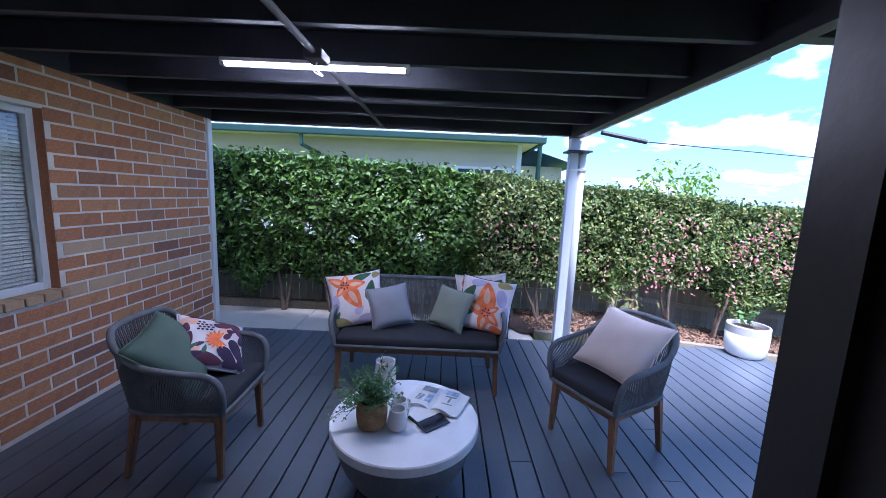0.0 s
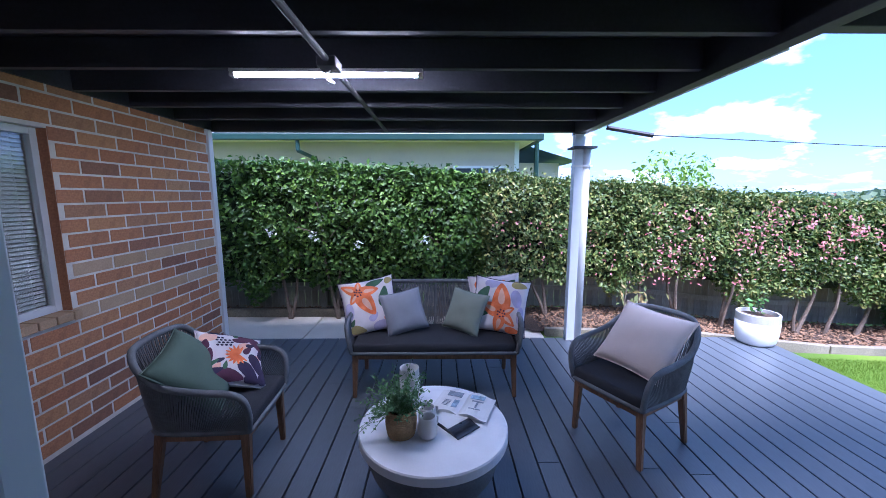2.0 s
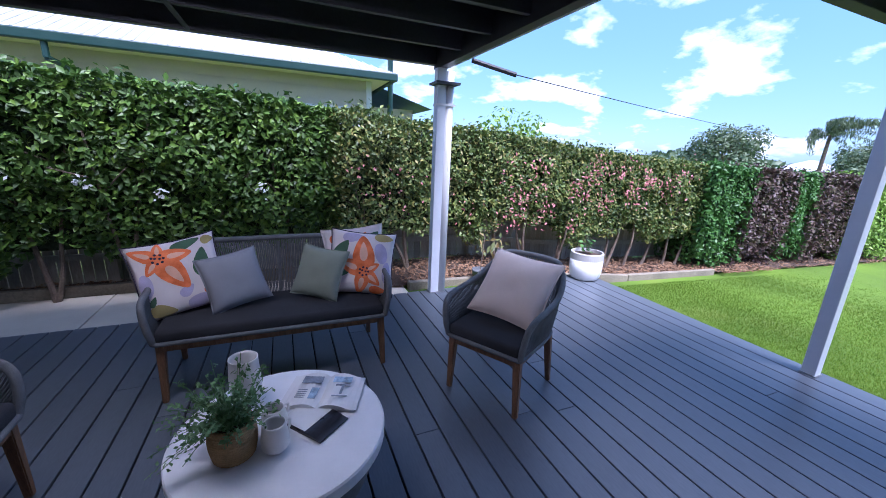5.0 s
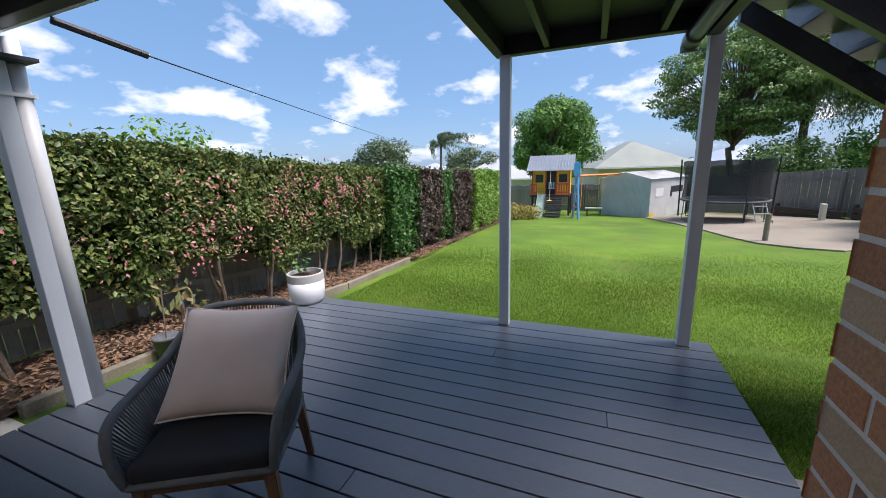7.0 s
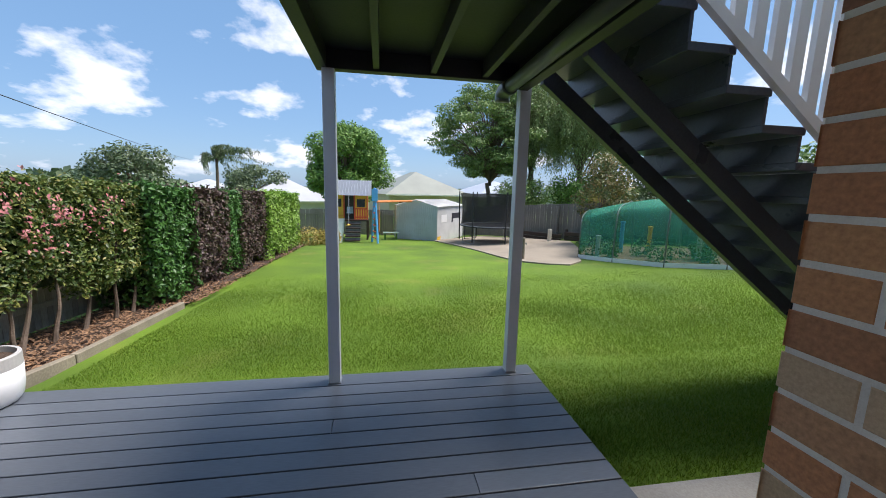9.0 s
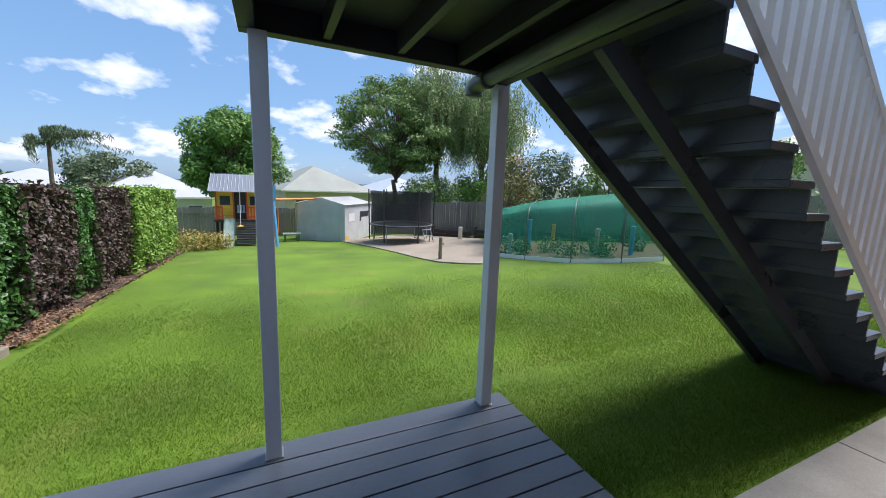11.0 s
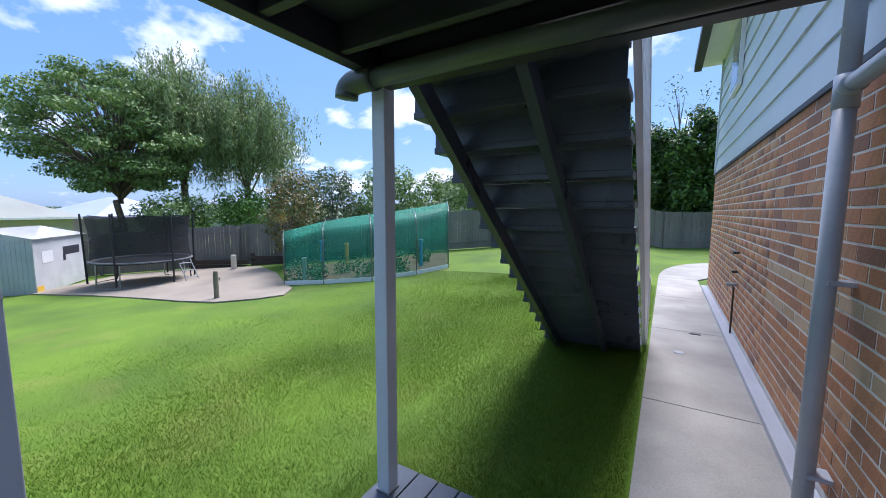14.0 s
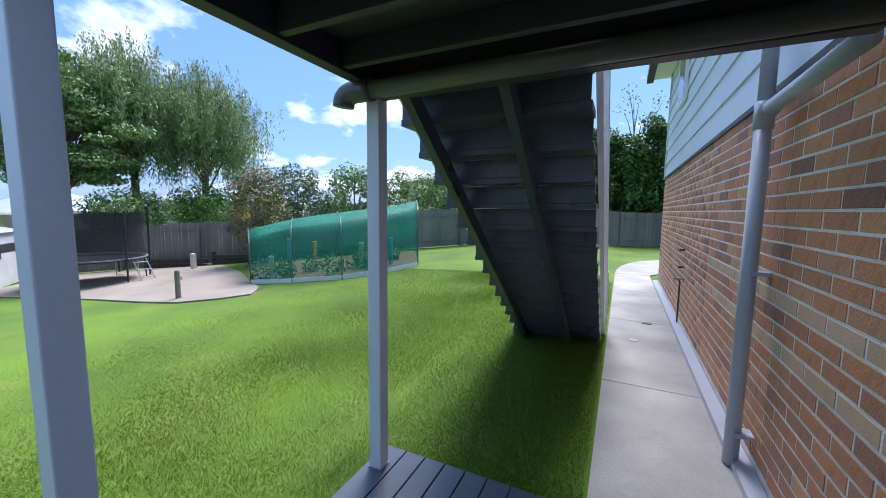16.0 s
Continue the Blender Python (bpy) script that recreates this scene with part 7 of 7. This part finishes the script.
def make_neighbour():
    h = thing("neighbour_house", pose(0, 0, 0), "cream weatherboard house with white tin roof and green gutters", "house")
    GZ, GY, X1 = 2.95, 8.45, 2.02
    part("wall", boxes((-12, 8.98, -0.3, 1.62, 9.1, GZ - 0.02), (1.5, 9.1, -0.3, 1.62, 16, GZ - 0.02)), M_CREAMWALL, h, "cream boarded wall")
    for k in range(13):
        part("board", boxes((-12, 8.966, 0.3 + 0.22 * k, 1.63, 8.979, 0.3 + 0.22 * k + 0.205)), M_CREAMWALL, h)
    part("corner_board", boxes((1.55, 8.95, -0.3, 1.66, 9.05, GZ - 0.02)), M_WHITE, h)
    part("soffit", boxes((-12, GY + 0.02, GZ - 0.03, X1 - 0.02, 9.0, GZ - 0.005), (1.63, 9.0, GZ - 0.03, X1 - 0.02, 16, GZ - 0.005)), M_CREAMWALL, h, "cream eave lining")
    part("gutter", boxes((-12, GY - 0.06, GZ - 0.06, X1 + 0.06, GY + 0.05, GZ + 0.09), (X1 - 0.05, GY + 0.05, GZ - 0.06, X1 + 0.06, 16, GZ + 0.09), bevel=0.02), M_TRIMGREEN, h, "dark green gutter")
    bm = bmesh.new()
    v = [bm.verts.new(p) for p in ((-12, GY, GZ + 0.09), (X1, GY, GZ + 0.09), (X1 - 4.3, 12.75, GZ + 2.0), (-12, 12.75, GZ + 2.0), (X1, 17, GZ + 0.09), (-12, 17, GZ + 0.09))]
    for f in ((0, 1, 2, 3), (1, 4, 2), (4, 5, 3, 2)):
        bm.faces.new([v[i] for i in f])
    roof = part("roof", bm, M_ROOF_WHITE, h, "white corrugated roof")
    bm = bmesh.new()
    for k in range(90):
        x = -12 + k * 0.157
        top = min(1.0, max(0.0, (X1 - x) / 4.3))
        tube(bm, ((x, GY, GZ + 0.098), (x, GY + 4.3 * top, GZ + 0.098 + 1.91 * top)), 0.014, 4, cap=False)
    for k in range(28):
        y = GY + 0.1 + k * 0.15
        f = (y - GY) / 4.3
        tube(bm, ((X1, y, GZ + 0.098), (X1 - 4.3 * f, y, GZ + 0.098 + 1.91 * f)), 0.014, 4, cap=False)
    part("roof_ribs", bm, M_ROOF_WHITE, roof, kind="stuff")
    w = part("window", boxes((0.10, 8.93, 1.3, 1.42, 8.965, 2.38)), M_WHITE, h, "white framed window")
    for k in range(3):
        part("pane", boxes((0.17 + 0.41 * k, 8.924, 1.36, 0.53 + 0.41 * k, 8.929, 2.32)), M_WINDARK, w)
    # downpipe and rear wing
    part("downpipe", rods(((-3.35, GY + 0.02, GZ - 0.05), (-3.35, GY + 0.02, GZ - 0.28), (-3.10, 8.92, GZ - 0.42))[:2], ((-3.35, GY + 0.02, GZ - 0.28), (-3.10, 8.92, GZ - 0.42)), ((-3.10, 8.92, GZ - 0.42), (-3.10, 8.92, 0.2)), r=0.045), M_TRIMGREEN, h, "green downpipe")
    part("downpipe", rods(((X1 + 0.10, 9.15, GZ + 0.75), (X1 + 0.10, 9.15, 1.0)), r=0.06), M_TRIMGREEN, h, "pale green vent pipe")
    part("rear_wing", boxes((1.63, 10.2, -0.3, 3.0, 16, 2.55)), M_CREAMWALL, h)
    bm = bmesh.new()
    v = [bm.verts.new(p) for p in ((1.3, 9.7, 3.15), (3.35, 9.7, 2.55), (3.35, 16, 2.55), (1.3, 16, 3.15))]
    bm.faces.new(v)
    bmesh.ops.solidify(bm, geom=bm.faces[:], thickness=0.10)
    part("rear_roof", bm, M_TRIMGREEN, h, "dark green edged lower roof")


def make_far_houses():
    house(44.5, 12.0, -3.2, 9, 8, 3.4, 2.4, M_HOUSEWHITE, M_ROOF_WHITE, "white house with pale hipped roof beyond the hedge", 20)
    house(46.0, -2.4, -2.2, 11, 9, 3.3, 2.6, M_CREAMWALL, M_ROOF_GREEN, "cream house with pale green hipped roof behind the shed", 15)
    house(47.0, -12.5, -2.4, 10, 8, 3.4, 1.9, M_HOUSEWHITE, M_ROOF_GREY, "pale house with grey roof beyond the fence", 10)
    house(36.0, -22.0, -1.2, 10, 8, 3.4, 1.9, M_HOUSEWHITE, M_ROOF_GREY, "pale house half hidden by trees", 35)
    house(60.0, 26.0, -3.0, 12, 9, 3.2, 2.2, M_HOUSEWHITE, M_ROOF_WHITE, "distant house with pale roof", 10)
    house(13.5, -29.0, 0.6, 11, 9, 3.4, 1.8, M_CREAMWALL, M_ROOF_GREEN, "cream house behind the back trees", 60)


def make_grass():
    rng = np.random.default_rng(99)
    n = 620000
    x = 2.27 + 9.0 * rng.beta(1.15, 2.9, n)
    y = rng.uniform(-8.5, 4.4, n)
    ok = ~((x < 3.64) & (y > -0.03))
    x, y = x[ok], y[ok]
    n = len(x)
    z = np.array([ground_z(a, b) for a, b in zip(x, y)])
    h = rng.uniform(0.016, 0.036, n) * np.clip(1.25 - 0.09 * (x - 3.0), 0.35, 1.0)
    a = rng.uniform(0, math.tau, n)
    w = 0.0024 + 0.0003 * np.maximum(0, x - 3.5)
    lean = rng.normal(0, 0.022, (n, 2))
    b0 = np.stack([x - w * np.cos(a), y - w * np.sin(a), z - 0.006], 1)
    b1 = np.stack([x + w * np.cos(a), y + w * np.sin(a), z - 0.006], 1)
    tip = np.stack([x + lean[:, 0], y + lean[:, 1], z + h], 1)
    verts = np.stack([b0, b1, tip], 1).reshape(-1, 3)
    faces = np.arange(3 * n).reshape(-1, 3)
    ob = mesh_np("grass", verts, faces, M_GRASS)
    tagged(ob, "short green grass blades of the lawn", "grass", kind="stuff")


make_hedge()
make_trees()
make_cubby()
make_shed()
make_trampoline()
make_net_house()
make_far_yard()
make_neighbour()
make_far_houses()
make_grass()


# ---- bricks, piece by piece ----
BRICK_MESH = {}


def brick_mesh(w, material):
    key = (round(w, 3), material.name)
    if key not in BRICK_MESH:
        bm = bmesh.new()
        c, h, d = 0.003, COURSE - JOINT, 0.0028
        back = [bm.verts.new(p) for p in ((0, 0, 0), (w, 0, 0), (w, 0, h), (0, 0, h))]
        front = [bm.verts.new(p) for p in ((c, -d, c), (w - c, -d, c), (w - c, -d, h - c), (c, -d, h - c))]
        bm.faces.new(front)
        for k in range(4):
            bm.faces.new((back[k], back[(k + 1) % 4], front[(k + 1) % 4], front[k]))
        bmesh.ops.recalc_face_normals(bm, faces=bm.faces[:])
        me = bpy.data.meshes.new("brick")
        bm.to_mesh(me)
        bm.free()
        me.materials.append(material)
        BRICK_MESH[key] = me
    return BRICK_MESH[key]


def lay_bricks(parent, origin, turn, length, holes=(), as_parts=10 ** 9, shift=0.0):
    """Courses of bricks on a wall face: origin is the face's lower corner, turn its heading; holes are (u0, u1, z0, z1)."""
    rng = random.Random(int(abs(origin[0]) * 100 + length * 10))
    base = pose(*origin, 0, 0, turn)
    placed = 0
    verts, faces = [], []
    for k in range(COURSES):
        z = BRICK_Z0 + k * COURSE
        u = -((k % 2) * 0.5 + shift) * (BRICK_L + JOINT)
        while u < length:
            a, b = max(0.0, u), min(length, u + BRICK_L)
            u += BRICK_L + JOINT
            spans = [(a, b)]
            for h0, h1, q0, q1 in holes:
                if z + COURSE * 0.6 > q0 and z + COURSE * 0.4 < q1:
                    cut = []
                    for s, e in spans:
                        if s < h0:
                            cut.append((s, min(e, h0)))
                        if e > h1:
                            cut.append((max(s, h1), e))
                    spans = cut
            for s, e in spans:
                if e - s < 0.03:
                    continue
                m = M_BLOND if k in (8, 11) else M_BRICK
                me = brick_mesh(e - s, m)
                mx = base @ pose(s, rng.uniform(-0.0015, 0.0015), z + JOINT / 2)
                if s < as_parts:
                    ob = new("brick", me)
                    ob.matrix_basis = mx
                    ob.parent = parent
                    placed += 1
                else:
                    o = len(verts)
                    verts += [tuple(mx @ v.co) for v in me.vertices]
                    faces += [[o + i for i in p.vertices] for p in me.polygons]
    if verts:
        ob = mesh_np("brick_rest", np.array(verts), np.array(faces), M_BRICK_FAR, parent)
        tagged(ob, kind="stuff")
    return placed


WALLS = {o.name: o for o in scene.objects if o.name.startswith("wall_")}
# the wall by the chairs faces +x; its course runs along +y
lay_bricks(WALLS["wall_west"], (WALL_L - 0.008, 0.42, 0), 90, DECK_Y1 - 0.07 - 0.42, [(1.00 - 0.42, 2.50 - 0.42, 0.91 - 0.07, 2.12)])
# the door wall faces +y; its course runs along -x
lay_bricks(WALLS["wall_south"], (WALL_E - 0.002, WALL_S - 0.008, 0), 180, WALL_E - 0.39)
# the long wall by the path faces +x
lay_bricks(WALLS["wall_east"], (WALL_E - 0.008, -3.0, 0), 90, 3.0 + WALL_S)
lay_bricks(WALLS["wall_east"], (WALL_E - 0.008, HOUSE_Y1, 0), 90, -3.0 - HOUSE_Y1 - JOINT, as_parts=-1)
